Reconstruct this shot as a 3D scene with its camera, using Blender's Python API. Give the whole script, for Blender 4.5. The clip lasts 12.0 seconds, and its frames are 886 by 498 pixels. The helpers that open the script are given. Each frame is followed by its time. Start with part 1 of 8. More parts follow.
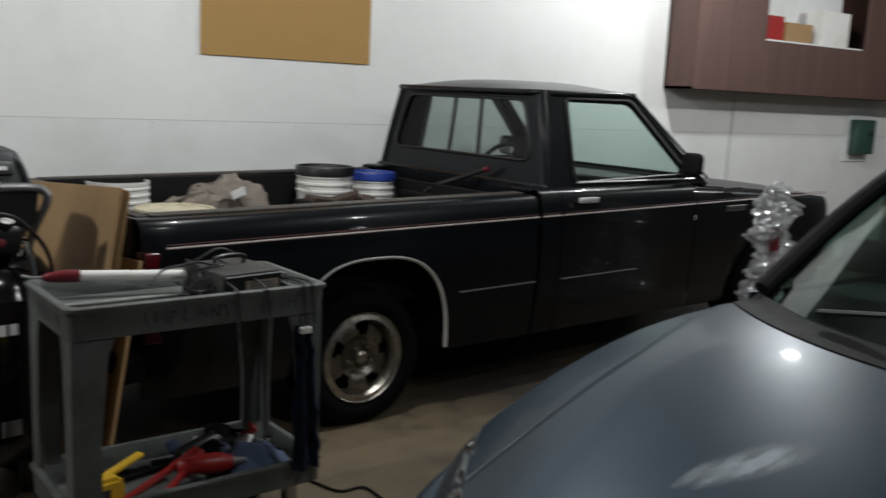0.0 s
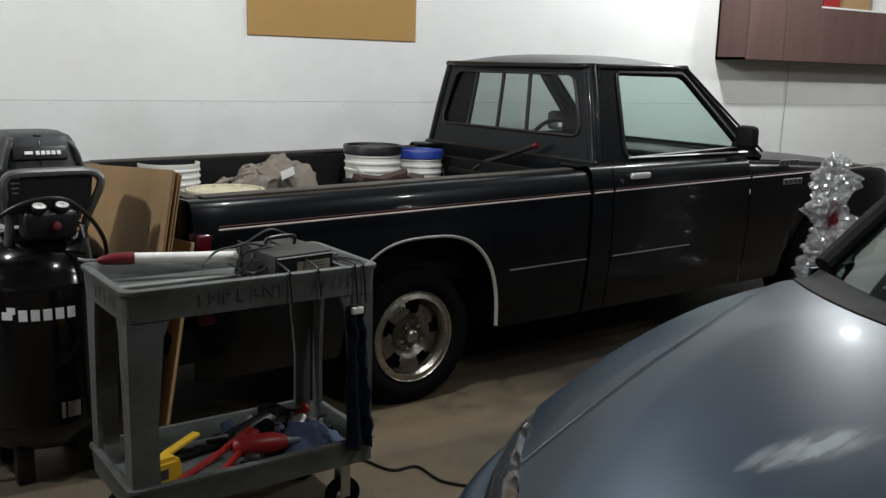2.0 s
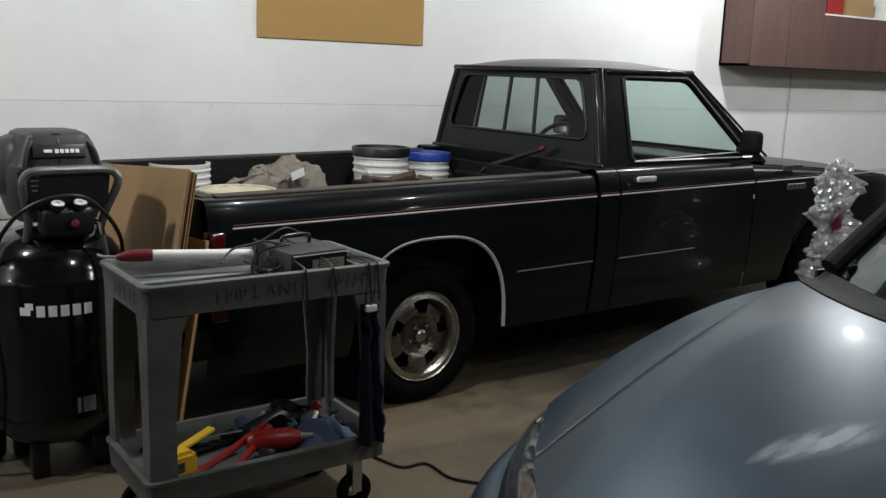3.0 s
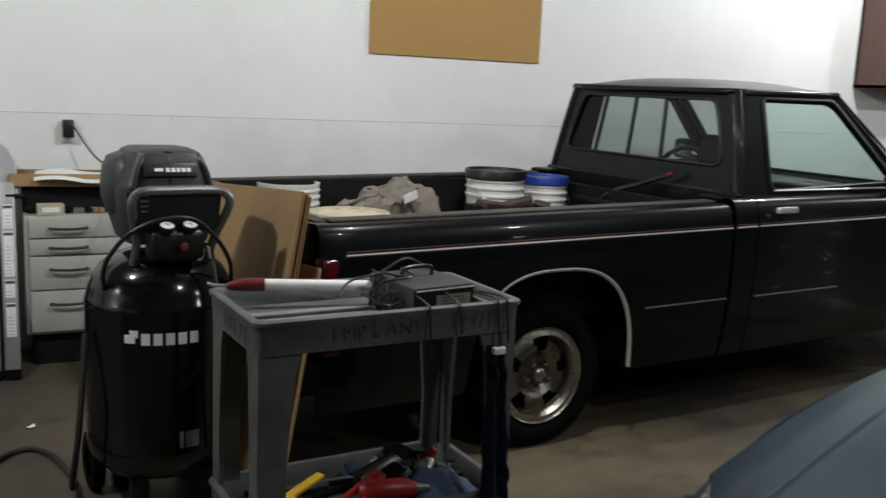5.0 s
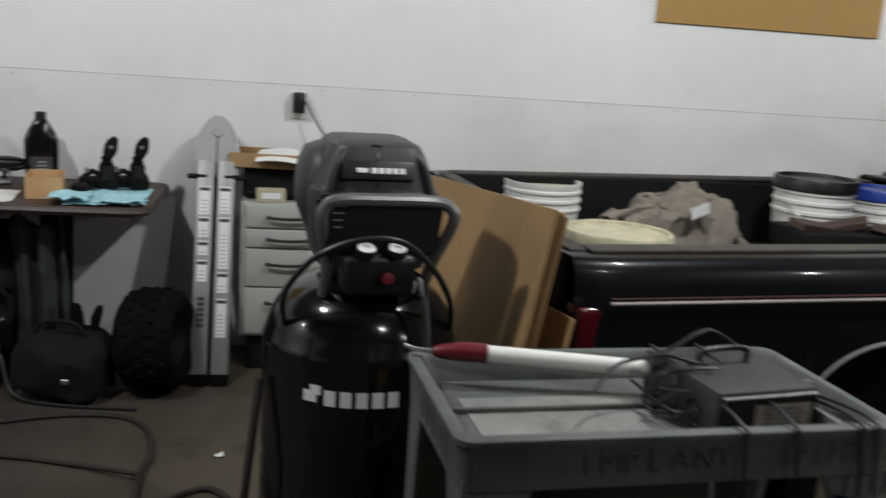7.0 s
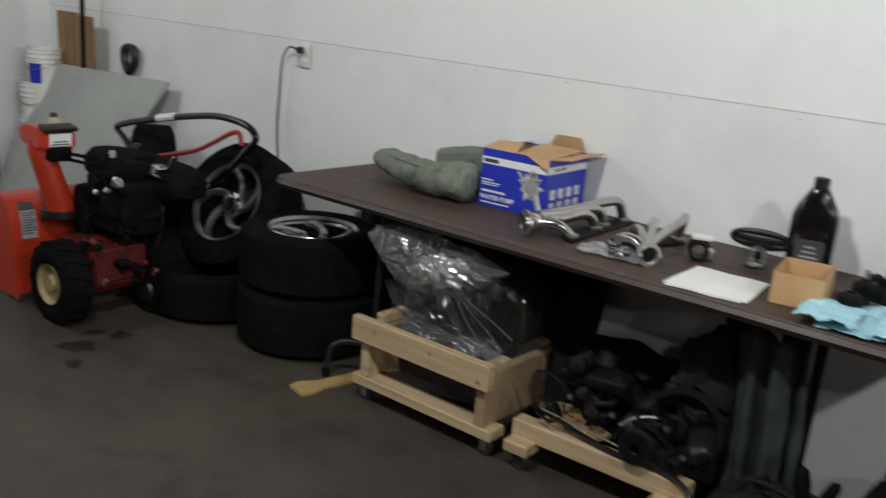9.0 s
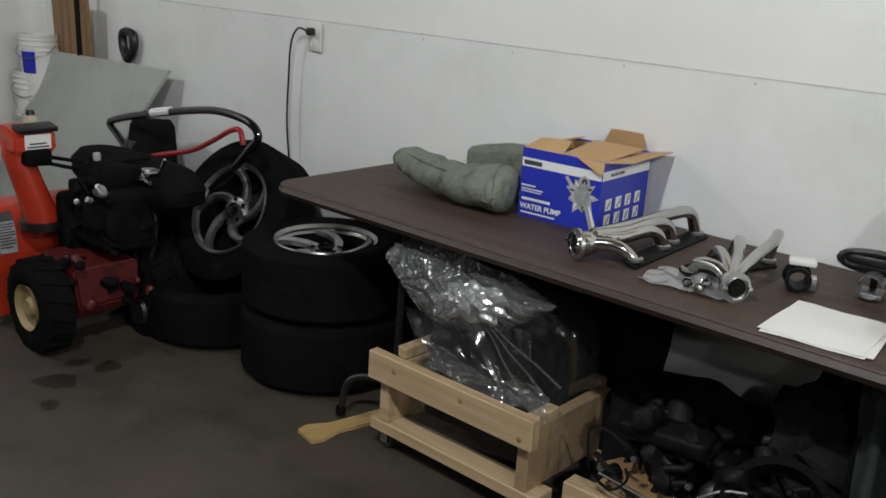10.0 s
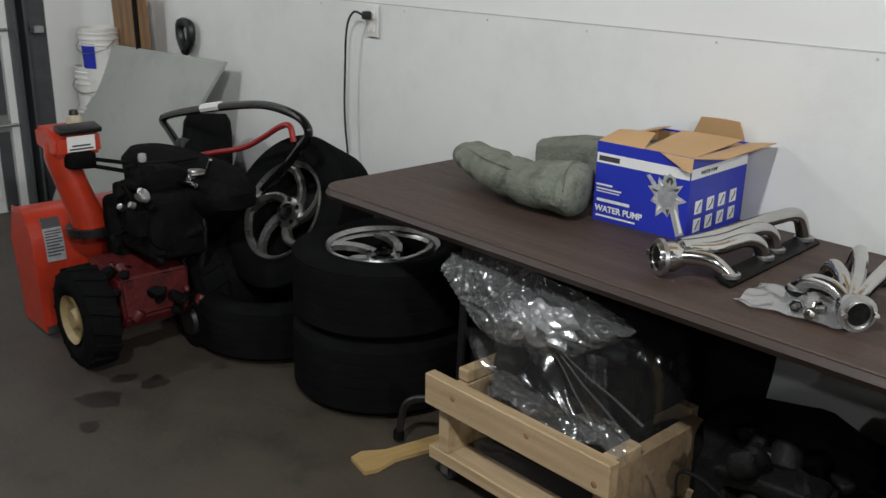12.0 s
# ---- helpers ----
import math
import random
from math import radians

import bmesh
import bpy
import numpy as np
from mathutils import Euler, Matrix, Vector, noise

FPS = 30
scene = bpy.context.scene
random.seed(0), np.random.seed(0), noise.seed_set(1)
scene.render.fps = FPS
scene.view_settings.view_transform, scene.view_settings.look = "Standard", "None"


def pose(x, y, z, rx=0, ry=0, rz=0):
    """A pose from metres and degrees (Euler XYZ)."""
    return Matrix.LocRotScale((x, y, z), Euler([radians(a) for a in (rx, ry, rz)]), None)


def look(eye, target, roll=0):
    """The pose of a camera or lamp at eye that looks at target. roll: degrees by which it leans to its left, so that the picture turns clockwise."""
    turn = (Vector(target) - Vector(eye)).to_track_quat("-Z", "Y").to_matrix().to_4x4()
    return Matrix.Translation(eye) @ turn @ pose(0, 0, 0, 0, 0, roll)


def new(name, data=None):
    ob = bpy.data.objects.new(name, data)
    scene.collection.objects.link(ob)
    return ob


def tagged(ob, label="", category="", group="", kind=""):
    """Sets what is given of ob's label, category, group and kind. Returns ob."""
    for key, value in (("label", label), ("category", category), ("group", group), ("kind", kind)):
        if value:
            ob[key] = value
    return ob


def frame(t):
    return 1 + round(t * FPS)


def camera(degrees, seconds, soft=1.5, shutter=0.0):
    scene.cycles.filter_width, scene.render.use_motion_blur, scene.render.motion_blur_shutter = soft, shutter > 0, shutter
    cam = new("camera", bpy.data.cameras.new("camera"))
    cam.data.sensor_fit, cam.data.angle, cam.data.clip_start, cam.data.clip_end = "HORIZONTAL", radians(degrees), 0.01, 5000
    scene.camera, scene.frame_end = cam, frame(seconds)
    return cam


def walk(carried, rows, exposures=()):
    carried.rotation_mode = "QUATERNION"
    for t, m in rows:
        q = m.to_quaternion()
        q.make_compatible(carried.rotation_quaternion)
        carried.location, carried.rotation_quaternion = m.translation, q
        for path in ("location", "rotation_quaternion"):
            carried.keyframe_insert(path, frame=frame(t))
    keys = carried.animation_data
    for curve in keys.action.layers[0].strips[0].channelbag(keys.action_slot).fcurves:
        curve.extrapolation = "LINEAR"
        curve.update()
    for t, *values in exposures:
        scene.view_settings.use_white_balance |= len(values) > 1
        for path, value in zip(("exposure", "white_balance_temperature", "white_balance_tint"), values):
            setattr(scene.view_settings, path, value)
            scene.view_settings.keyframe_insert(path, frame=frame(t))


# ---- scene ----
cam = camera(51.30, 12.0, soft=1.4, shutter=0.4)
PATH = [
    (0, (0.0, 0.572, 1.453), (1.111, 2.201, 1.119), 2.7),
    (0.5, (0.003, 0.56, 1.458), (0.927, 2.305, 1.137), 1.4),
    (1, (0.003, 0.589, 1.455), (0.964, 2.311, 1.119), 1.6),
    (1.5, (0.013, 0.595, 1.455), (1.042, 2.267, 1.074), 1.6),
    (2, (0.003, 0.605, 1.454), (1.026, 2.279, 1.067), 1.6),
    (2.5, (-0.033, 0.573, 1.446), (0.995, 2.245, 1.063), 2.0),
    (4.5, (-0.078, 0.772, 1.445), (0.885, 2.491, 1.101), 2.0),
    (5, (-0.033, 0.893, 1.436), (0.824, 2.667, 1.091), 2.6),
    (5.5, (0.097, 1.039, 1.446), (0.713, 2.909, 1.098), 3.0),
    (6, (0.181, 1.241, 1.416), (0.631, 3.152, 1.033), 3.2),
    (6.5, (0.237, 1.516, 1.431), (0.706, 3.421, 1.04), 3.3),
    (6.7, (0.255, 1.608, 1.423), (0.71, 3.512, 1.012), 3.5),
    (8.3, (0.143, 2.654, 1.481), (-0.665, 4.424, 1.014), 6.4),
    (8.5, (0.129, 2.741, 1.479), (-0.784, 4.456, 1.003), 6.7),
    (9, (0.042, 3.046, 1.465), (-1.16, 4.557, 0.942), 5.2),
    (9.5, (-0.152, 3.309, 1.472), (-1.51, 4.69, 0.976), 6.4),
    (10, (-0.307, 3.508, 1.454), (-1.564, 4.952, 0.872), 3.8),
    (10.5, (-0.375, 3.657, 1.454), (-1.661, 5.047, 0.811), 1.7),
    (11, (-0.411, 3.755, 1.452), (-1.783, 5.036, 0.76), 1.0),
    (11.5, (-0.417, 3.813, 1.421), (-1.849, 5.06, 0.793), 1.2),
    (12, (-0.48, 3.81, 1.438), (-1.866, 5.106, 0.807), 1.3),
]
EXPOSURES = [(0, -0.15), (0.6, 0.0), (2.6, 0.12), (4.4, 0.0), (8.5, 0.0), (9, 0.28), (9.5, 0.2), (10.5, 0.28), (12, 0.36)]
walk(cam, [(t, look(eye, target, roll)) for t, eye, target, roll in PATH], EXPOSURES)

# ---- world and lamps ----
world = bpy.data.worlds.new("world")
scene.world = world
world.use_nodes = True
world.node_tree.nodes["Background"].inputs[0].default_value = (0.55, 0.62, 0.7, 1)
world.node_tree.nodes["Background"].inputs[1].default_value = 0.0
CEIL = 3.05
LAMP_W = 116.0
LAMP_COLOR = (0.972, 1.0, 1.0)
LAMPS = [(-4.7, 3.3), (-1.2, 3.6), (1.75, 3.6), (5.3, 4.6), (7.8, 3.2), (1.7, 1.4), (4.9, 0.6)]


# ---- materials ----
def material(name, color, rough=0.5, metal=0.0, scale=6.0, vary=0.15, bump=0.0, bump_scale=60.0, coat=0.0,
             dirt=None, dirt_amount=0.0, dirt_scale=3.0, spec=0.5, rough_vary=0.1, stretch=(1, 1, 1)):
    m = bpy.data.materials.new(name)
    m.use_nodes = True
    n, l = m.node_tree.nodes, m.node_tree.links
    b = n["Principled BSDF"]
    tc = n.new("ShaderNodeTexCoord")
    mp = n.new("ShaderNodeMapping")
    mp.inputs["Scale"].default_value = stretch
    l.new(tc.outputs["Object"], mp.inputs["Vector"])

    def noise_tex(s, detail, rgh=0.6):
        t = n.new("ShaderNodeTexNoise")
        t.inputs["Scale"].default_value, t.inputs["Detail"].default_value, t.inputs["Roughness"].default_value = s, detail, rgh
        l.new(mp.outputs[0], t.inputs["Vector"])
        return t

    big, fine = noise_tex(scale, 4), noise_tex(scale * 9, 5)
    add = n.new("ShaderNodeMath")
    add.operation = "MULTIPLY_ADD"
    add.inputs[1].default_value = 0.4
    l.new(fine.outputs[0], add.inputs[0])
    l.new(big.outputs[0], add.inputs[2])
    ramp = n.new("ShaderNodeValToRGB")
    ramp.color_ramp.elements[0].position, ramp.color_ramp.elements[1].position = 0.4, 1.0
    ramp.color_ramp.elements[0].color = (*[min(1, c * (1 - vary)) for c in color], 1)
    ramp.color_ramp.elements[1].color = (*[min(1, c * (1 + vary)) for c in color], 1)
    l.new(add.outputs[0], ramp.inputs[0])
    out = ramp.outputs[0]
    if dirt:
        d = noise_tex(dirt_scale, 7, 0.7)
        r2 = n.new("ShaderNodeValToRGB")
        r2.color_ramp.elements[0].position, r2.color_ramp.elements[1].position = 0.5, 0.72
        r2.color_ramp.elements[0].color, r2.color_ramp.elements[1].color = (0, 0, 0, 1), (dirt_amount,) * 3 + (1,)
        l.new(d.outputs[0], r2.inputs[0])
        mx = n.new("ShaderNodeMix")
        mx.data_type = "RGBA"
        l.new(r2.outputs[0], mx.inputs[0])
        l.new(out, mx.inputs[6])
        mx.inputs[7].default_value = (*dirt, 1)
        out = mx.outputs[2]
    l.new(out, b.inputs["Base Color"])
    mr = n.new("ShaderNodeMapRange")
    mr.inputs[3].default_value, mr.inputs[4].default_value = max(0.02, rough - rough_vary), min(1, rough + rough_vary)
    l.new(fine.outputs[0], mr.inputs[0])
    l.new(mr.outputs[0], b.inputs["Roughness"])
    b.inputs["Metallic"].default_value = metal
    b.inputs["Coat Weight"].default_value = coat
    b.inputs["Coat Roughness"].default_value = 0.06
    b.inputs["Specular IOR Level"].default_value = spec
    if bump:
        bt = noise_tex(bump_scale, 3)
        bp = n.new("ShaderNodeBump")
        bp.inputs["Strength"].default_value, bp.inputs["Distance"].default_value = bump, 0.01
        l.new(bt.outputs[0], bp.inputs["Height"])
        l.new(bp.outputs[0], b.inputs["Normal"])
    return m


def film_material(name, tint, clear, rough=0.12, crinkle=12, haze=0.5):
    """Thin clear sheet: mostly see-through, with a glossy skin."""
    m = bpy.data.materials.new(name)
    m.use_nodes = True
    n, l = m.node_tree.nodes, m.node_tree.links
    n.remove(n["Principled BSDF"])
    tr, gl, df, mx, mx2 = (n.new(k) for k in ("ShaderNodeBsdfTransparent", "ShaderNodeBsdfGlossy", "ShaderNodeBsdfDiffuse", "ShaderNodeMixShader", "ShaderNodeMixShader"))
    tr.inputs[0].default_value = (*tint, 1)
    gl.inputs["Roughness"].default_value = rough
    gl.inputs[0].default_value = (0.85, 0.86, 0.87, 1)
    df.inputs[0].default_value = (0.52, 0.53, 0.54, 1)
    tc, nz, bp = n.new("ShaderNodeTexCoord"), n.new("ShaderNodeTexNoise"), n.new("ShaderNodeBump")
    nz.inputs["Scale"].default_value, nz.inputs["Detail"].default_value = crinkle, 4
    bp.inputs["Strength"].default_value, bp.inputs["Distance"].default_value = 0.2 + 0.008 * crinkle, 0.03
    l.new(tc.outputs["Object"], nz.inputs["Vector"])
    l.new(nz.outputs[0], bp.inputs["Height"])
    l.new(bp.outputs[0], gl.inputs["Normal"])
    mx.inputs[0].default_value = haze
    l.new(gl.outputs[0], mx.inputs[1])
    l.new(df.outputs[0], mx.inputs[2])
    mx2.inputs[0].default_value = 1 - clear
    l.new(tr.outputs[0], mx2.inputs[1])
    l.new(mx.outputs[0], mx2.inputs[2])
    l.new(mx2.outputs[0], n["Material Output"].inputs[0])
    return m


def glass_material(name, tint, gloss=0.1):
    m = bpy.data.materials.new(name)
    m.use_nodes = True
    n, l = m.node_tree.nodes, m.node_tree.links
    n.remove(n["Principled BSDF"])
    tr, gl, mx = (n.new(k) for k in ("ShaderNodeBsdfTransparent", "ShaderNodeBsdfGlossy", "ShaderNodeMixShader"))
    tr.inputs[0].default_value = (*tint, 1)
    gl.inputs["Roughness"].default_value = 0.03
    mx.inputs[0].default_value = gloss
    l.new(tr.outputs[0], mx.inputs[1])
    l.new(gl.outputs[0], mx.inputs[2])
    l.new(mx.outputs[0], n["Material Output"].inputs[0])
    return m


def wood_material(name, light, dark, scale=9.0, along=0):
    m = material(name, light, 0.6, vary=0.12, bump=0.15, bump_scale=90)
    n, l = m.node_tree.nodes, m.node_tree.links
    b = n["Principled BSDF"]
    tc, mp, nz = n.new("ShaderNodeTexCoord"), n.new("ShaderNodeMapping"), n.new("ShaderNodeTexNoise")
    s = [scale * 2.2] * 3
    s[along] = scale * 0.12
    mp.inputs["Scale"].default_value = s
    nz.inputs["Scale"].default_value, nz.inputs["Detail"].default_value, nz.inputs["Distortion"].default_value = 1.6, 6, 0.6
    l.new(tc.outputs["Object"], mp.inputs[0])
    l.new(mp.outputs[0], nz.inputs["Vector"])
    r = n.new("ShaderNodeValToRGB")
    r.color_ramp.elements[0].position, r.color_ramp.elements[1].position = 0.35, 0.68
    r.color_ramp.elements[0].color, r.color_ramp.elements[1].color = (*dark, 1), (*light, 1)
    l.new(nz.outputs[0], r.inputs[0])
    l.new(r.outputs[0], b.inputs["Base Color"])
    return m


WALL = material("white_wall_paint", (0.82, 0.82, 0.805), 0.62, scale=0.7, vary=0.05, bump=0.06, bump_scale=120, dirt=(0.55, 0.54, 0.5), dirt_amount=0.25, dirt_scale=1.1)
# Unseen walls and ceiling, coloured dark to cut bounce light and reflections.
WALL_UNSEEN = material("dark_unseen_wall", (0.07, 0.068, 0.066), 0.8, scale=1.5, vary=0.2)
CEILING = material("dark_unseen_ceiling", (0.12, 0.115, 0.11), 0.8, scale=0.8, vary=0.15)
FLOOR = material("stained_concrete", (0.05, 0.04, 0.033), 0.6, scale=0.9, vary=0.3, bump=0.12, bump_scale=45, dirt=(0.028, 0.024, 0.021), dirt_amount=0.75, dirt_scale=1.6, rough_vary=0.2)
def add_patches(m, color, scale, lo, hi, amount, from_x=None):
    """Lays soft large patches of another colour over a material, all over or from an x on."""
    n, l = m.node_tree.nodes, m.node_tree.links
    b = n["Principled BSDF"]
    old = b.inputs["Base Color"].links[0].from_socket
    tc, nz, rg, mx = n.new("ShaderNodeTexCoord"), n.new("ShaderNodeTexNoise"), n.new("ShaderNodeMapRange"), n.new("ShaderNodeMix")
    nz.inputs["Scale"].default_value, nz.inputs["Detail"].default_value, nz.inputs["Roughness"].default_value = scale, 8, 0.65
    rg.inputs[1].default_value, rg.inputs[2].default_value, rg.inputs[4].default_value = lo, hi, amount
    mx.data_type = "RGBA"
    mx.inputs[7].default_value = (*color, 1)
    fac = rg.outputs[0]
    if from_x is not None:
        sp, rx, mu = n.new("ShaderNodeSeparateXYZ"), n.new("ShaderNodeMapRange"), n.new("ShaderNodeMath")
        rx.inputs[1].default_value, rx.inputs[2].default_value = from_x - 0.9, from_x + 0.9
        mu.operation = "MULTIPLY"
        l.new(tc.outputs["Object"], sp.inputs[0])
        l.new(sp.outputs[0], rx.inputs[0])
        l.new(rx.outputs[0], mu.inputs[0])
        l.new(fac, mu.inputs[1])
        fac = mu.outputs[0]
    for a, c in ((tc.outputs["Object"], nz.inputs["Vector"]), (nz.outputs[0], rg.inputs[0]), (fac, mx.inputs[0]), (old, mx.inputs[6]), (mx.outputs[2], b.inputs["Base Color"])):
        l.new(a, c)


add_patches(FLOOR, (0.085, 0.069, 0.047), 0.45, 0.47, 0.62, 0.5)
add_patches(FLOOR, (0.14, 0.107, 0.063), 0.8, 0.36, 0.56, 0.88, 0.2)
add_patches(FLOOR, (0.026, 0.022, 0.019), 3.2, 0.56, 0.7, 0.7)
add_patches(WALL, (0.72, 0.725, 0.72), 0.5, 0.45, 0.65, 0.4)
OIL = material("oil_stain", (0.026, 0.021, 0.018), 0.4, scale=5, vary=0.4)
KRAFT = material("brown_hardboard", (0.40, 0.235, 0.072), 0.7, scale=2.5, vary=0.06, bump=0.05)
CARD = material("cardboard", (0.33, 0.205, 0.095), 0.75, scale=4, vary=0.14, bump=0.06, dirt=(0.2, 0.11, 0.05), dirt_amount=0.5, dirt_scale=2.2)
CARD_IN = material("cardboard_inside", (0.5, 0.31, 0.15), 0.75, scale=6, vary=0.08)
BLACK_PAINT = material("black_car_paint", (0.0055, 0.0062, 0.0078), 0.3, spec=0.14, scale=1.6, vary=0.25, coat=0.2, rough_vary=0.05, dirt=(0.009, 0.009, 0.01), dirt_amount=0.3, dirt_scale=2.2)
DUSTY = material("dusty_edge", (0.06, 0.052, 0.045), 0.8, scale=10, vary=0.4, dirt=(0.02, 0.018, 0.016), dirt_amount=0.8, dirt_scale=9)
BLACK_DULL = material("black_bed_paint", (0.006, 0.006, 0.0065), 0.7, spec=0.2, scale=4, vary=0.35, bump=0.08, dirt=(0.015, 0.0135, 0.012), dirt_amount=0.4)
BRIGHT_TRIM = material("bright_trim", (0.75, 0.75, 0.74), 0.32, 0.5, scale=9, vary=0.1)
STRIPE_RED = material("dull_red_stripe", (0.1, 0.03, 0.03), 0.5, scale=8, vary=0.2)
STRIPE = material("pinstripe", (0.42, 0.36, 0.34), 0.4, scale=8, vary=0.2)
CHROME = material("chrome", (0.5, 0.49, 0.475), 0.14, 1.0, scale=9, vary=0.15, rough_vary=0.1, bump=0.12, bump_scale=25)
STEEL = material("brushed_steel", (0.45, 0.45, 0.45), 0.36, 1.0, scale=8, vary=0.15)
OLD_CHROME = material("pitted_chrome", (0.46, 0.43, 0.38), 0.36, 1.0, scale=20, vary=0.4, bump=0.35, bump_scale=50, dirt=(0.12, 0.095, 0.07), dirt_amount=0.95, dirt_scale=22)
RUBBER = material("tyre_rubber", (0.006, 0.0064, 0.0062), 0.95, spec=0.04, scale=9, vary=0.3, bump=0.06, bump_scale=80)
BLACK_PLASTIC = material("black_plastic", (0.008, 0.008, 0.0085), 0.42, scale=6, vary=0.2)
GREY_PLASTIC = material("charcoal_plastic", (0.026, 0.0275, 0.031), 0.5, scale=6, vary=0.12, bump=0.05, bump_scale=150)
TANK = material("black_enamel", (0.0055, 0.0055, 0.0062), 0.12, scale=3, vary=0.3, rough_vary=0.05)
CART = material("grey_cart_plastic", (0.095, 0.104, 0.098), 0.62, scale=6, vary=0.3, bump=0.1, bump_scale=90, dirt=(0.04, 0.036, 0.031), dirt_amount=0.85, dirt_scale=4.5)
BLUE_PAINT = material("blue_metallic_paint", (0.019, 0.036, 0.054), 0.38, 0.42, spec=0.22, scale=1.4, vary=0.07, coat=0.12, rough_vary=0.04)
CART_DUST = material("dusty_cart_floor", (0.21, 0.21, 0.195), 0.75, scale=7, vary=0.25, dirt=(0.09, 0.085, 0.075), dirt_amount=0.8, dirt_scale=8)


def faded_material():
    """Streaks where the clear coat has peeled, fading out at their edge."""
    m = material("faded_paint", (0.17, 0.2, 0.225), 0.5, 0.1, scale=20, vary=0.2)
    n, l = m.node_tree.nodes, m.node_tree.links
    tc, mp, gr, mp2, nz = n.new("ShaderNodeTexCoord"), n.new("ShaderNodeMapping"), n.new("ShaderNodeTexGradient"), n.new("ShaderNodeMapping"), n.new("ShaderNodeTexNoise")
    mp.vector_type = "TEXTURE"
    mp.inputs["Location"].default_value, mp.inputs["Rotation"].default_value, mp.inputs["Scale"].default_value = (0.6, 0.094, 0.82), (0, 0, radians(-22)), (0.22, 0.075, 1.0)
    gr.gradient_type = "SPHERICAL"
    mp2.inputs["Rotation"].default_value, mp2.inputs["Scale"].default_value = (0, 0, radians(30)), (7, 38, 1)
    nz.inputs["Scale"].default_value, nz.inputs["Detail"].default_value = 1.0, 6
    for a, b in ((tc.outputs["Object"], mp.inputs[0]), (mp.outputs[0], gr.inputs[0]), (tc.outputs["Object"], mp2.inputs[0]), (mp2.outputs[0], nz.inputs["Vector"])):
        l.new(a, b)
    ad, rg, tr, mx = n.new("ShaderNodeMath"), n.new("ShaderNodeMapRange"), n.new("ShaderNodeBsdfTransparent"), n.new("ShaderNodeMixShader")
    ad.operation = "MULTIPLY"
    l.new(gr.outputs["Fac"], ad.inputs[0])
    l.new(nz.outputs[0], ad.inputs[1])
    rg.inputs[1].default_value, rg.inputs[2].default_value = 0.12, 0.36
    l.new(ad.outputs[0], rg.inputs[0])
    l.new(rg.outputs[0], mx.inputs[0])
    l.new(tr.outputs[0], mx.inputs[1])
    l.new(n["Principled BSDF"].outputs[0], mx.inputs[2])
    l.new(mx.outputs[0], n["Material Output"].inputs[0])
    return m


FADED = faded_material()
GLASS = glass_material("window_glass", (0.8, 0.9, 0.87))
GLASS_GREEN = glass_material("green_tinted_glass", (0.42, 0.55, 0.5), 0.12)
GLASS_DARK = glass_material("tinted_glass", (0.5, 0.53, 0.53), 0.03)
CLOUDY = film_material("cloudy_lens", (0.75, 0.78, 0.82), 0.85, 0.1, 3, 0.25)
RED = material("red_plastic", (0.3, 0.014, 0.014), 0.4, scale=5, vary=0.15)
MAROON = material("maroon_paint", (0.13, 0.006, 0.013), 0.4, scale=5, vary=0.15)
TAIL_RED = material("tail_lamp_red", (0.07, 0.004, 0.008), 0.15, scale=5, vary=0.15, coat=0.5)
DIRTY_RED = material("dirty_red_paint", (0.09, 0.007, 0.008), 0.5, scale=9, vary=0.4, dirt=(0.008, 0.007, 0.006), dirt_amount=0.95, dirt_scale=9, bump=0.4, bump_scale=30)
ORANGE = material("orange_enamel", (0.43, 0.03, 0.0095), 0.38, scale=4, vary=0.12, dirt=(0.2, 0.03, 0.012), dirt_amount=0.5, dirt_scale=6, coat=0.3)
YELLOW = material("yellow_plastic", (0.75, 0.46, 0.03), 0.45, scale=5, vary=0.12)
CREAM = material("cream_wheel", (0.3, 0.22, 0.105), 0.5, scale=8, vary=0.15)
WHITE_PLASTIC = material("white_plastic", (0.74, 0.73, 0.7), 0.45, scale=5, vary=0.06, dirt=(0.42, 0.38, 0.32), dirt_amount=0.5, dirt_scale=5)
CREAM_LID = material("yellowed_lid", (0.5, 0.45, 0.32), 0.55, scale=9, vary=0.25, dirt=(0.22, 0.19, 0.13), dirt_amount=0.85, dirt_scale=8)
BLUE_LID = material("blue_lid", (0.02, 0.05, 0.3), 0.4, scale=5, vary=0.1)
LABEL_BLUE = material("blue_print", (0.02, 0.035, 0.42), 0.4, scale=5, vary=0.06)
WHITE_PRINT = material("white_print", (0.8, 0.8, 0.8), 0.5, scale=5, vary=0.04)
GREY_PRINT = material("grey_print", (0.3, 0.3, 0.31), 0.5, scale=30, vary=0.4)
DARK_PRINT = material("dark_print", (0.05, 0.05, 0.055), 0.5, scale=8, vary=0.15)
PAPER = material("paper", (0.78, 0.78, 0.76), 0.8, scale=6, vary=0.04)
TABLE = wood_material("dark_walnut_laminate", (0.075, 0.045, 0.034), (0.045, 0.027, 0.021), 7)
TABLE_EDGE = material("brown_edge_strip", (0.035, 0.02, 0.015), 0.5, scale=8, vary=0.2)
CABINET = wood_material("dark_brown_cabinet", (0.11, 0.058, 0.048), (0.085, 0.044, 0.036), 3, 2)
PINE = wood_material("pine_lumber", (0.56, 0.42, 0.26), (0.4, 0.28, 0.155), 8)
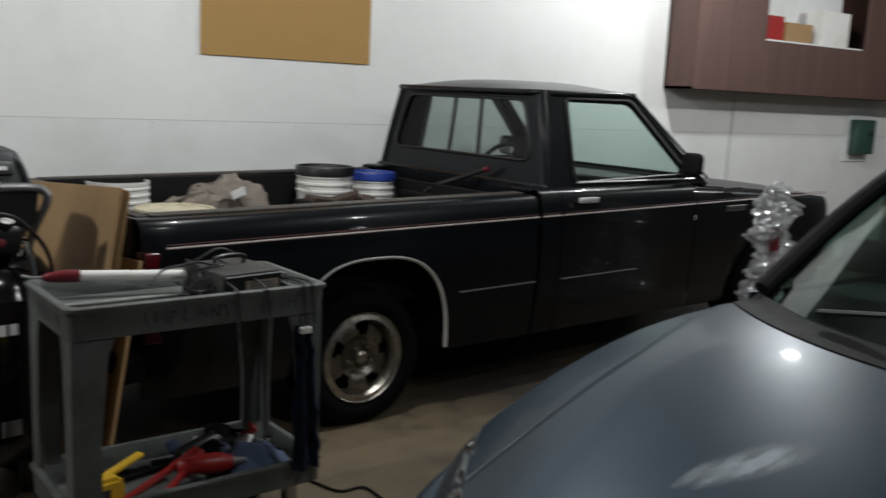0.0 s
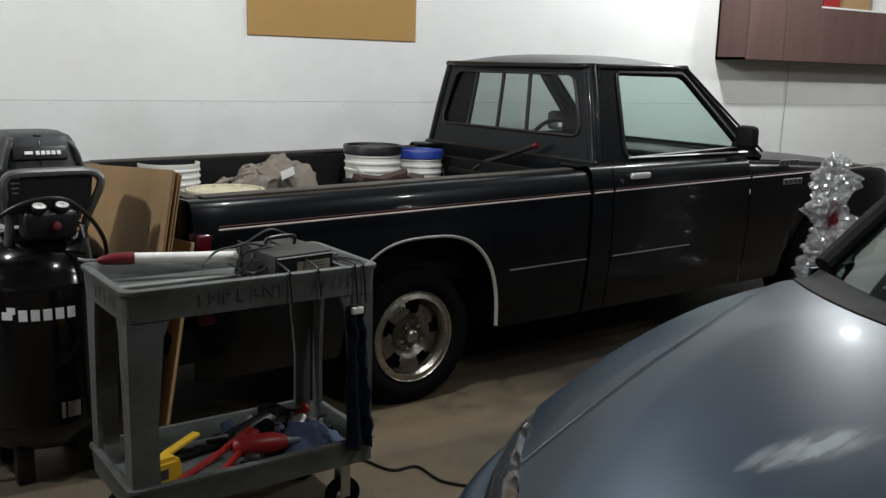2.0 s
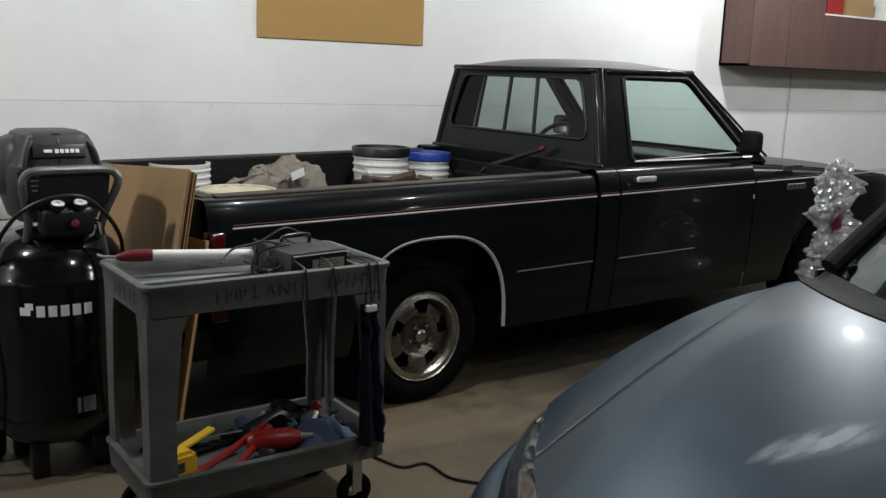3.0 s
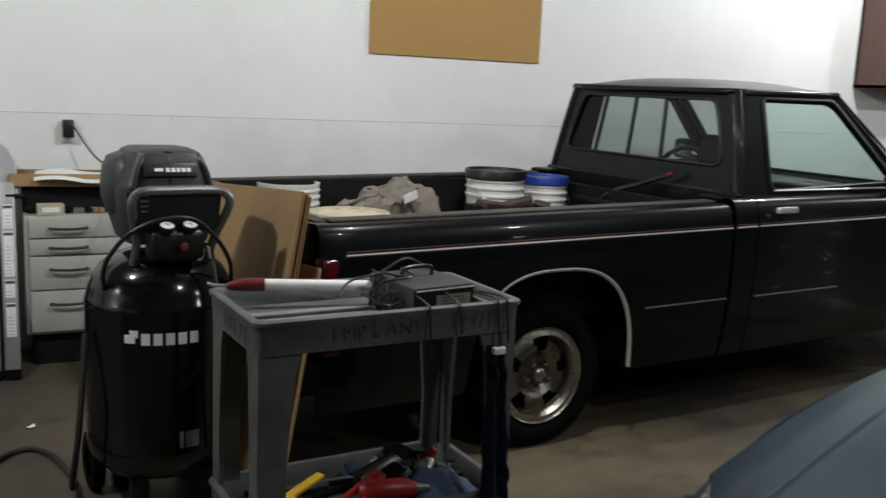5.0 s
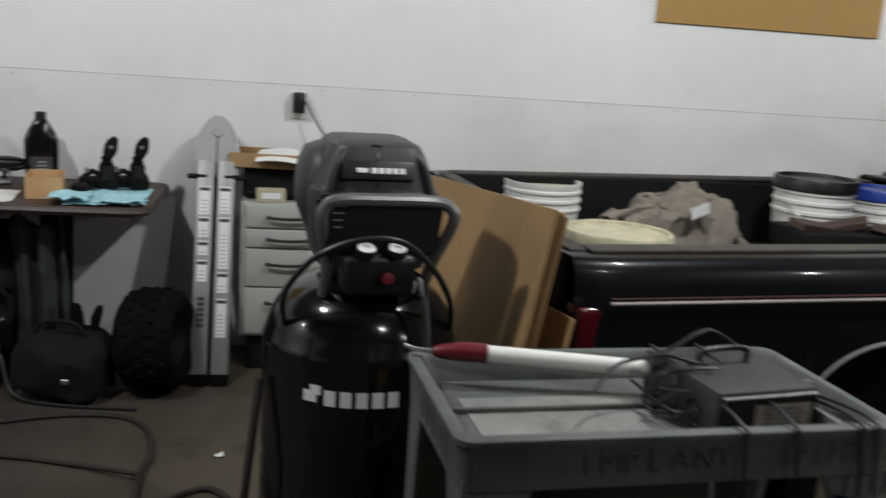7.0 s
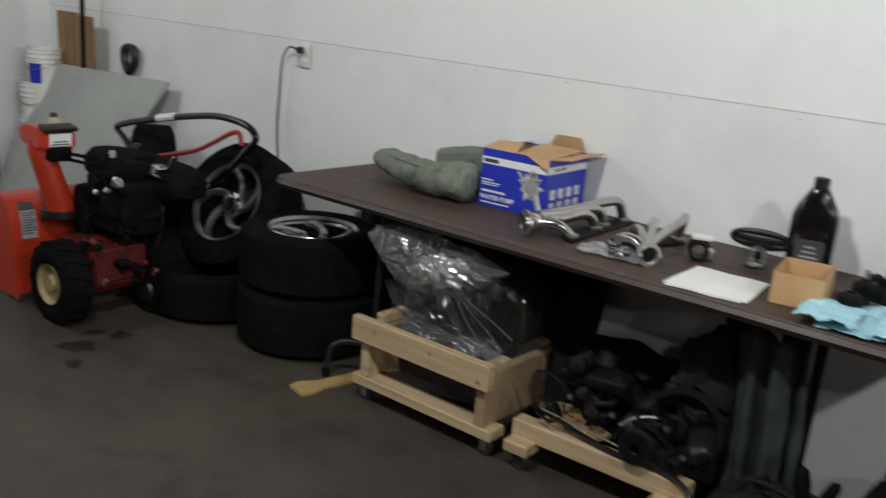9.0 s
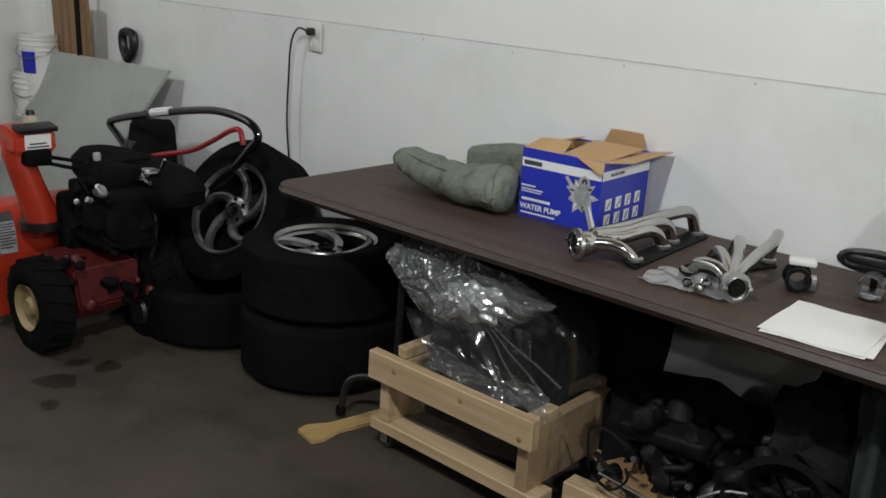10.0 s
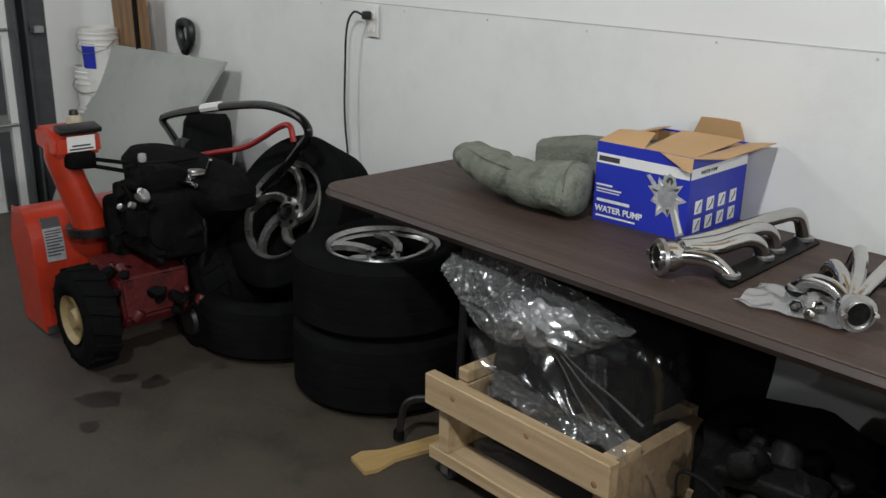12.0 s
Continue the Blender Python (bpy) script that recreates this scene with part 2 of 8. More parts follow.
OSB = material("chip_board", (0.36, 0.25, 0.14), 0.75, scale=9, vary=0.3, bump=0.2, bump_scale=50, dirt=(0.17, 0.1, 0.05), dirt_amount=0.7, dirt_scale=18)
PINE_UP = wood_material("old_board", (0.34, 0.2, 0.1), (0.2, 0.11, 0.055), 7, 2)
CABINET_WHITE = material("off_white_enamel", (0.44, 0.44, 0.41), 0.4, scale=3, vary=0.06, dirt=(0.4, 0.39, 0.34), dirt_amount=0.4)
ALU = material("dull_aluminium", (0.33, 0.33, 0.335), 0.5, 0.55, scale=9, vary=0.15, dirt=(0.25, 0.25, 0.24), dirt_amount=0.5, dirt_scale=9)
PANEL_GREY = material("grey_sheet", (0.37, 0.385, 0.36), 0.55, scale=2, vary=0.08, dirt=(0.22, 0.23, 0.22), dirt_amount=0.5, dirt_scale=3)
CLOTH = material("olive_felt", (0.19, 0.205, 0.17), 0.95, scale=7, vary=0.3, bump=0.5, bump_scale=110, dirt=(0.05, 0.055, 0.042), dirt_amount=0.85, dirt_scale=13, spec=0.1)
BLUE_TOWEL = material("blue_paper_towel", (0.38, 0.64, 0.72), 0.9, scale=12, vary=0.15, bump=0.4, bump_scale=120, spec=0.1)
SACK = material("paper_sack", (0.2, 0.17, 0.14), 0.85, scale=6, vary=0.25, bump=0.3, bump_scale=40)
# Greasy iron; the same near-black also paints the shade inside loose rims.
GREASY = material("greasy_iron_and_rim_shade", (0.007, 0.0068, 0.0066), 0.5, scale=14, vary=0.7, bump=0.3, bump_scale=60, spec=0.12)
IRON = material("cast_metal", (0.3, 0.3, 0.3), 0.4, 0.8, scale=14, vary=0.4, bump=0.2, bump_scale=60)
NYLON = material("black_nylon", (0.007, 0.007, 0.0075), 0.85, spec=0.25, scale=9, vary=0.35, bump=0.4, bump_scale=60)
DENIM = material("blue_cloth", (0.06, 0.085, 0.15), 0.9, scale=9, vary=0.3, bump=0.4, bump_scale=90)
TRACK = material("galvanised_track", (0.075, 0.08, 0.085), 0.5, 0.4, scale=8, vary=0.25)
DOOR_WHITE = material("door_panel_white", (0.72, 0.73, 0.72), 0.45, scale=2, vary=0.05, dirt=(0.45, 0.45, 0.43), dirt_amount=0.3)
FILM = film_material("clear_plastic_film", (0.95, 0.95, 0.95), 0.93, 0.1, 5, 0.2)
FILM_CRINKLED = film_material("crinkled_plastic_film", (0.93, 0.94, 0.94), 0.7, 0.11, 9, 0.45)
SOOT = material("sooty_black", (0.0065, 0.0065, 0.0066), 0.8, spec=0.04, scale=14, vary=0.6, bump=0.3, bump_scale=50)
NAVY = material("navy_cloth", (0.014, 0.018, 0.034), 0.9, scale=9, vary=0.35, bump=0.4, bump_scale=90, spec=0.1)
WALL_LOW = material("lower_wall_paint", (0.775, 0.78, 0.77), 0.62, scale=0.7, vary=0.06, bump=0.06, bump_scale=120, dirt=(0.5, 0.5, 0.47), dirt_amount=0.3, dirt_scale=1.3)
JOINT = material("joint_gap", (0.5, 0.5, 0.49), 0.8, scale=5, vary=0.35)
DUSTY_RUBBER = material("dusty_rubber", (0.024, 0.02, 0.017), 0.7)
FILM_MILKY = film_material("milky_plastic_film", (0.95, 0.95, 0.95), 0.4, 0.2)
GAUGE = material("gauge_face", (0.75, 0.75, 0.72), 0.3, scale=20, vary=0.05)
BULB = bpy.data.materials.new("lamp_glass")
BULB.use_nodes = True
BULB.node_tree.nodes["Principled BSDF"].inputs["Base Color"].default_value = (0.9, 0.9, 0.88, 1)


# ---- mesh helpers ----
def thing(name, m, label, category, group="", kind=""):
    ob = new(name)
    ob.matrix_basis = m
    ob.empty_display_size = 0.05
    return tagged(ob, label, category, group, kind)


def finish(bm, mat, name, smooth=35):
    me = bpy.data.meshes.new(name)
    bmesh.ops.recalc_face_normals(bm, faces=bm.faces)
    bm.to_mesh(me)
    bm.free()
    me.materials.append(mat)
    for p in me.polygons:
        p.use_smooth = smooth > 0
    if smooth > 0:
        me.set_sharp_from_angle(angle=radians(smooth))
    return me


def part(name, bm, mat, parent=None, label="", smooth=35):
    ob = new(name, finish(bm, mat, name, smooth))
    if parent is not None:
        ob.parent = parent
    return tagged(ob, label)


def moved(bm, m):
    bmesh.ops.transform(bm, matrix=m, verts=bm.verts)
    return bm


def block(sx, sy, sz, bevel=0.0, seg=2, m=None, bm=None):
    """A box with its base at z 0, centred in x and y."""
    own = bmesh.new()
    bmesh.ops.create_cube(own, size=1)
    bmesh.ops.scale(own, vec=(sx, sy, sz), verts=own.verts)
    bmesh.ops.translate(own, vec=(0, 0, sz / 2), verts=own.verts)
    if bevel:
        bmesh.ops.bevel(own, geom=own.edges[:], offset=bevel, segments=seg, affect="EDGES", profile=0.5)
    if m is not None:
        moved(own, m)
    return merged(own, bm)


def merged(own, bm):
    if bm is None:
        return own
    me = bpy.data.meshes.new("tmp")
    own.to_mesh(me)
    own.free()
    bm.from_mesh(me)
    bpy.data.meshes.remove(me)
    return bm


def loft(rows, closed=False, caps=False, bm=None):
    bm = bm or bmesh.new()
    vs = [[bm.verts.new(p) for p in row] for row in rows]
    n = len(rows[0])
    for a, b in zip(vs, vs[1:]):
        for i in range(n if closed else n - 1):
            j = (i + 1) % n
            if len({a[i], a[j], b[j], b[i]}) == 4:
                bm.faces.new((a[i], a[j], b[j], b[i]))
    if caps:
        bm.faces.new(vs[0][::-1])
        bm.faces.new(vs[-1])
    return bm


def lathe(profile, seg=28, m=None, bm=None):
    """Turns a line of (radius, height) round z."""
    own = bmesh.new()
    rows = [[Vector((r * math.cos(2 * math.pi * k / seg), r * math.sin(2 * math.pi * k / seg), z)) for k in range(seg)] for r, z in profile]
    loft(rows, closed=True, bm=own)
    bmesh.ops.remove_doubles(own, verts=own.verts, dist=1e-5)
    if m is not None:
        moved(own, m)
    return merged(own, bm)


def spline(pts, n=6, closed=False):
    """A smooth line through the points."""
    p = [Vector(q) for q in pts]
    out = []
    k = len(p)
    for i in range(k if closed else k - 1):
        a, b, c, d = (p[(i + j) % k] if closed else p[min(max(i + j, 0), k - 1)] for j in (-1, 0, 1, 2))
        for s in range(n):
            t = s / n
            out.append(0.5 * (2 * b + (c - a) * t + (2 * a - 5 * b + 4 * c - d) * t * t + (3 * b - a - 3 * c + d) * t ** 3))
    if not closed:
        out.append(p[-1])
    return out


def tube(pts, r, seg=10, closed=False, bm=None, caps=True, flat=1.0):
    """A pipe along the points; r may be a list, flat squeezes it across."""
    own = bmesh.new()
    pts = [Vector(p) for p in pts]
    k = len(pts)
    rs = r if isinstance(r, (list, tuple)) else [r] * k
    up = None
    rows = []
    for i, p in enumerate(pts):
        a, b = (pts[i - 1], pts[(i + 1) % k]) if closed else (pts[max(i - 1, 0)], pts[min(i + 1, k - 1)])
        t = (b - a).normalized()
        if up is None:
            up = t.orthogonal().normalized() if abs(t.z) > 0.9 else (Vector((0, 0, 1)) - t * t.z).normalized()
        up = (up - t * up.dot(t)).normalized()
        side = t.cross(up)
        rows.append([p + rs[i] * (math.cos(2 * math.pi * q / seg) * side + flat * math.sin(2 * math.pi * q / seg) * up) for q in range(seg)])
    if closed:
        rows.append(rows[0])
    loft(rows, closed=True, caps=caps and not closed, bm=own)
    if closed:
        bmesh.ops.remove_doubles(own, verts=own.verts, dist=1e-6)
    return merged(own, bm)


def sheet(nx, ny, fn, thick=0.0):
    """A surface fn(u, v), u and v from 0 to 1; thick gives it a back."""
    bm = loft([[fn(i / nx, j / ny) for j in range(ny + 1)] for i in range(nx + 1)])
    if thick:
        bmesh.ops.recalc_face_normals(bm, faces=bm.faces)
        bmesh.ops.solidify(bm, geom=bm.faces[:], thickness=thick)
    return bm


def prism(outline, depth, m=None, bm=None, bevel=0.0):
    """An outline in x and z, drawn out along +y."""
    own = bmesh.new()
    loft([[Vector((x, 0, z)) for x, z in outline], [Vector((x, depth, z)) for x, z in outline]], closed=True, caps=True, bm=own)
    if bevel:
        bmesh.ops.bevel(own, geom=own.edges[:], offset=bevel, segments=2, affect="EDGES")
    if m is not None:
        moved(own, m)
    return merged(own, bm)


def rumple(bm, amount, scale, seed=0.0):
    for v in bm.verts:
        v.co += amount * Vector(noise.noise_vector(v.co * scale + Vector((seed, seed * 2, -seed))))
    return bm


def clutter(parent, n, lo, hi, size, mats, seed, name="casting"):
    """Small rough engine pieces heaped in a box from lo to hi."""
    rng = random.Random(seed)
    for k in range(n):
        s = rng.uniform(*size)
        p = [rng.uniform(a, b) for a, b in zip(lo, hi)]
        kind = k % 4
        if kind == 0:
            bm = rumple(block(s * 1.5, s * 0.9, s * 0.8, s * 0.3, 3, m=pose(0, 0, -s / 2)), s * 0.2, 0.8 / s, k)
        elif kind == 1:
            bm = lathe([(0, s * 0.5), (s * 0.4, s * 0.48), (s * 0.5, s * 0.3), (s * 0.5, -s * 0.3), (s * 0.3, -s * 0.5), (0, -s * 0.5)], 14)
        elif kind == 2:
            bm = tube(spline([(-s, 0, 0), (-s * 0.3, s * 0.4, s * 0.2), (s * 0.4, -s * 0.2, s * 0.3), (s, s * 0.1, -s * 0.2)], 4), s * 0.16, 8)
        else:
            bm = bmesh.new()
            bmesh.ops.create_icosphere(bm, subdivisions=3, radius=s * 0.6)
            rumple(bm, s * 0.5, 1.3 / s, k)
        part(name, moved(bm, pose(*p, rng.uniform(-40, 40), rng.uniform(-40, 40), rng.uniform(0, 180))), mats[k % len(mats)], parent, smooth=30)


def lettering(text, size, mat, parent, m, depth=0.0006, name="lettering", label="", bold=0.0):
    cu = bpy.data.curves.new("tmp_text", "FONT")
    cu.body, cu.size, cu.extrude, cu.align_x, cu.align_y = text, size, depth, "LEFT", "BOTTOM_BASELINE"
    cu.offset = bold
    tmp = new("tmp_text", cu)
    me = bpy.data.meshes.new_from_object(tmp.evaluated_get(bpy.context.evaluated_depsgraph_get()))
    bpy.data.objects.remove(tmp)
    bpy.data.curves.remove(cu)
    me.materials.clear()
    me.materials.append(mat)
    ob = new(name, me)
    ob.parent = parent
    ob.matrix_basis = m
    return tagged(ob, label)


# ---- structure ----
def setting(name, bm, mat, label="", smooth=0):
    return tagged(part(name, bm, mat, smooth=smooth), label, kind="structure")


X0, X1, Y0, Y1 = -5.55, 9.3, -3.2, 6.0
SEAM = 1.218
setting("floor", block(X1 - X0 + 0.4, Y1 - Y0 + 0.4, 0.12, m=pose((X0 + X1) / 2, (Y0 + Y1) / 2, -0.12)), FLOOR, "stained brown concrete garage floor")
bm = block(X1 - X0 + 0.3, 0.14, CEIL, m=pose((X0 + X1) / 2, Y1 + 0.073, 0))
north = setting("wall_north", bm, WALL, "white painted drywall with a level sheet joint")
part("panel", block(X1 - X0, 0.0025, SEAM, 0, m=pose((X0 + X1) / 2, Y1 + 0.0015, 0)), WALL_LOW, north, smooth=0)
part("sheet_joint", block(X1 - X0, 0.003, 0.0035, 0, m=pose((X0 + X1) / 2, Y1 + 0.001, SEAM + 0.0005)), JOINT, north, smooth=0)
rng = random.Random(3)
for k in range(34):
    part("nail_head", lathe([(0, 0.0012), (0.0035, 0.001), (0.004, 0)], 8, pose(X0 + 0.3 + 0.43 * k + rng.uniform(-0.05, 0.05), Y1, SEAM - 0.016 + rng.uniform(-0.004, 0.004), 90)), JOINT, north)
# Out-of-view walls and ceiling close the room; their dark colour limits the fill.
setting("wall_east", block(0.14, Y1 - Y0, CEIL, m=pose(X1 + 0.07, (Y0 + Y1) / 2, 0)), WALL_UNSEEN, "unseen side wall, coloured dark to hold back fill light")
setting("wall_south", block(X1 - X0 + 0.3, 0.14, CEIL, m=pose((X0 + X1) / 2, Y0 - 0.07, 0)), WALL_UNSEEN, "unseen south wall, coloured dark to keep reflections on the truck black")
setting("ceiling", block(X1 - X0 + 0.3, Y1 - Y0 + 0.3, 0.1, m=pose((X0 + X1) / 2, (Y0 + Y1) / 2, CEIL)), CEILING, "unseen ceiling, coloured dark to hold back fill light")
# west wall with the overhead door's opening
DOOR_Y, DOOR_W, DOOR_H = 5.42, 4.9, 2.45
setting("wall_west", block(0.14, Y1 - DOOR_Y, CEIL, m=pose(X0 - 0.07, (Y1 + DOOR_Y) / 2, 0), bm=block(0.14, DOOR_Y - DOOR_W - Y0, CEIL, m=pose(X0 - 0.07, (DOOR_Y - DOOR_W + Y0) / 2, 0), bm=block(0.14, DOOR_W, CEIL - DOOR_H, m=pose(X0 - 0.07, DOOR_Y - DOOR_W / 2, DOOR_H)))), WALL, "white wall beside the overhead door")


def overhead_door():
    d = thing("door_1", pose(X0 - 0.02, DOOR_Y, 0), "white sectional overhead garage door, closed", "garage door", kind="structure")
    rows, h = 5, DOOR_H / 5
    for k in range(rows):
        bm = block(0.045, DOOR_W + 0.06, h - 0.006, 0.004, 1, m=pose(-0.03, -DOOR_W / 2, k * h))
        for j in range(5):
            block(0.012, DOOR_W / 5 - 0.16, h - 0.16, 0.006, 1, m=pose(-0.004, -DOOR_W / 10 - j * DOOR_W / 5, k * h + 0.08), bm=bm)
        part("door_panel", bm, DOOR_WHITE, d, smooth=0)
        part("stile", block(0.02, 0.06, h - 0.02, 0.003, 1, m=pose(0.005, -0.04, k * h + 0.01)), TRACK, d)
        part("hinge", tube([(0.03, -0.11, k * h + h * 0.97), (0.03, 0.03, k * h + h * 0.97)], 0.009, 8, bm=block(0.014, 0.07, 0.09, 0.002, 1, m=pose(0.02, -0.05, k * h + h * 0.9))), STEEL, d)
    part("strut", block(0.05, DOOR_W - 0.3, 0.05, 0.004, 1, m=pose(0.03, -DOOR_W / 2 - 0.1, 0.44)), TRACK, d)
    tr = thing("door_track", pose(X0 + 0.06, DOOR_Y + 0.1, 0), "dark galvanised steel door track standing at the wall", "door track", kind="structure")
    part("channel", prism([(-0.06, 0), (0.05, 0), (0.05, 0.012), (-0.048, 0.012), (-0.048, 0.05), (0.05, 0.05), (0.05, 0.062), (-0.06, 0.062)], 2.5, m=pose(0, 0, 0.02, 90)), TRACK, tr)
    part("angle_iron", block(0.008, 0.1, 2.5, 0.002, 1, m=pose(-0.05, 0.08, 0)), TRACK, tr)
    for z in (0.35, 0.95, 1.5, 2.1):
        part("bracket", block(0.06, 0.05, 0.035, 0.003, 1, m=pose(0.01, 0.06, z)), STEEL, tr)


overhead_door()


# ---- ceiling lamps ----
def ceiling_lamp(x, y):
    t = thing("ceiling_lamp", pose(x, y, CEIL), "white porcelain ceiling lamp holder with a round bulb", "lamp", "ceiling lamps")
    part("lamp_holder", lathe([(0, 0), (0.065, 0), (0.065, -0.02), (0.045, -0.045), (0.028, -0.05), (0.028, -0.075), (0, -0.075)]), WHITE_PLASTIC, t)
    part("bulb_collar", lathe([(0.02, -0.07), (0.032, -0.08), (0.036, -0.1), (0.03, -0.112), (0.0, -0.112)]), BULB, t)
    data = bpy.data.lights.new("bulb", "POINT")
    data.energy, data.color, data.shadow_soft_size = LAMP_W * (0.5 if x < -4 else 0.4 if y < 2 else 1), LAMP_COLOR, 0.055
    o = new("bulb", data)
    o.location = (x, y, CEIL - 0.18)


for spot in LAMPS:
    ceiling_lamp(*spot)


# ---- pickup truck ----
def wheel_rim(parent, r, width, spokes=5, mat=OLD_CHROME):
    """A slotted rim that faces -y, centred on the origin."""
    face = pose(0, 0, 0, 90)
    rim = part("rim", lathe([(r * 0.86, width * 0.5), (r * 0.97, width * 0.46), (r, width * 0.5), (r * 1.02, width * 0.47), (r * 0.98, width * 0.4), (r * 0.88, width * 0.3), (r * 0.84, width * 0.1), (r * 0.84, -width * 0.5)], 40, face), mat, parent)
    prof = [(0.0, 0.3), (0.16, 0.3), (0.24, 0.2), (0.34, 0.19), (0.42, 0.26), (0.5, 0.33), (0.62, 0.35), (0.76, 0.31), (0.82, 0.24), (0.86, 0.22)]
    n, bm = 60, bmesh.new()
    grid = [[bm.verts.new((r * q * math.cos(2 * math.pi * k / n), r * q * math.sin(2 * math.pi * k / n), width * h)) for k in range(n)] for q, h in prof[1:]]
    mid = bm.verts.new((0, 0, width * prof[0][1]))
    for k in range(n):
        bm.faces.new((mid, grid[0][k], grid[0][(k + 1) % n]))
    for j in range(len(grid) - 1):
        gap = {4: 3, 5: 4, 6: 3}.get(j, 0) if spokes == 5 else 0
        for k in range(n):
            if (k % 12) < gap + 1 and gap:
                continue
            bm.faces.new((grid[j][k], grid[j + 1][k], grid[j + 1][(k + 1) % n], grid[j][(k + 1) % n]))
    bmesh.ops.solidify(bm, geom=bm.faces[:], thickness=0.014)
    part("spokes", moved(bm, face), mat, rim)
    part("hub_cap", lathe([(0, width * 0.47), (r * 0.1, width * 0.46), (r * 0.14, width * 0.42), (r * 0.15, width * 0.33)], 20, face), mat, rim)
    for k in range(spokes):
        a = 2 * math.pi * (k + 0.5) / spokes + 0.3
        part("lug_nut", lathe([(0, width * 0.4), (0.009, width * 0.39), (0.011, width * 0.3)], 6, face @ pose(r * 0.27 * math.cos(a), r * 0.27 * math.sin(a), 0)), CHROME, rim)
    part("brake_drum", lathe([(0, width * 0.08), (r * 0.82, width * 0.08), (r * 0.82, -width * 0.2)], 28, face), GREASY, rim)
    return rim


def tyre_mesh(R, r, width, ribs=5):
    w = width / 2
    prof = [(r, -w * 0.8), (r + 0.012, -w * 0.92), ((R + r) / 2, -w * 1.03), (R - 0.03, -w * 0.97), (R - 0.01, -w * 0.86)]
    for k in range(ribs):
        a, b = -0.8 + 1.6 * k / ribs, -0.8 + 1.6 * (k + 1) / ribs
        prof += [(R, w * (a + 0.03)), (R, w * (b - 0.03)), (R - 0.0014, w * (b - 0.025)), (R - 0.0014, w * (b + 0.025))]
    prof += [(R - 0.01, w * 0.86), (R - 0.03, w * 0.97), ((R + r) / 2, w * 1.03), (r + 0.012, w * 0.92), (r, w * 0.8)]
    return lathe(prof, 44)


TRUCK_YAW = 5.5


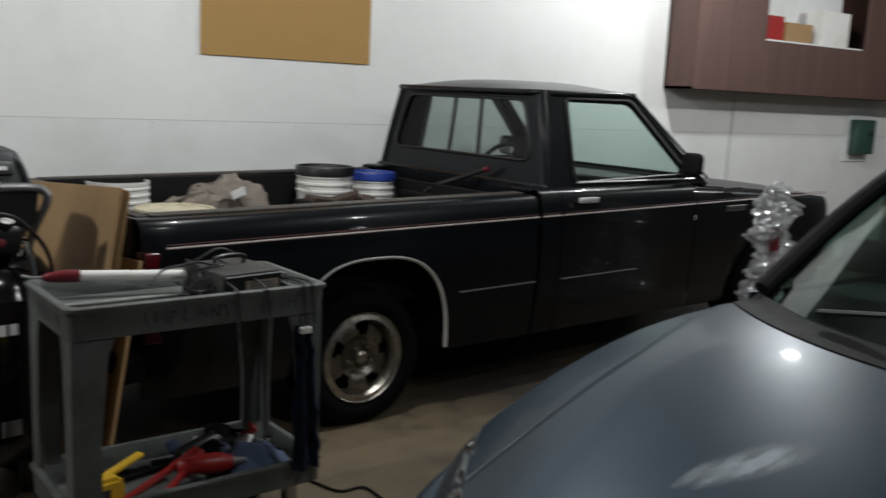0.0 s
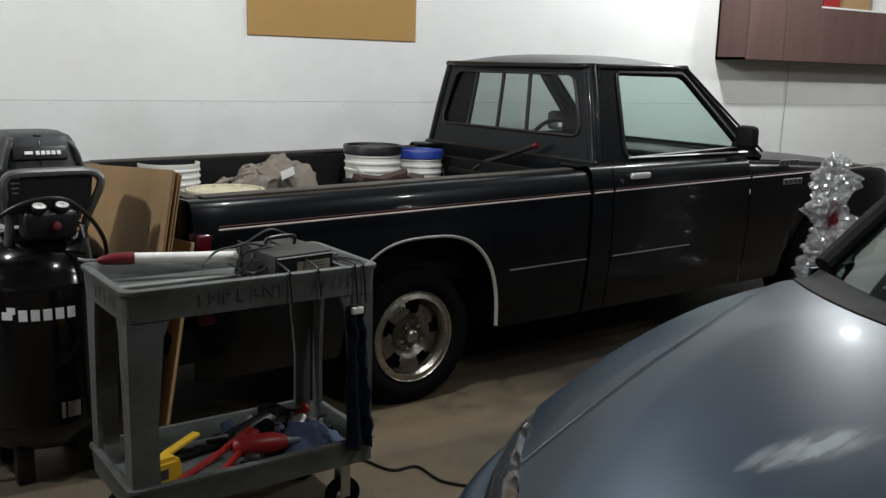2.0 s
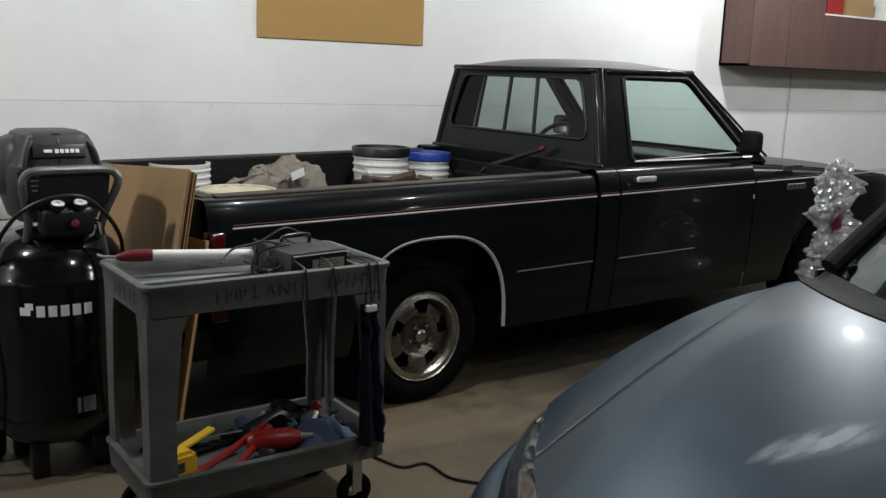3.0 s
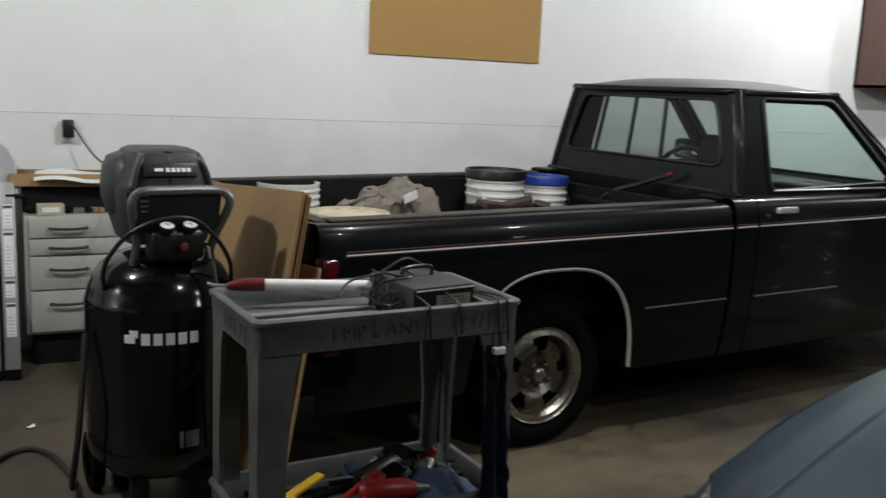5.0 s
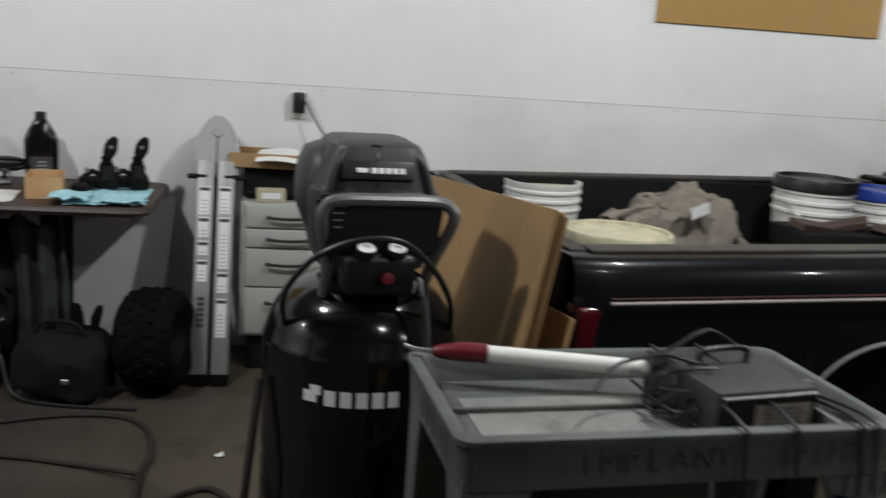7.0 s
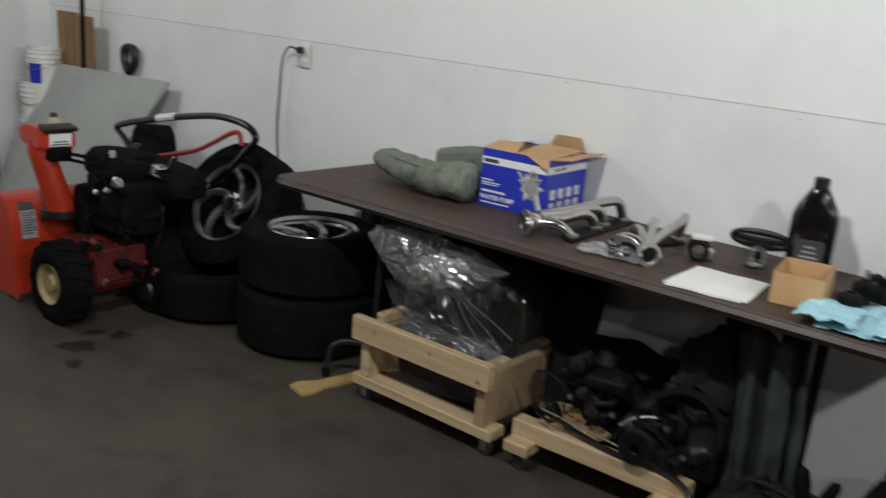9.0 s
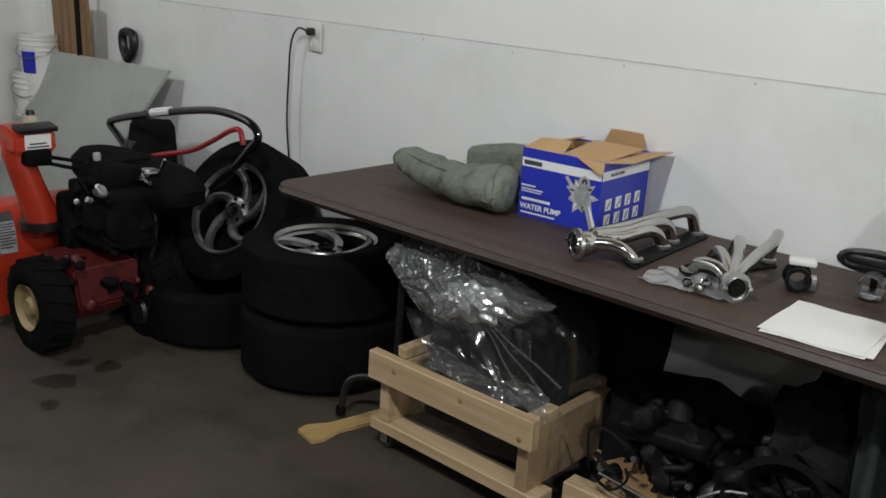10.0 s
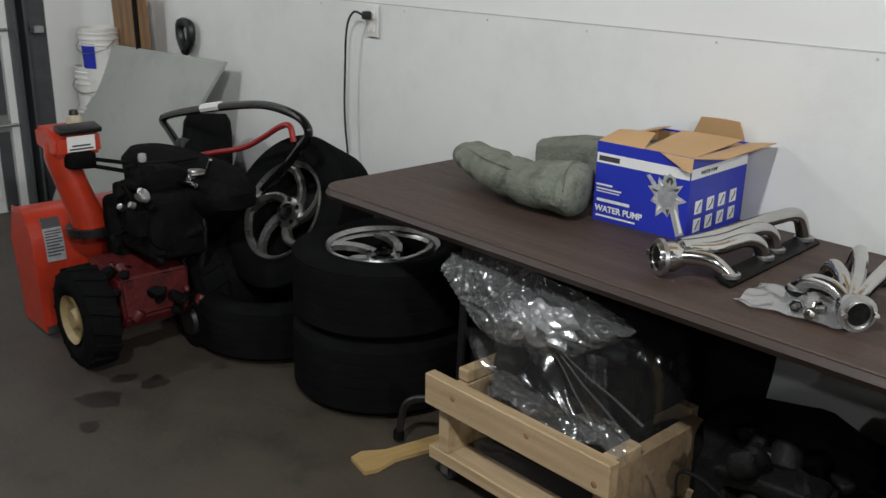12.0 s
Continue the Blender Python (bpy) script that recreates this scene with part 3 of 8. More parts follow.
def pickup_truck():
    t = thing("pickup_truck", pose(0.893, 4.616, 0, 0, 0, TRUCK_YAW), "black compact pickup with regular cab, thin side stripes and open bed", "pickup truck")
    H, RX, FX, R = 0.80, 0.955, 4.03, 0.30
    BED, LEN, TAIL = 1.955, 4.86, -0.035
    ARCHES = ((0.985, 0.397, 0.445, 2.75), (4.04, 0.42, 0.42, 2.0))

    def arch(x):
        for c, hw, hh, p in ARCHES:
            d = 1 - (abs(x - c) / hw) ** p
            if d > 0:
                return 0.30 + hh * d ** (1 / p)
        return 0.0

    def arch_line(c, hw, hh, p, step=6):
        out = []
        for a in range(0, 181, step):
            ca, sa = math.cos(radians(a)), math.sin(radians(a))
            out.append((c + hw * math.copysign(abs(ca) ** (2 / p), ca), 0.30 + hh * abs(sa) ** (2 / p)))
        return out

    def side(x0, x1, n, sgn, ztop, tail=0.0):
        edge = {min(max(x, c - hw * 0.9998), c + hw * 0.9998) for c, hw, hh, p in ARCHES for x, z in arch_line(c, hw, hh, p, 5)}
        xs = sorted({x0 + (x1 - x0) * k / n for k in range(n + 1)} | {x for x in edge if x0 < x < x1})
        rows = []
        for x in xs:
            lo = max(0.27, arch(x))
            row = []
            for k, (z, off) in enumerate(((0.0, 0.05), (0.02, 0.035), (0.25, 0.012), (0.45, 0.0), (0.68, 0.0), (0.8, 0.003), (0.9, 0.011), (0.955, 0.02), (0.985, 0.033), (1.0, 0.055))):
                zz = max(lo + 0.0005 * k, 0.27 + (ztop(x) - 0.27) * z)
                o = off + (0.022 * max(0, 1 - (x - x0) / 0.05) ** 2 if tail else 0)
                o += 0.07 * max(0, (x - (LEN - 0.35)) / 0.35) ** 2
                row.append(Vector((x, sgn * (H - o), zz)))
            row.append(Vector((x, sgn * (H - 0.17), ztop(x) - 0.004)))
            row.append(Vector((x, sgn * (H - 0.175), ztop(x) - 0.03)))
            rows.append(row)
        return rows

    rail = lambda x: 0.955 + 0.012 * x
    hood = lambda x: 0.985 - 0.075 * max(0, x - 3.1) ** 1.3 / 1.3
    for sgn in (-1, 1):
        bed_side = part("bed_side", loft(side(TAIL, BED - 0.01, 26, sgn, rail, 1)), BLACK_PAINT, t, smooth=60)
        part("inner_panel", block(BED - 0.1, 0.02, 0.44, 0.004, 1, m=pose(BED / 2, sgn * (H - 0.175), 0.52)), BLACK_DULL, bed_side)
        part("rail_cap", block(BED - 0.06, 0.07, 0.012, 0.004, 2, m=pose(BED / 2, sgn * (H - 0.135), 0.963) @ pose(0, 0, 0, 0, -0.7, 0)), DUSTY, bed_side, "dusty black rail top")
        part("cab_corner", loft(side(BED + 0.012, 2.108, 4, sgn, lambda x: 1.0)), BLACK_PAINT, t, smooth=60)
        part("door_side", loft(side(2.116, 3.22, 14, sgn, lambda x: 1.0)), BLACK_PAINT, t, smooth=60)
        part("fender", loft(side(3.228, LEN, 26, sgn, hood)), BLACK_PAINT, t, smooth=60)
        for x, z, w, h in ((3.575, 0.945, 0.19, 0.034), (3.63, 0.832, 0.19, 0.034)):
            badge = part("badge", block(w, 0.006, h, 0.002, 1, m=pose(x, sgn * (H + 0.001), z)), STEEL, t, "worn silver badge")
            for k in range(4):
                part("name_mark", block(w * 0.16, 0.002, h * 0.6, 0, m=pose(x - w * 0.36 + k * w * 0.24, sgn * (H + 0.0048), z + h * 0.2)), DARK_PRINT, badge, smooth=0)
        # stripes along the body
        for a, b in ((0.05, BED - 0.015), (BED + 0.02, 2.1), (2.122, 3.21), (3.235, LEN - 0.2)):
            for dz, w, mt in ((0, 0.009, STRIPE), (0.012, 0.003, STRIPE_RED)):
                pts = [(a + (b - a) * k / 8, sgn * (H + 0.0015), 0.853 + 0.0115 * (a + (b - a) * k / 8) + dz) for k in range(9)]
                part("side_stripe", tube(pts, w / 2, 6, flat=1.0), mt, t)
        for a, b in ((1.45, BED - 0.015), (2.125, 2.72)):
            part("body_moulding", tube([(a, sgn * (H + 0.001), 0.55), (b, sgn * (H + 0.001), 0.553)], 0.005, 6), TRACK, t)
        for c, hw, hh, p in ARCHES:
            line = arch_line(c, hw, hh, p)
            # Front arch trim is near black, the rear one bright.
            part("arch_trim", tube([(x, sgn * (H - 0.004), z) for x, z in line[: len(line) - 5]], 0.009, 8, flat=0.6), BRIGHT_TRIM if c < 2 else BLACK_DULL, t)
            part("wheel_well", loft([[Vector((x, sgn * (H - y), z + 0.004)) for x, z in line] for y in (0.03, 0.36)]), BLACK_DULL, t)
            part("well_back", block(2 * hw, 0.01, hh, 0, m=pose(c, sgn * (H - 0.365), 0.3)), BLACK_DULL, t, smooth=0)
        for x in (RX, FX):
            w = part("wheel", moved(tyre_mesh(R, 0.2, 0.2), pose(0, 0, 0, 90)), RUBBER, t)
            w.matrix_basis = pose(x, sgn * (H - 0.135), R, 0, 0, 0 if sgn < 0 else 180)
            # Front rims get a much darker material than the rear ones.
            wheel_rim(w, 0.2, 0.19, mat=OLD_CHROME if x < 2 else GREASY)
    # bed
    part("bed_floor", block(BED - 0.06, 2 * H - 0.34, 0.03, 0, m=pose(BED / 2, 0, 0.5)), BLACK_DULL, t, smooth=0)
    part("bulkhead", block(0.03, 2 * H - 0.34, 0.45, 0.004, 1, m=pose(BED - 0.05, 0, 0.51)), BLACK_DULL, t)
    for sgn in (-1, 1):
        part("wheel_housing", prism([(-0.4, 0), (-0.34, 0.16), (-0.2, 0.24), (0.2, 0.24), (0.34, 0.16), (0.4, 0)], 0.16, m=pose(RX, -0.62 if sgn < 0 else 0.46, 0.53), bevel=0.012), BLACK_DULL, t)
    gate = part("tailgate", block(0.05, 2 * H - 0.24, 0.46, 0.014, 3, m=pose(-0.01, 0, 0.49)), BLACK_PAINT, t)
    part("gate_cap", block(0.055, 2 * H - 0.26, 0.012, 0.005, 2, m=pose(0.012, 0, 0.947)), DUSTY, gate, "dusty tailgate top")
    part("gate_handle", block(0.012, 0.16, 0.05, 0.006, 2, m=pose(-0.02, 0, 0.8)), BLACK_PLASTIC, gate)
    for sgn in (-1, 1):
        lamp = part("tail_lamp", block(0.1, 0.085, 0.34, 0.012, 3, m=pose(0.02, sgn * (H - 0.05), 0.5)), TAIL_RED, t, "dark red tail lamp")
        part("lamp_divider", block(0.103, 0.088, 0.012, 0.003, 1, m=pose(0.02, sgn * (H - 0.05), 0.62)), BLACK_PLASTIC, lamp)
    part("rear_bumper", block(0.13, 2 * H - 0.06, 0.13, 0.03, 3, m=pose(-0.07, 0, 0.35)), BLACK_DULL, t)
    part("chassis", block(LEN - 0.3, 1.0, 0.16, 0.02, 2, m=pose(LEN / 2, 0, 0.26)), BLACK_DULL, t)
    part("cab_floor", block(1.3, 2 * H - 0.1, 0.1, 0.01, 1, m=pose(2.55, 0, 0.3)), BLACK_DULL, t)
    part("cab_back", block(0.03, 2 * H - 0.16, 0.7, 0.01, 1, m=pose(BED + 0.1, 0, 0.32)), BLACK_PAINT, t)
    # upper cab: four framed faces, glass in each, and the roof
    base = {(0, -1): Vector((2.06, -0.70, 0.995)), (0, 1): Vector((2.06, 0.70, 0.995)), (1, -1): Vector((3.45, -0.70, 0.995)), (1, 1): Vector((3.45, 0.70, 0.995))}
    top = {(0, -1): Vector((2.11, -0.575, 1.487)), (0, 1): Vector((2.11, 0.575, 1.487)), (1, -1): Vector((2.86, -0.57, 1.493)), (1, 1): Vector((2.86, 0.57, 1.493))}

    def framed(name, a, b, c, d, inner, glass, thick=0.035, splits=(), inset=0.012, rad=0.04):
        """A frame with corners a, b (below) and c, d (above); inner gives the pane's four corners as shares of it."""
        def at(u, v):
            return (a.lerp(b, u)).lerp(d.lerp(c, u), v)
        L, Hh = (b - a).length, ((d - a).length + (c - b).length) / 2
        nrm = (b - a).cross(d - a).normalized()
        ring_o = [at(0, 0), at(1, 0), at(1, 1), at(0, 1)]
        q = []
        for (cu, cv), su, sv in zip(inner, (1, -1, -1, 1), (1, 1, -1, -1)):
            ru, rv = rad / L, rad / Hh
            q.append([at(cu, cv + sv * rv), at(cu + su * ru * 0.3, cv + sv * rv * 0.3), at(cu + su * ru, cv)])
        q[1], q[3] = q[1][::-1], q[3][::-1]
        q = [q[0], q[1], q[2], q[3]]
        bm = bmesh.new()
        for dd, flip in ((0.0, False), (-thick, True)):
            o = [bm.verts.new(p + nrm * dd) for p in ring_o]
            inn = [[bm.verts.new(p + nrm * dd) for p in corner] for corner in q]
            for k in range(4):
                bm.faces.new([o[k], inn[k][0], inn[k][1], inn[k][2]][:: -1 if flip else 1])
                nk = (k + 1) % 4
                bm.faces.new([o[k], inn[k][2], inn[nk][0], o[nk]][:: -1 if flip else 1])
        flat_q = [p for corner in q for p in corner]
        loft([[p for p in flat_q], [p - nrm * thick for p in flat_q]], closed=True, bm=bm)
        loft([[p for p in ring_o], [p - nrm * thick for p in ring_o]], closed=True, bm=bm)
        bmesh.ops.remove_doubles(bm, verts=bm.verts, dist=1e-5)
        fr = part(name + "_frame", bm, BLACK_PAINT, t, smooth=40)
        g = bmesh.new()
        g.faces.new([g.verts.new(at(cu - su * 0.012, cv - sv * 0.02) - nrm * inset) for (cu, cv), su, sv in zip(inner, (1, -1, -1, 1), (1, 1, -1, -1))])
        pane = part(name + "_glass", g, glass, fr, smooth=0)
        pane.visible_shadow = False
        gasket = tube([p + nrm * 0.001 for p in flat_q], 0.009, 6, closed=True)
        part("gasket", gasket, BLACK_PLASTIC, fr)
        for s in splits:
            part("slider_bar", tube([at(s, inner[0][1]) - nrm * inset, at(s, inner[2][1]) - nrm * inset], 0.011, 6), BLACK_PLASTIC, fr)
        return at, nrm

    pane = [(0.174, 0.055), (0.915, 0.11), (0.905, 0.925), (0.24, 0.925)]
    framed("side_window", base[0, -1], base[1, -1], top[1, -1], top[0, -1], pane, GLASS)
    framed("side_window", base[1, 1], base[0, 1], top[0, 1], top[1, 1], [(1 - pane[k][0], pane[k][1]) for k in (1, 0, 3, 2)], GLASS)
    framed("rear_window", base[0, 1], base[0, -1], top[0, -1], top[0, 1], [(0.055, 0.27), (0.937, 0.27), (0.917, 0.9), (0.08, 0.9)], GLASS_DARK, splits=(0.24, 0.435, 0.62), rad=0.055)
    framed("windscreen", base[1, -1], base[1, 1], top[1, 1], top[1, -1], [(0.04, 0.07), (0.96, 0.07), (0.95, 0.93), (0.05, 0.93)], GLASS)
    def roof_at(u, v):
        s = 2 * v - 1
        lift = (1 - abs(s) ** 2.6) * (1 - abs(2 * u - 1) ** 4)
        return Vector((2.105 + 0.758 * u + 0.03 * (u - 0.5) * (1 - s * s), s * (0.577 - 0.005 * u), 1.488 + 0.006 * u + 0.05 * lift))
    part("roof", sheet(16, 18, roof_at, 0.02), BLACK_PAINT, t, smooth=80)
    rim_line = [roof_at(0, k / 12) for k in range(13)] + [roof_at(k / 8, 1) for k in range(1, 9)] + [roof_at(1, 1 - k / 12) for k in range(1, 13)] + [roof_at(1 - k / 8, 0) for k in range(1, 8)]
    part("roof_edge", tube([p + Vector((0, 0, -0.012)) for p in rim_line], 0.017, 10, closed=True), BLACK_PAINT, t, smooth=80)
    for sgn in (-1, 1):
        part("drip_rail", tube([base[0, sgn].lerp(top[0, sgn], 0.85) + Vector((0.05, sgn * 0.01, 0)), top[0, sgn] + Vector((0.06, sgn * 0.012, -0.012)), top[1, sgn] + Vector((0, sgn * 0.012, -0.012)), base[1, sgn] + Vector((-0.02, sgn * 0.012, 0.03))], 0.007, 6), BLACK_PAINT, t)
        part("corner_post", tube(spline([base[0, sgn] + Vector((0.02, -sgn * 0.01, -0.02)), base[0, sgn].lerp(top[0, sgn], 0.5) + Vector((0.02, -sgn * 0.008, 0)), top[0, sgn] + Vector((0.02, -sgn * 0.012, -0.005))], 5), 0.034, 12), BLACK_PAINT, t)
        a, b = base[0, sgn].lerp(base[1, sgn], 0.17), base[0, sgn].lerp(base[1, sgn], 0.9)
        part("sill_trim", tube([a + Vector((0.012, sgn * 0.004, 0.03)), b + Vector((-0.012, sgn * 0.004, 0.03))], 0.005, 6), BRIGHT_TRIM, t)
        part("belt_sill", block(1.3, 0.14, 0.02, 0.006, 2, m=pose(2.6, sgn * (H - 0.16), 0.985)), BLACK_PAINT, t)
        h = part("door_handle", block(0.14, 0.02, 0.03, 0.008, 2, m=pose(2.3, sgn * (H - 0.004), 0.93)), BRIGHT_TRIM, t, "chrome door handle")
        part("lock", lathe([(0, 0.006), (0.011, 0.005), (0.012, 0)], 14, pose(2.165, sgn * (H - 0.004), 0.925, 90 if sgn < 0 else -90)), CHROME, h)
        mir = part("door_mirror", block(0.07, 0.13, 0.13, 0.03, 3, m=pose(3.19, sgn * (H - 0.03), 1.05)), BLACK_DULL, t)
        part("mirror_arm", block(0.05, 0.1, 0.03, 0.008, 2, m=pose(3.24, sgn * (H - 0.1), 1.05)), BLACK_PLASTIC, mir)
        seat = part("seat_back", block(0.14, 0.5, 0.42, 0.04, 3, m=pose(2.2, sgn * 0.33, 0.6) @ pose(0, 0, 0, 0, 12, 0)), NYLON, t)
        if sgn < 0:
            part("headrest", block(0.1, 0.26, 0.16, 0.035, 3, m=pose(2.33, sgn * 0.33, 1.1) @ pose(0, 0, 0, 0, 12, 0)), NYLON, seat)
    part("dashboard", block(0.4, 2 * H - 0.3, 0.3, 0.05, 3, m=pose(3.0, 0, 0.72)), BLACK_PLASTIC, t)
    part("steering_wheel", tube([(2.72 + 0.09 * math.sin(a), 0.35 + 0.18 * math.cos(a), 1.0 + 0.15 * math.sin(a)) for a in [k * math.pi / 12 for k in range(24)]], 0.014, 8, closed=True), BLACK_PLASTIC, t)
    part("bonnet", sheet(14, 12, lambda u, v: Vector((3.1 + 1.7 * u, (v - 0.5) * (2 * H - 0.22 - 0.1 * u), 0.988 + 0.03 * (1 - (2 * v - 1) ** 2) - 0.075 * (1.7 * u) ** 1.3 / 1.3)), 0.02), BLACK_PAINT, t, smooth=60)
    part("grille", block(0.04, 2 * H - 0.35, 0.2, 0.01, 2, m=pose(LEN - 0.03, 0, 0.6)), BLACK_PLASTIC, t)
    part("front_bumper", block(0.12, 2 * H - 0.06, 0.16, 0.03, 3, m=pose(LEN + 0.03, 0, 0.38)), STEEL, t)
    return t


pickup_truck()


# ---- blue car ----
def sedan():
    t = thing("sedan", pose(0.86, 1.52, 0, 0, 0, 1.5), "dusty blue-grey metallic sedan, nose out with worn bonnet paint", "car")
    W = 0.915

    # nose plan: how far back the front edge lies at a share of the half width
    nose = lambda s: 0.57 * abs(s) ** 1.7
    cowl = lambda s: 1.14 + 0.42 * abs(s) ** 2.4
    seam = lambda u: 0.66 + 0.22 * u + 0.126 * (max(0.0, u - 0.5) / 0.38) ** 2

    def hood(u, v):
        s = 2 * v - 1
        x0, x1 = nose(s), cowl(s)
        x = x0 + (x1 - x0) * u
        z = 0.60 + 0.26 * (1 - (1 - 0.9 * u) ** (1.3 + 1.0 * s * s)) + 0.02 * (1 - s * s) - 0.03 * u * abs(s) ** 5
        lip = 1 / (1 + math.exp(max(-40, min(40, (abs(s) - seam(u)) / 0.004))))
        return Vector((x, s * (W - 0.045), z + 0.006 * lip))

    def edge_point(a, out, drop, power, low=0.0):
        """A point off the bonnet's front edge, out along the nose and down; it tapers to the wing."""
        g = 1 - (max(0.0, abs(a) - 0.42) / 0.58) ** power
        e, q = hood(0, 0.5 + a / 2), hood(0, 0.5 + (a - 0.002) / 2)
        d = (e - q).normalized()
        full = 0.25 + 0.75 * g
        return e + Vector((-d.y, d.x, 0)) * out * g + Vector((0, 0, -drop * (full + (1 - full) * low)))

    part("bonnet", sheet(28, 240, hood, 0.012), BLUE_PAINT, t, smooth=60)
    for sgn in (-1, 1):
        part("panel_gap", tube([hood(k / 30, 0.5 + sgn * min(0.995, seam(k / 30) + 0.016) / 2) for k in range(27)], 0.0015, 6), BLACK_PLASTIC, t)
    for sgn in (-1, 1):
        def wing(u, v, sgn=sgn):
            e = hood(u, 0 if sgn < 0 else 1)
            x = e.x + 0.003
            arch = 0.30 + math.sqrt(max(0, 0.36 ** 2 - (x - 0.98) ** 2)) if abs(x - 0.98) < 0.36 else 0.22
            zt = e.z - 0.008
            z = zt + (max(arch, 0.22) - zt) * v
            out = 0.012 + 0.055 * math.sin(min(1, v * 1.6) * math.pi / 2) - 0.02 * v
            return Vector((x, e.y + sgn * out, z))
        part("wing", sheet(40, 12, wing, 0.008), BLUE_PAINT, t, smooth=60)

        def lamp(u, v, sgn=sgn):
            return edge_point(sgn * (0.42 + 0.58 * u), 0.06 * v + 0.012 * math.sin(v * math.pi), 0.045 * v ** 1.4 + 0.004, 7)
        head = part("headlight", sheet(20, 8, lamp, 0.006), CLOUDY, t, "cloudy headlight lens", smooth=60)
        part("reflector", sheet(14, 6, lambda u, v: lamp(u, v) + Vector((0.035, -sgn * 0.02, -0.02)), 0.006), GREY_PLASTIC, head, smooth=60)
        part("lamp_housing", sheet(20, 3, lambda u, v, sgn=sgn: edge_point(sgn * (0.42 + 0.58 * u), 0.058 + 0.02 * v, 0.047 + 0.05 * v, 7), 0.006), BLACK_DULL, head, smooth=60)
        for k in range(3):
            part("lamp_bowl", lathe([(0.0, -0.02), (0.018, -0.012), (0.03, 0.008), (0.032, 0.01)], 18, Matrix.Translation(lamp(0.25 + 0.22 * k, 0.5) + Vector((0.035, -sgn * 0.015, 0.0))) @ pose(0, 0, 0, 0, -70, sgn * -25)), CHROME, head)
        part("indicator", lathe([(0, 0.02), (0.02, 0.014), (0.028, 0)], 14, pose(*(lamp(0.75, 0.5) + Vector((0.04, -sgn * 0.01, 0))), 0, -90, 0)), CHROME, head)

    skin = spline([Vector((0.06, 0.1, 0)), Vector((0.1, 0.095, 0.1)), Vector((0.135, 0.105, 0.3)), Vector((0.155, 0.14, 0.5)), Vector((0.16, 0.22, 0.8)), Vector((0.15, 0.3, 1)), Vector((0.1, 0.38, 1))], 3)
    part("front_bumper", sheet(60, len(skin) - 1, lambda u, v: edge_point(1.98 * u - 0.99, *skin[round(v * (len(skin) - 1))].xy, 4, skin[round(v * (len(skin) - 1))].z), 0.008), BLUE_PAINT, t, smooth=60)
    part("grille", sheet(20, 4, lambda u, v: Vector((0.01 + nose(2 * u - 1) * 0.3 - 0.03 * v, (2 * u - 1) * 0.36, 0.63 - 0.15 * v)), 0.01), BLACK_PLASTIC, t, smooth=60)
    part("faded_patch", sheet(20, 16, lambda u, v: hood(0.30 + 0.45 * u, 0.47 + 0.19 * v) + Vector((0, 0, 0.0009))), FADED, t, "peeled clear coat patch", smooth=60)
    part("engine_bay_tray", block(1.2, 1.5, 0.02, 0, m=pose(0.85, 0, 0.42)), BLACK_DULL, t, smooth=0)

    def screen(u, v):
        s = 2 * v - 1
        b = Vector((cowl(s) + 0.10, s * (W - 0.10), 0.875 + 0.03 * (1 - s * s)))
        e = Vector((cowl(s) + 0.98 - 0.12 * s * s, s * (W - 0.24), 1.365 + 0.04 * (1 - s * s)))
        return b.lerp(e, u) + Vector((0, 0, 0.035 * math.sin(u * math.pi)))
    pane = part("windscreen", sheet(10, 20, screen, 0.005), GLASS_GREEN, t, smooth=60)
    pane.visible_shadow = False
    part("cowl_panel", sheet(3, 24, lambda u, v: hood(1, v) + Vector((0.004 + 0.13 * u, 0, 0.004 - 0.012 * math.sin(u * 3.1) + 0.018 * u)), 0.012), BLACK_DULL, t, "black plastic cowl under the windscreen", smooth=60)
    for sgn, a, b in ((1, 0.55, -0.25), (-1, 0.2, -0.6)):
        part("wiper", tube([screen(0.02, 0.5 + a / 2) + Vector((0, 0, 0.012)), screen(0.1, 0.5 + (a + b) / 4) + Vector((0, 0, 0.014)), screen(0.14, 0.5 + b / 2) + Vector((0, 0, 0.012))], 0.008, 6), BLACK_PLASTIC, t)
    for sgn in (-1, 1):
        v = 0 if sgn < 0 else 1
        part("a_pillar", tube([screen(k / 10, v) + Vector((0, sgn * 0.02, 0)) for k in range(11)], 0.034, 10), BLACK_DULL, t)
        part("door_side", sheet(16, 8, lambda u, q, sgn=sgn: Vector((1.66 + 2.6 * u, sgn * (W - 0.03 + 0.03 * math.sin(q * 2.2)), 0.86 - 0.62 * q)), 0.01), BLUE_PAINT, t, smooth=60)
        part("side_glass", sheet(10, 6, lambda u, q, sgn=sgn: Vector((1.85 + 0.8 * q + (2.2 - 1.0 * q) * u, sgn * (W - 0.09 - 0.13 * q), 0.87 + 0.47 * q)), 0.005), GLASS, t, smooth=60)
        mir = part("door_mirror", block(0.1, 0.2, 0.13, 0.035, 3, m=pose(2.5, sgn * (W + 0.05), 0.84)), BLACK_DULL, t)
        for x in (0.98, 3.55):
            w = part("wheel", moved(tyre_mesh(0.3, 0.2, 0.19), pose(0, 0, 0, 90)), RUBBER, t)
            w.matrix_basis = pose(x, sgn * (W - 0.13), 0.3, 0, 0, 0 if sgn < 0 else 180)
            part("hubcap", lathe([(0, 0.075), (0.08, 0.08), (0.19, 0.07), (0.2, 0.05)], 28, pose(0, 0, 0, 90)), STEEL, w)
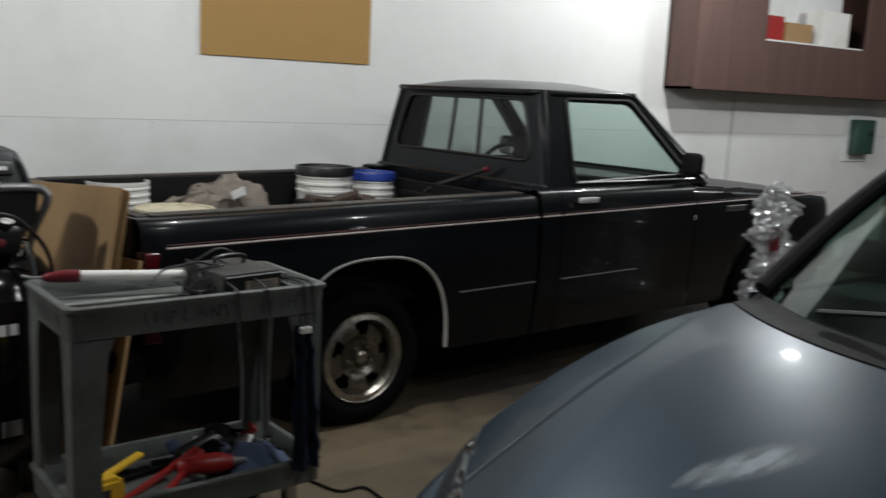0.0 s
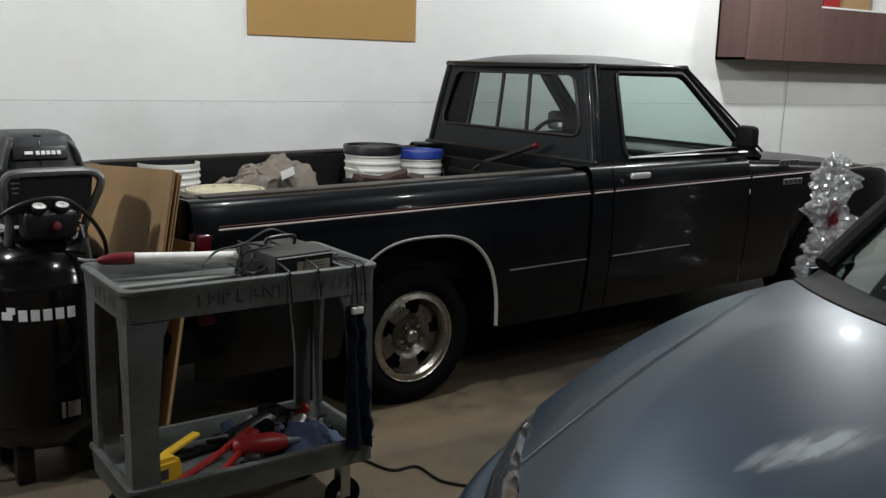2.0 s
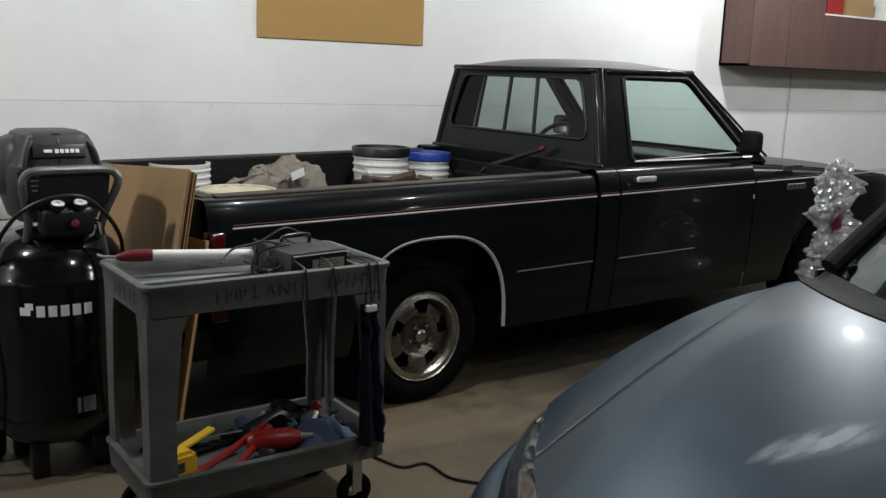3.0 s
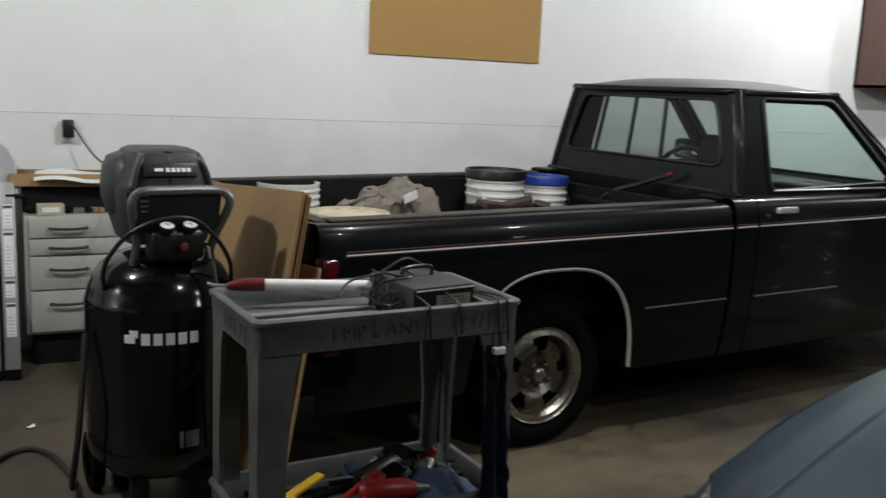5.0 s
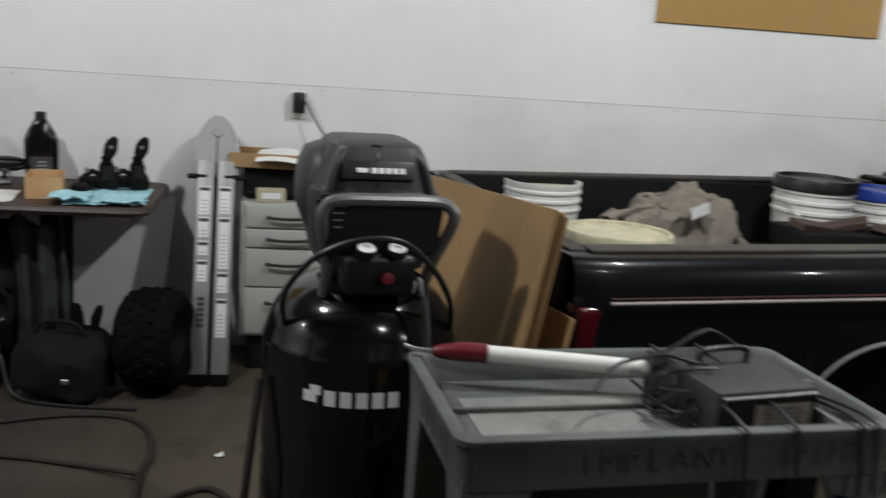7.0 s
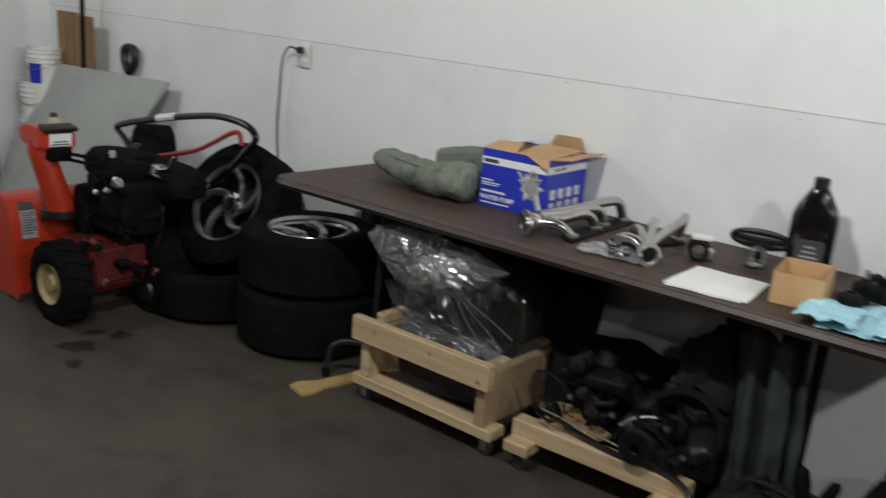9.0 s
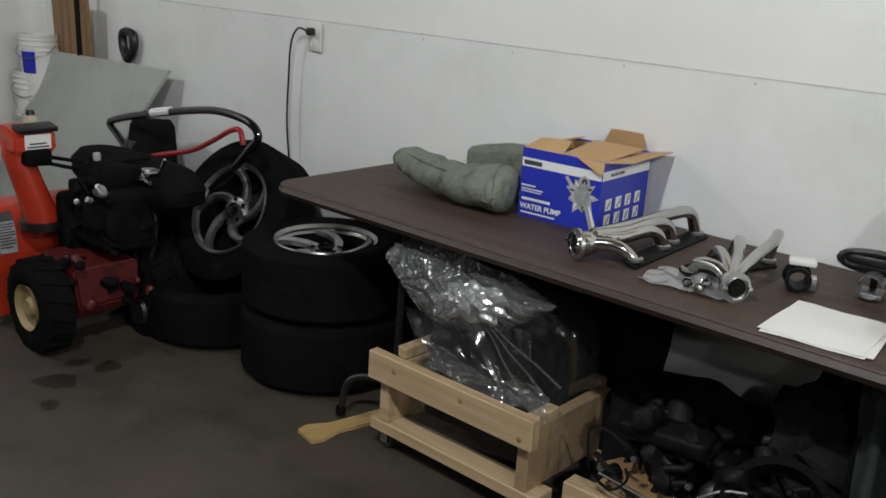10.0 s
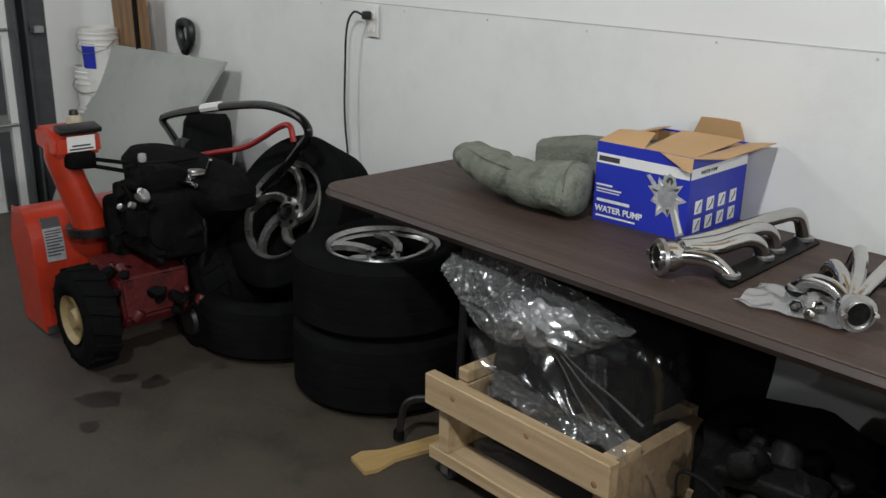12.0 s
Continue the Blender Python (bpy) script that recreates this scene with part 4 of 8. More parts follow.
    part("roof", sheet(10, 14, lambda u, v: Vector((2.2 + 1.3 * u, (2 * v - 1) * (W - 0.23), 1.37 + 0.045 * (1 - (2 * v - 1) ** 2) - 0.05 * (2 * u - 0.7) ** 2)), 0.02), BLUE_PAINT, t, smooth=60)
    part("boot", sheet(12, 10, lambda u, v: Vector((3.45 + 0.75 * u + 0.06 * (u > 0.99), (2 * v - 1) * (W - 0.1), 1.3 - 0.42 * min(1, u * 1.3) + 0.02 * (1 - (2 * v - 1) ** 2))), 0.02), BLUE_PAINT, t, smooth=60)
    part("rear_panel", block(0.1, 1.7, 0.6, 0.04, 3, m=pose(4.22, 0, 0.3)), BLUE_PAINT, t)
    part("floor_pan", block(3.2, 1.5, 0.06, 0.01, 1, m=pose(2.5, 0, 0.2)), BLACK_DULL, t)
    part("dashboard", block(0.5, 1.5, 0.2, 0.06, 3, m=pose(1.85, 0, 0.7)), BLACK_DULL, t)
    for sgn in (-1, 1):
        part("front_seat", block(0.16, 0.5, 0.62, 0.06, 3, m=pose(2.75, sgn * 0.37, 0.5) @ pose(0, 0, 0, 0, 14, 0), bm=block(0.5, 0.5, 0.16, 0.05, 3, m=pose(2.5, sgn * 0.37, 0.36))), NYLON, t)
    return t


sedan()


# ---- long table ----
BZ = 0.757


def long_table():
    t = thing("work_table", pose(-1.465, 5.662, 0), "long folding table with dark walnut laminate top and black legs", "table")
    L, D, r = 2.37, 0.66, 0.07
    out = []
    for cx, cy, a0 in ((L / 2 - r, D / 2 - r, 0), (-L / 2 + r, D / 2 - r, 90), (-L / 2 + r, -D / 2 + r, 180), (L / 2 - r, -D / 2 + r, 270)):
        out += [(cx + r * math.cos(math.radians(a0 + k * 15)), cy + r * math.sin(math.radians(a0 + k * 15))) for k in range(7)]
    rows = [[Vector((x * s, y * s2, z)) for x, y in out] for s, s2, z in ((0.997, 0.99, BZ - 0.036), (1, 1, BZ - 0.033), (1, 1, BZ - 0.003), (0.998, 0.993, BZ))]
    top = part("tabletop", loft(rows, closed=True, caps=True), TABLE, t, smooth=30)
    part("edge_strip", tube([Vector((x * 0.994, y * 0.978, BZ - 0.019)) for x, y in out], 0.0165, 6, closed=True, flat=0.95), TABLE_EDGE, top)
    part("apron", block(L - 0.22, 0.02, 0.07, 0.003, 1, m=pose(0, D / 2 - 0.09, BZ - 0.106)), TABLE_EDGE, t)
    for sx in (-1, 1):
        x = sx * (L / 2 - (0.38 if sx < 0 else 0.42))
        leg = tube(spline([(x, -D / 2 + 0.25, BZ - 0.04), (x, -D / 2 + 0.23, 0.1), (x, -D / 2 + 0.22, 0.03), (x, -D / 2 + 0.27, 0.014), (x, 0, 0.014), (x, D / 2 - 0.16, 0.014), (x, D / 2 - 0.09, 0.03), (x, D / 2 - 0.1, 0.1), (x, D / 2 - 0.12, BZ - 0.04)], 5), 0.0135, 10)
        leg_part = part("leg_frame", leg, BLACK_PLASTIC, t)
        part("cross_brace", tube([(x, -D / 2 + 0.24, 0.42), (x, D / 2 - 0.11, 0.42)], 0.01, 8), BLACK_PLASTIC, leg_part)
        part("stay", tube([(x, 0, 0.42), (x - sx * 0.32, 0, BZ - 0.05)], 0.008, 8), BLACK_PLASTIC, leg_part)
    return t


long_table()


# ---- wall pieces ----
def wall_board(x0, x1, z0, z1):
    t = thing("wall_board", pose((x0 + x1) / 2, Y1 - 0.002, z0), "plain brown hardboard sheet fixed on the white wall", "board", "boards on the wall")
    part("sheet", block(x1 - x0, 0.008, z1 - z0, 0.002, 1, m=pose(0, -0.004, 0)), KRAFT, t)
    for x in (-1, 1):
        for z in (0.05, z1 - z0 - 0.05):
            part("screw", lathe([(0, 0.0015), (0.005, 0.001), (0.006, 0)], 10, pose(x * ((x1 - x0) / 2 - 0.04), -0.008, z, 90)), STEEL, t)


wall_board(1.9, 3.04, 1.61, 2.55)
wall_board(-2.0, -0.84, 1.61, 2.55)


def outlet(x, z, adapter, cord):
    t = thing("wall_outlet", pose(x, Y1 - 0.008, z), "white duplex wall outlet with a black plug in it", "outlet", "wall outlets")
    part("cover_plate", block(0.072, 0.006, 0.115, 0.002, 2, m=pose(0, -0.003, -0.075)), WHITE_PLASTIC, t)
    for dz in (-0.045, 0.0):
        part("socket", block(0.034, 0.003, 0.03, 0.004, 2, m=pose(0, -0.0075, dz - 0.012)), WHITE_PLASTIC, t)
    p = part("plug", block(*((0.055, 0.05, 0.09) if adapter else (0.028, 0.03, 0.03)), 0.006, 2, m=pose(0, -0.03, -0.05 if adapter else -0.012)), BLACK_PLASTIC, t)
    part("cord", tube(spline(cord, 8), 0.0042, 7), BLACK_PLASTIC, p)


outlet(0.276, 1.15, True, [(0, -0.04, 0.04), (0.03, -0.06, 0.0), (0.07, -0.08, -0.07), (0.12, -0.12, -0.14), (0.2, -0.3, -0.2), (0.3, -1.0, -0.26), (0.25, -1.6, -0.22)])
outlet(-3.22, 1.175, False, [(0, -0.04, 0), (-0.05, -0.05, 0.012), (-0.1, -0.045, -0.05), (-0.12, -0.04, -0.2), (-0.125, -0.04, -0.4), (-0.1, -0.035, -0.7), (-0.12, -0.04, -1.1)])


def wall_cabinet():
    t = thing("wall_cabinet", pose(5.83, Y1 - 0.002, 1.575), "dark brown wood wall cabinet with an open white niche", "cabinet")
    L, D, Hc, n0, n1, nz = 3.2, 0.3, 1.05, 0.85, 2.29, 0.44
    part("carcass", block(L, 0.02, Hc, 0, m=pose(L / 2, -0.011, 0), bm=block(L, D, 0.02, 0, m=pose(L / 2, -D / 2, 0), bm=block(L, D, 0.02, 0, m=pose(L / 2, -D / 2, Hc - 0.02), bm=block(0.02, D, Hc, 0, m=pose(0.01, -D / 2, 0), bm=block(0.02, D, Hc, 0, m=pose(L - 0.01, -D / 2, 0)))))), CABINET, t, smooth=0)
    for a, b, z0, z1 in ((0.0, 0.42, 0, Hc), (0.425, n0 - 0.003, 0, Hc), (n0, n1, 0, nz), (n1 + 0.003, L, 0, Hc)):
        part("cabinet_door", block(b - a - 0.004, 0.02, z1 - z0 - 0.004, 0.003, 1, m=pose((a + b) / 2, -D - 0.011, z0 + 0.002)), CABINET, t)
    part("niche_lining", block(n1 - n0, 0.01, Hc - nz - 0.03, 0, m=pose((n0 + n1) / 2, -0.03, nz), bm=block(n1 - n0, D - 0.02, 0.015, 0, m=pose((n0 + n1) / 2, -D / 2, nz))), DOOR_WHITE, t, "white painted niche", smooth=0)
    for x, w, h, mt, lb in ((n0 + 0.17, 0.2, 0.2, RED, "red cardboard carton in the cabinet niche"), (n0 + 0.5, 0.36, 0.16, CARD, "brown cardboard carton in the cabinet niche"), (n0 + 1.02, 0.4, 0.3, WHITE_PLASTIC, "white carton in the cabinet niche")):
        c = thing("carton", pose(5.83 + x, Y1 - 0.002 - 0.19, 1.575 + nz + 0.015), lb, "box", "cartons in the cabinet")
        part("box_body", block(w, 0.18, h, 0.003, 1), mt, c)
        part("tape", block(w * 1.004, 0.03, 0.002, 0, m=pose(0, 0, h)), PAPER, c, smooth=0)
    return t


wall_cabinet()
w = thing("wall_cable", pose(6.72, Y1 - 0.012, 0.0), "thin grey cable hanging down the white wall", "cable")
part("cable", tube(spline([(0, 0, 1.58), (0.004, 0, 1.3), (-0.004, 0, 1.0), (0, 0, 0.3)], 5), 0.004, 6), PANEL_GREY, w)
g = thing("control_box", pose(8.66, Y1 - 0.012, 1.04), "dark green electrical control box on the wall", "electrical box")
part("housing", block(0.3, 0.1, 0.34, 0.012, 2, m=pose(0, -0.05, 0)), material("green_enamel", (0.03, 0.07, 0.055), 0.4), g)
part("backing_plate", block(0.42, 0.01, 0.5, 0.004, 1, m=pose(0, 0.004, -0.08)), DOOR_WHITE, g)
part("knob", lathe([(0, 0.02), (0.02, 0.018), (0.022, 0)], 16, pose(0.06, -0.1, 0.2, 90)), BLACK_PLASTIC, g)


# ---- buckets ----
def bucket(name, m, h, r, lid, label, fill=None, print_mat=None, group="buckets", print_z=(0.15, 0.5), spread=0.75):
    t = thing(name, m, label, "bucket", group)
    k = 0.86
    prof = [(0, 0), (r * k, 0), (r * k + 0.004, 0.006)]
    for q in range(1, 8):
        prof.append((r * (k + (1 - k) * q / 8 * 0.9), h * 0.72 * q / 8))
    for z in (0.74, 0.82, 0.9):
        prof += [(r * 0.985, h * z), (r * 1.03, h * (z + 0.01)), (r * 1.03, h * (z + 0.03)), (r * 0.99, h * (z + 0.04))]
    prof += [(r * 1.02, h * 0.97), (r * 1.02, h), (r * 0.97, h), (r * 0.94, h * 0.8), (r * 0.82, 0.02), (0, 0.02)]
    body = part("pail", lathe(prof, 36), WHITE_PLASTIC, t)
    if lid is not None:
        part("lid", lathe([(r * 1.05, h * 0.93), (r * 1.075, h * 0.94), (r * 1.075, h * 1.015), (r * 1.05, h * 1.03), (r * 0.97, h * 1.03), (r * 0.95, h * 1.005), (0, h * 1.005)], 36), lid, t)
    if fill is not None:
        part("contents", lathe([(r * 0.95, h * 0.955), (0, h * 0.96)], 24), fill, t)
    part("bail_handle", tube(spline([(-r * 1.03, 0, h * 0.84), (-r * 0.9, -r * 0.7, h * 0.72), (0, -r * 1.1, h * 0.64), (r * 0.9, -r * 0.7, h * 0.72), (r * 1.03, 0, h * 0.84)], 5), 0.0025, 6), STEEL, t)
    if print_mat is not None:
        wide = lambda v: r * (k + (1 - k) * 0.9 * min(1.0, (print_z[0] + print_z[1] * v) / 0.72)) + 0.0025
        part("label_print", sheet(10, 4, lambda u, v: Vector((wide(v) * math.sin(-spread + 2 * spread * u), -wide(v) * math.cos(-spread + 2 * spread * u), h * (print_z[0] + print_z[1] * v))), 0.0008), print_mat, t)
    return t


BEDZ = 0.53
bucket("bucket", pose(1.22, 5.25, BEDZ, 0, 0, 220), 0.42, 0.15, None, "white plastic bucket filled with cream sludge in the truck bed", CREAM_LID, group="buckets in the truck bed")
bucket("bucket", pose(1.25, 4.45, BEDZ, 0, 0, 200), 0.375, 0.158, CREAM_LID, "white bucket with a yellowed stained lid", group="buckets in the truck bed")
bucket("bucket", pose(2.29, 5.11, BEDZ, 0, 0, 15), 0.485, 0.15, BLACK_PLASTIC, "white bucket with a black lid in the truck bed", print_mat=DARK_PRINT, group="buckets in the truck bed")
bucket("bucket", pose(2.6, 5.14, BEDZ, 0, 0, -10), 0.45, 0.128, BLUE_LID, "white bucket with a blue lid in the truck bed", print_mat=WHITE_PRINT, group="buckets in the truck bed")


def lumpy(name, m, label, category, mat, size, seed, amount=0.03, scale=9, pname="body", cut=True):
    """A soft or rough lump: a rounded block, pushed about."""
    t = thing(name, m, label, category)
    bm = bmesh.new()
    bmesh.ops.create_icosphere(bm, subdivisions=4, radius=1)
    for v in bm.verts:
        p = v.co
        q = Vector([math.copysign(abs(c) ** 0.65, c) for c in p])
        v.co = Vector((q.x * size[0] / 2, q.y * size[1] / 2, (q.z + 1) * size[2] / 2))
    rumple(bm, amount, scale, seed)
    for v in bm.verts:
        v.co.z = max(0.0, v.co.z)
    part(pname, bm, mat, t, smooth=30)
    return t


def sack():
    t = thing("paper_sack", pose(1.62, 4.9, BEDZ, 0, 0, 24), "crumpled grey-brown paper sack lying in the truck bed", "sack")
    def f(u, v):
        x = -0.32 + 0.6 * u
        ridge = 0.37 + 0.1 * min(1, u / 0.68) - 0.16 * max(0, u - 0.72) / 0.28
        y = (v - 0.5) * (0.3 + 0.16 * u)
        z = ridge * (1 - abs(2 * v - 1) ** 3.5)
        p = Vector((x, y, z))
        k = min(1, z * 4)
        fold = Vector([math.floor(c * 2.5 + 0.5) / 2.5 for c in noise.noise_vector(p * 7)])
        return p + (0.035 * Vector(noise.noise_vector(p * 11)) + 0.045 * fold + 0.016 * Vector(noise.noise_vector(p * 30))) * k
    part("folded_paper", sheet(34, 26, f, 0.004), SACK, t, smooth=15)
    part("torn_flap", rumple(sheet(10, 6, lambda u, v: Vector((-0.28 - 0.12 * u, -0.06 + 0.1 * v, 0.34 + 0.02 * u)), 0.003), 0.02, 14, 3), SACK, t, smooth=20)
    part("pale_label", moved(sheet(3, 2, lambda u, v: Vector((0.02 + 0.09 * u, -0.13, 0.36 + 0.04 * v)), 0.002), pose(0, -0.02, 0.02, 0, -14, 0)), PAPER, t, smooth=0)


sack()
c = thing("wood_offcuts", pose(2.2, 4.86, BEDZ), "dark scraps of wood piled in the truck bed", "scrap wood")
for k, (x, y, z, rz, ry, l) in enumerate(((-0.05, 0, 0.33, 20, 8, 0.2), (0.08, 0.03, 0.33, -35, -18, 0.2), (0.2, -0.04, 0.33, 60, 14, 0.16))):
    part("offcut", block(l, 0.08, 0.03, 0.004, 1, m=pose(x, y, z, 10, ry, rz)), TABLE, c)
part("crate", block(0.4, 0.26, 0.34, 0.01, 2, m=pose(0.05, 0, 0)), BLACK_DULL, c)
b = thing("pry_bar", pose(2.78, 4.7, BEDZ), "bent black iron bar with a red end", "pry bar")
part("bar", tube(spline([(-0.1, 0.25, 0.02), (-0.04, 0.22, 0.25), (0.0, 0.1, 0.4), (0.08, -0.05, 0.47), (0.14, -0.2, 0.53)], 6), 0.013, 8), BLACK_PLASTIC, b)
part("red_end", tube([(0.14, -0.2, 0.53), (0.15, -0.225, 0.54)], 0.014, 8), MAROON, b)
b = thing("steel_pipe", pose(2.74, 4.55, BEDZ), "dark steel pipe lying across the truck bed", "pipe")
part("pipe", tube([(-0.02, 0.45, 0.36), (0.05, -0.38, 0.36)], 0.018, 8), GREASY, b)
part("pipe_stand", block(0.1, 0.75, 0.34, 0.01, 1, m=pose(0.02, 0.03, 0)), BLACK_DULL, b)


def folded_cartons():
    t = thing("folded_carton", pose(0.70, 4.62, 0, 0, 0, TRUCK_YAW), "flattened brown cardboard carton leaning on the tailgate", "cardboard")
    slope = 11.5
    for off, y0, y1, h in ((0.08, -0.88, 0.38, 0.985), (0.089, -0.872, 0.36, 0.98), (0.106, -0.865, 0.3, 0.975), (0.116, -0.86, 0.3, 0.965), (0.135, -0.89, 0.1, 0.72)):
        foot = off - h * math.tan(radians(slope))
        part("board_layer", block(0.006, y1 - y0, h, 0.0015, 1, m=pose(foot, 0, 0.046, -4.5, slope, 0) @ pose(0, (y0 + y1) / 2, 0)), CARD, t)
    foot = 0.08 - 0.975 * math.tan(radians(slope))
    part("fold_ridge", block(0.006, 0.006, 0.95, 0.002, 1, m=pose(foot - 0.002, 0, 0.048, -4.5, slope, 0) @ pose(0, -0.3, 0)), CARD, t)
    part("packing_tape", block(0.0012, 0.05, 0.9, 0, m=pose(foot - 0.0036, 0, 0.08, -4.5, slope, 0) @ pose(0, 0.3, 0)), CARD_IN, t, smooth=0)


folded_cartons()


# ---- air compressor ----
def compressor():
    t = thing("air_compressor", pose(0.435, 4.03, 0, 0, 0, 6), "black upright air compressor with charcoal motor cover and tank", "air compressor")
    R = 0.243
    tank = part("tank", lathe([(0, 0.1), (0.1, 0.105), (0.19, 0.13), (R - 0.006, 0.19), (R, 0.23), (R, 0.69), (R + 0.001, 0.694), (R + 0.001, 0.708), (R - 0.003, 0.715), (R - 0.01, 0.745), (R - 0.024, 0.78), (R - 0.047, 0.815), (R - 0.08, 0.842), (R - 0.12, 0.858), (0.08, 0.868), (0, 0.87)], 48), TANK, t)
    for a in (50, 130, 230, 310):
        part("foot", block(0.06, 0.05, 0.13, 0.008, 2, m=pose(0.17 * math.cos(radians(a)), 0.17 * math.sin(radians(a)), 0)), BLACK_PLASTIC, t)

    def on_tank(a0, a1, z0, z1, name, mat, lift=0.0012):
        part(name, sheet(6, 1, lambda u, v: Vector(((R + lift) * math.sin(a0 + (a1 - a0) * u), -(R + lift) * math.cos(a0 + (a1 - a0) * u), z0 + (z1 - z0) * v)), 0.0008), mat, tank, smooth=0)
    # plain marks in place of the maker's name
    on_tank(-0.72, -0.58, 0.603, 0.63, "emblem", WHITE_PRINT)
    on_tank(-0.65, -0.54, 0.622, 0.645, "emblem", WHITE_PRINT)
    for k in range(5):
        on_tank(-0.5 + k * 0.155, -0.39 + k * 0.155, 0.598, 0.636, "name_mark", WHITE_PRINT)
    on_tank(-0.02, 0.03, 0.25, 0.305, "data_label", GREY_PRINT)
    on_tank(0.06, 0.24, 0.25, 0.305, "data_label", GREY_PRINT)
    # motor cover: stacked rounded sections
    def ring(cx, cy, w, d, z, p=4.0, n=36):
        return [Vector((cx + w / 2 * math.copysign(abs(math.cos(a)) ** (2 / p), math.cos(a)), cy + d / 2 * math.copysign(abs(math.sin(a)) ** (2 / p), math.sin(a)), z)) for a in [2 * math.pi * k / n for k in range(n)]]
    cover = part("motor_cover", loft([ring(0.008, 0.03, w, d, z, 5) for w, d, z in ((0.26, 0.3, 0.9), (0.3, 0.33, 0.97), (0.318, 0.345, 1.05), (0.312, 0.34, 1.085), (0.3, 0.33, 1.09), (0.29, 0.325, 1.1), (0.245, 0.3, 1.165), (0.215, 0.275, 1.19), (0.18, 0.23, 1.199), (0.1, 0.1, 1.202))], closed=True, caps=True), GREY_PLASTIC, t, "charcoal moulded motor cover", smooth=28)
    part("side_vent", loft([ring(-0.098, 0.07, 2 * w, 2 * d, z, 2.6) for w, d, z in ((0.02, 0.05, 0.95), (0.05, 0.1, 0.98), (0.068, 0.125, 1.03), (0.07, 0.13, 1.08), (0.064, 0.12, 1.13), (0.05, 0.1, 1.165), (0.02, 0.05, 1.18))], closed=True, caps=True), GREY_PLASTIC, cover, smooth=50)
    for s in (-1, 1):
        part("cover_rib", tube(spline([(0.008 + s * 0.125, -0.13, 1.06), (0.008 + s * 0.112, -0.125, 1.13), (0.008 + s * 0.09, -0.1, 1.176), (0.008 + s * 0.08, 0.0, 1.196)], 5), 0.008, 8), GREY_PLASTIC, cover)
    part("top_seam", tube(spline([(0, -0.135, 1.1), (0, -0.125, 1.16), (0, -0.09, 1.187), (0, 0.05, 1.201)], 5), 0.003, 6), BLACK_PLASTIC, cover)
    plate = part("badge_plate", block(0.17, 0.016, 0.046, 0.005, 2, m=pose(0.0, -0.133, 1.116, -20)), BLACK_PLASTIC, cover)
    part("emblem", block(0.026, 0.003, 0.011, 0.001, 1, m=pose(-0.04, -0.1475, 1.136, -20)), WHITE_PRINT, plate)
    for k in range(5):
        part("name_mark", block(0.0125, 0.003, 0.014, 0.001, 1, m=pose(-0.012 + k * 0.0165, -0.1475, 1.134, -20)), WHITE_PRINT, plate)
    part("top_latch", block(0.026, 0.05, 0.01, 0.004, 2, m=pose(0, -0.085, 1.184, -18)), GREY_PLASTIC, cover)
    # control panel, gauges, regulator
    panel = part("control_panel", prism([(-0.135, 0), (0.135, 0), (0.15, 0.14), (-0.15, 0.14)], 0.05, m=pose(0, -0.2, 0.95), bevel=0.012), BLACK_PLASTIC, t)
    for k in range(4):
        part("print_line", block(0.03 - 0.004 * k, 0.001, 0.004, m=pose(-0.1, -0.2015, 1.065 - 0.016 * k)), GREY_PRINT, panel, smooth=0)
    man = part("manifold", block(0.17, 0.09, 0.1, 0.02, 3, m=pose(0, -0.175, 0.86)), BLACK_PLASTIC, t)
    for x in (-0.036, 0.036):
        gmat = pose(x, -0.222, 0.974, 26) @ Matrix.Scale(0.76, 4)
        gg = part("gauge", lathe([(0.03, -0.016), (0.032, 0.004), (0.029, 0.008), (0.027, 0.005)], 26, gmat), BLACK_PLASTIC, man)
        part("dial", lathe([(0.0275, 0.004), (0, 0.0045)], 26, gmat), GAUGE, gg)
        part("needle", block(0.003, 0.018, 0.001, m=gmat @ pose(0.002, 0.004, 0.0052, 0, 0, 40)), DARK_PRINT, gg, smooth=0)
    part("regulator_knob", lathe([(0, 0.03), (0.013, 0.028), (0.015, 0.022), (0.015, 0)], 18, pose(0.012, -0.215, 0.905, 80)), MAROON, man, "red regulator knob")
    part("air_coupler", tube([(0.085, -0.19, 0.905), (0.1, -0.215, 0.9), (0.105, -0.22, 0.86)], 0.011, 8), CHROME, man)
    part("handle", tube(spline([(-0.115, -0.12, 0.84), (-0.115, -0.16, 0.92), (-0.137, -0.2, 1.03), (-0.128, -0.205, 1.068), (-0.095, -0.21, 1.083), (0.0, -0.21, 1.085), (0.12, -0.21, 1.083), (0.16, -0.205, 1.066), (0.168, -0.2, 1.03), (0.135, -0.16, 0.93), (0.12, -0.12, 0.84)], 5), 0.0145, 10), material("grey_handle", (0.22, 0.22, 0.225), 0.32, 0.6), t)
    part("air_hose", tube(spline([(0.105, -0.22, 0.86), (0.112, -0.25, 0.75), (0.11, -0.262, 0.6), (0.112, -0.26, 0.4), (0.13, -0.25, 0.2)], 6), 0.009, 8), GREY_PLASTIC, t)
    part("power_cord", tube(spline([(-0.2, -0.1, 0.76), (-0.212, -0.14, 0.82), (-0.2, -0.175, 0.88), (-0.15, -0.225, 0.955), (-0.06, -0.245, 0.998), (0.04, -0.245, 0.995), (0.12, -0.215, 0.93), (0.175, -0.18, 0.85), (0.2, -0.13, 0.78), (0.205, -0.1, 0.74)], 8), 0.0075, 8), BLACK_PLASTIC, t)
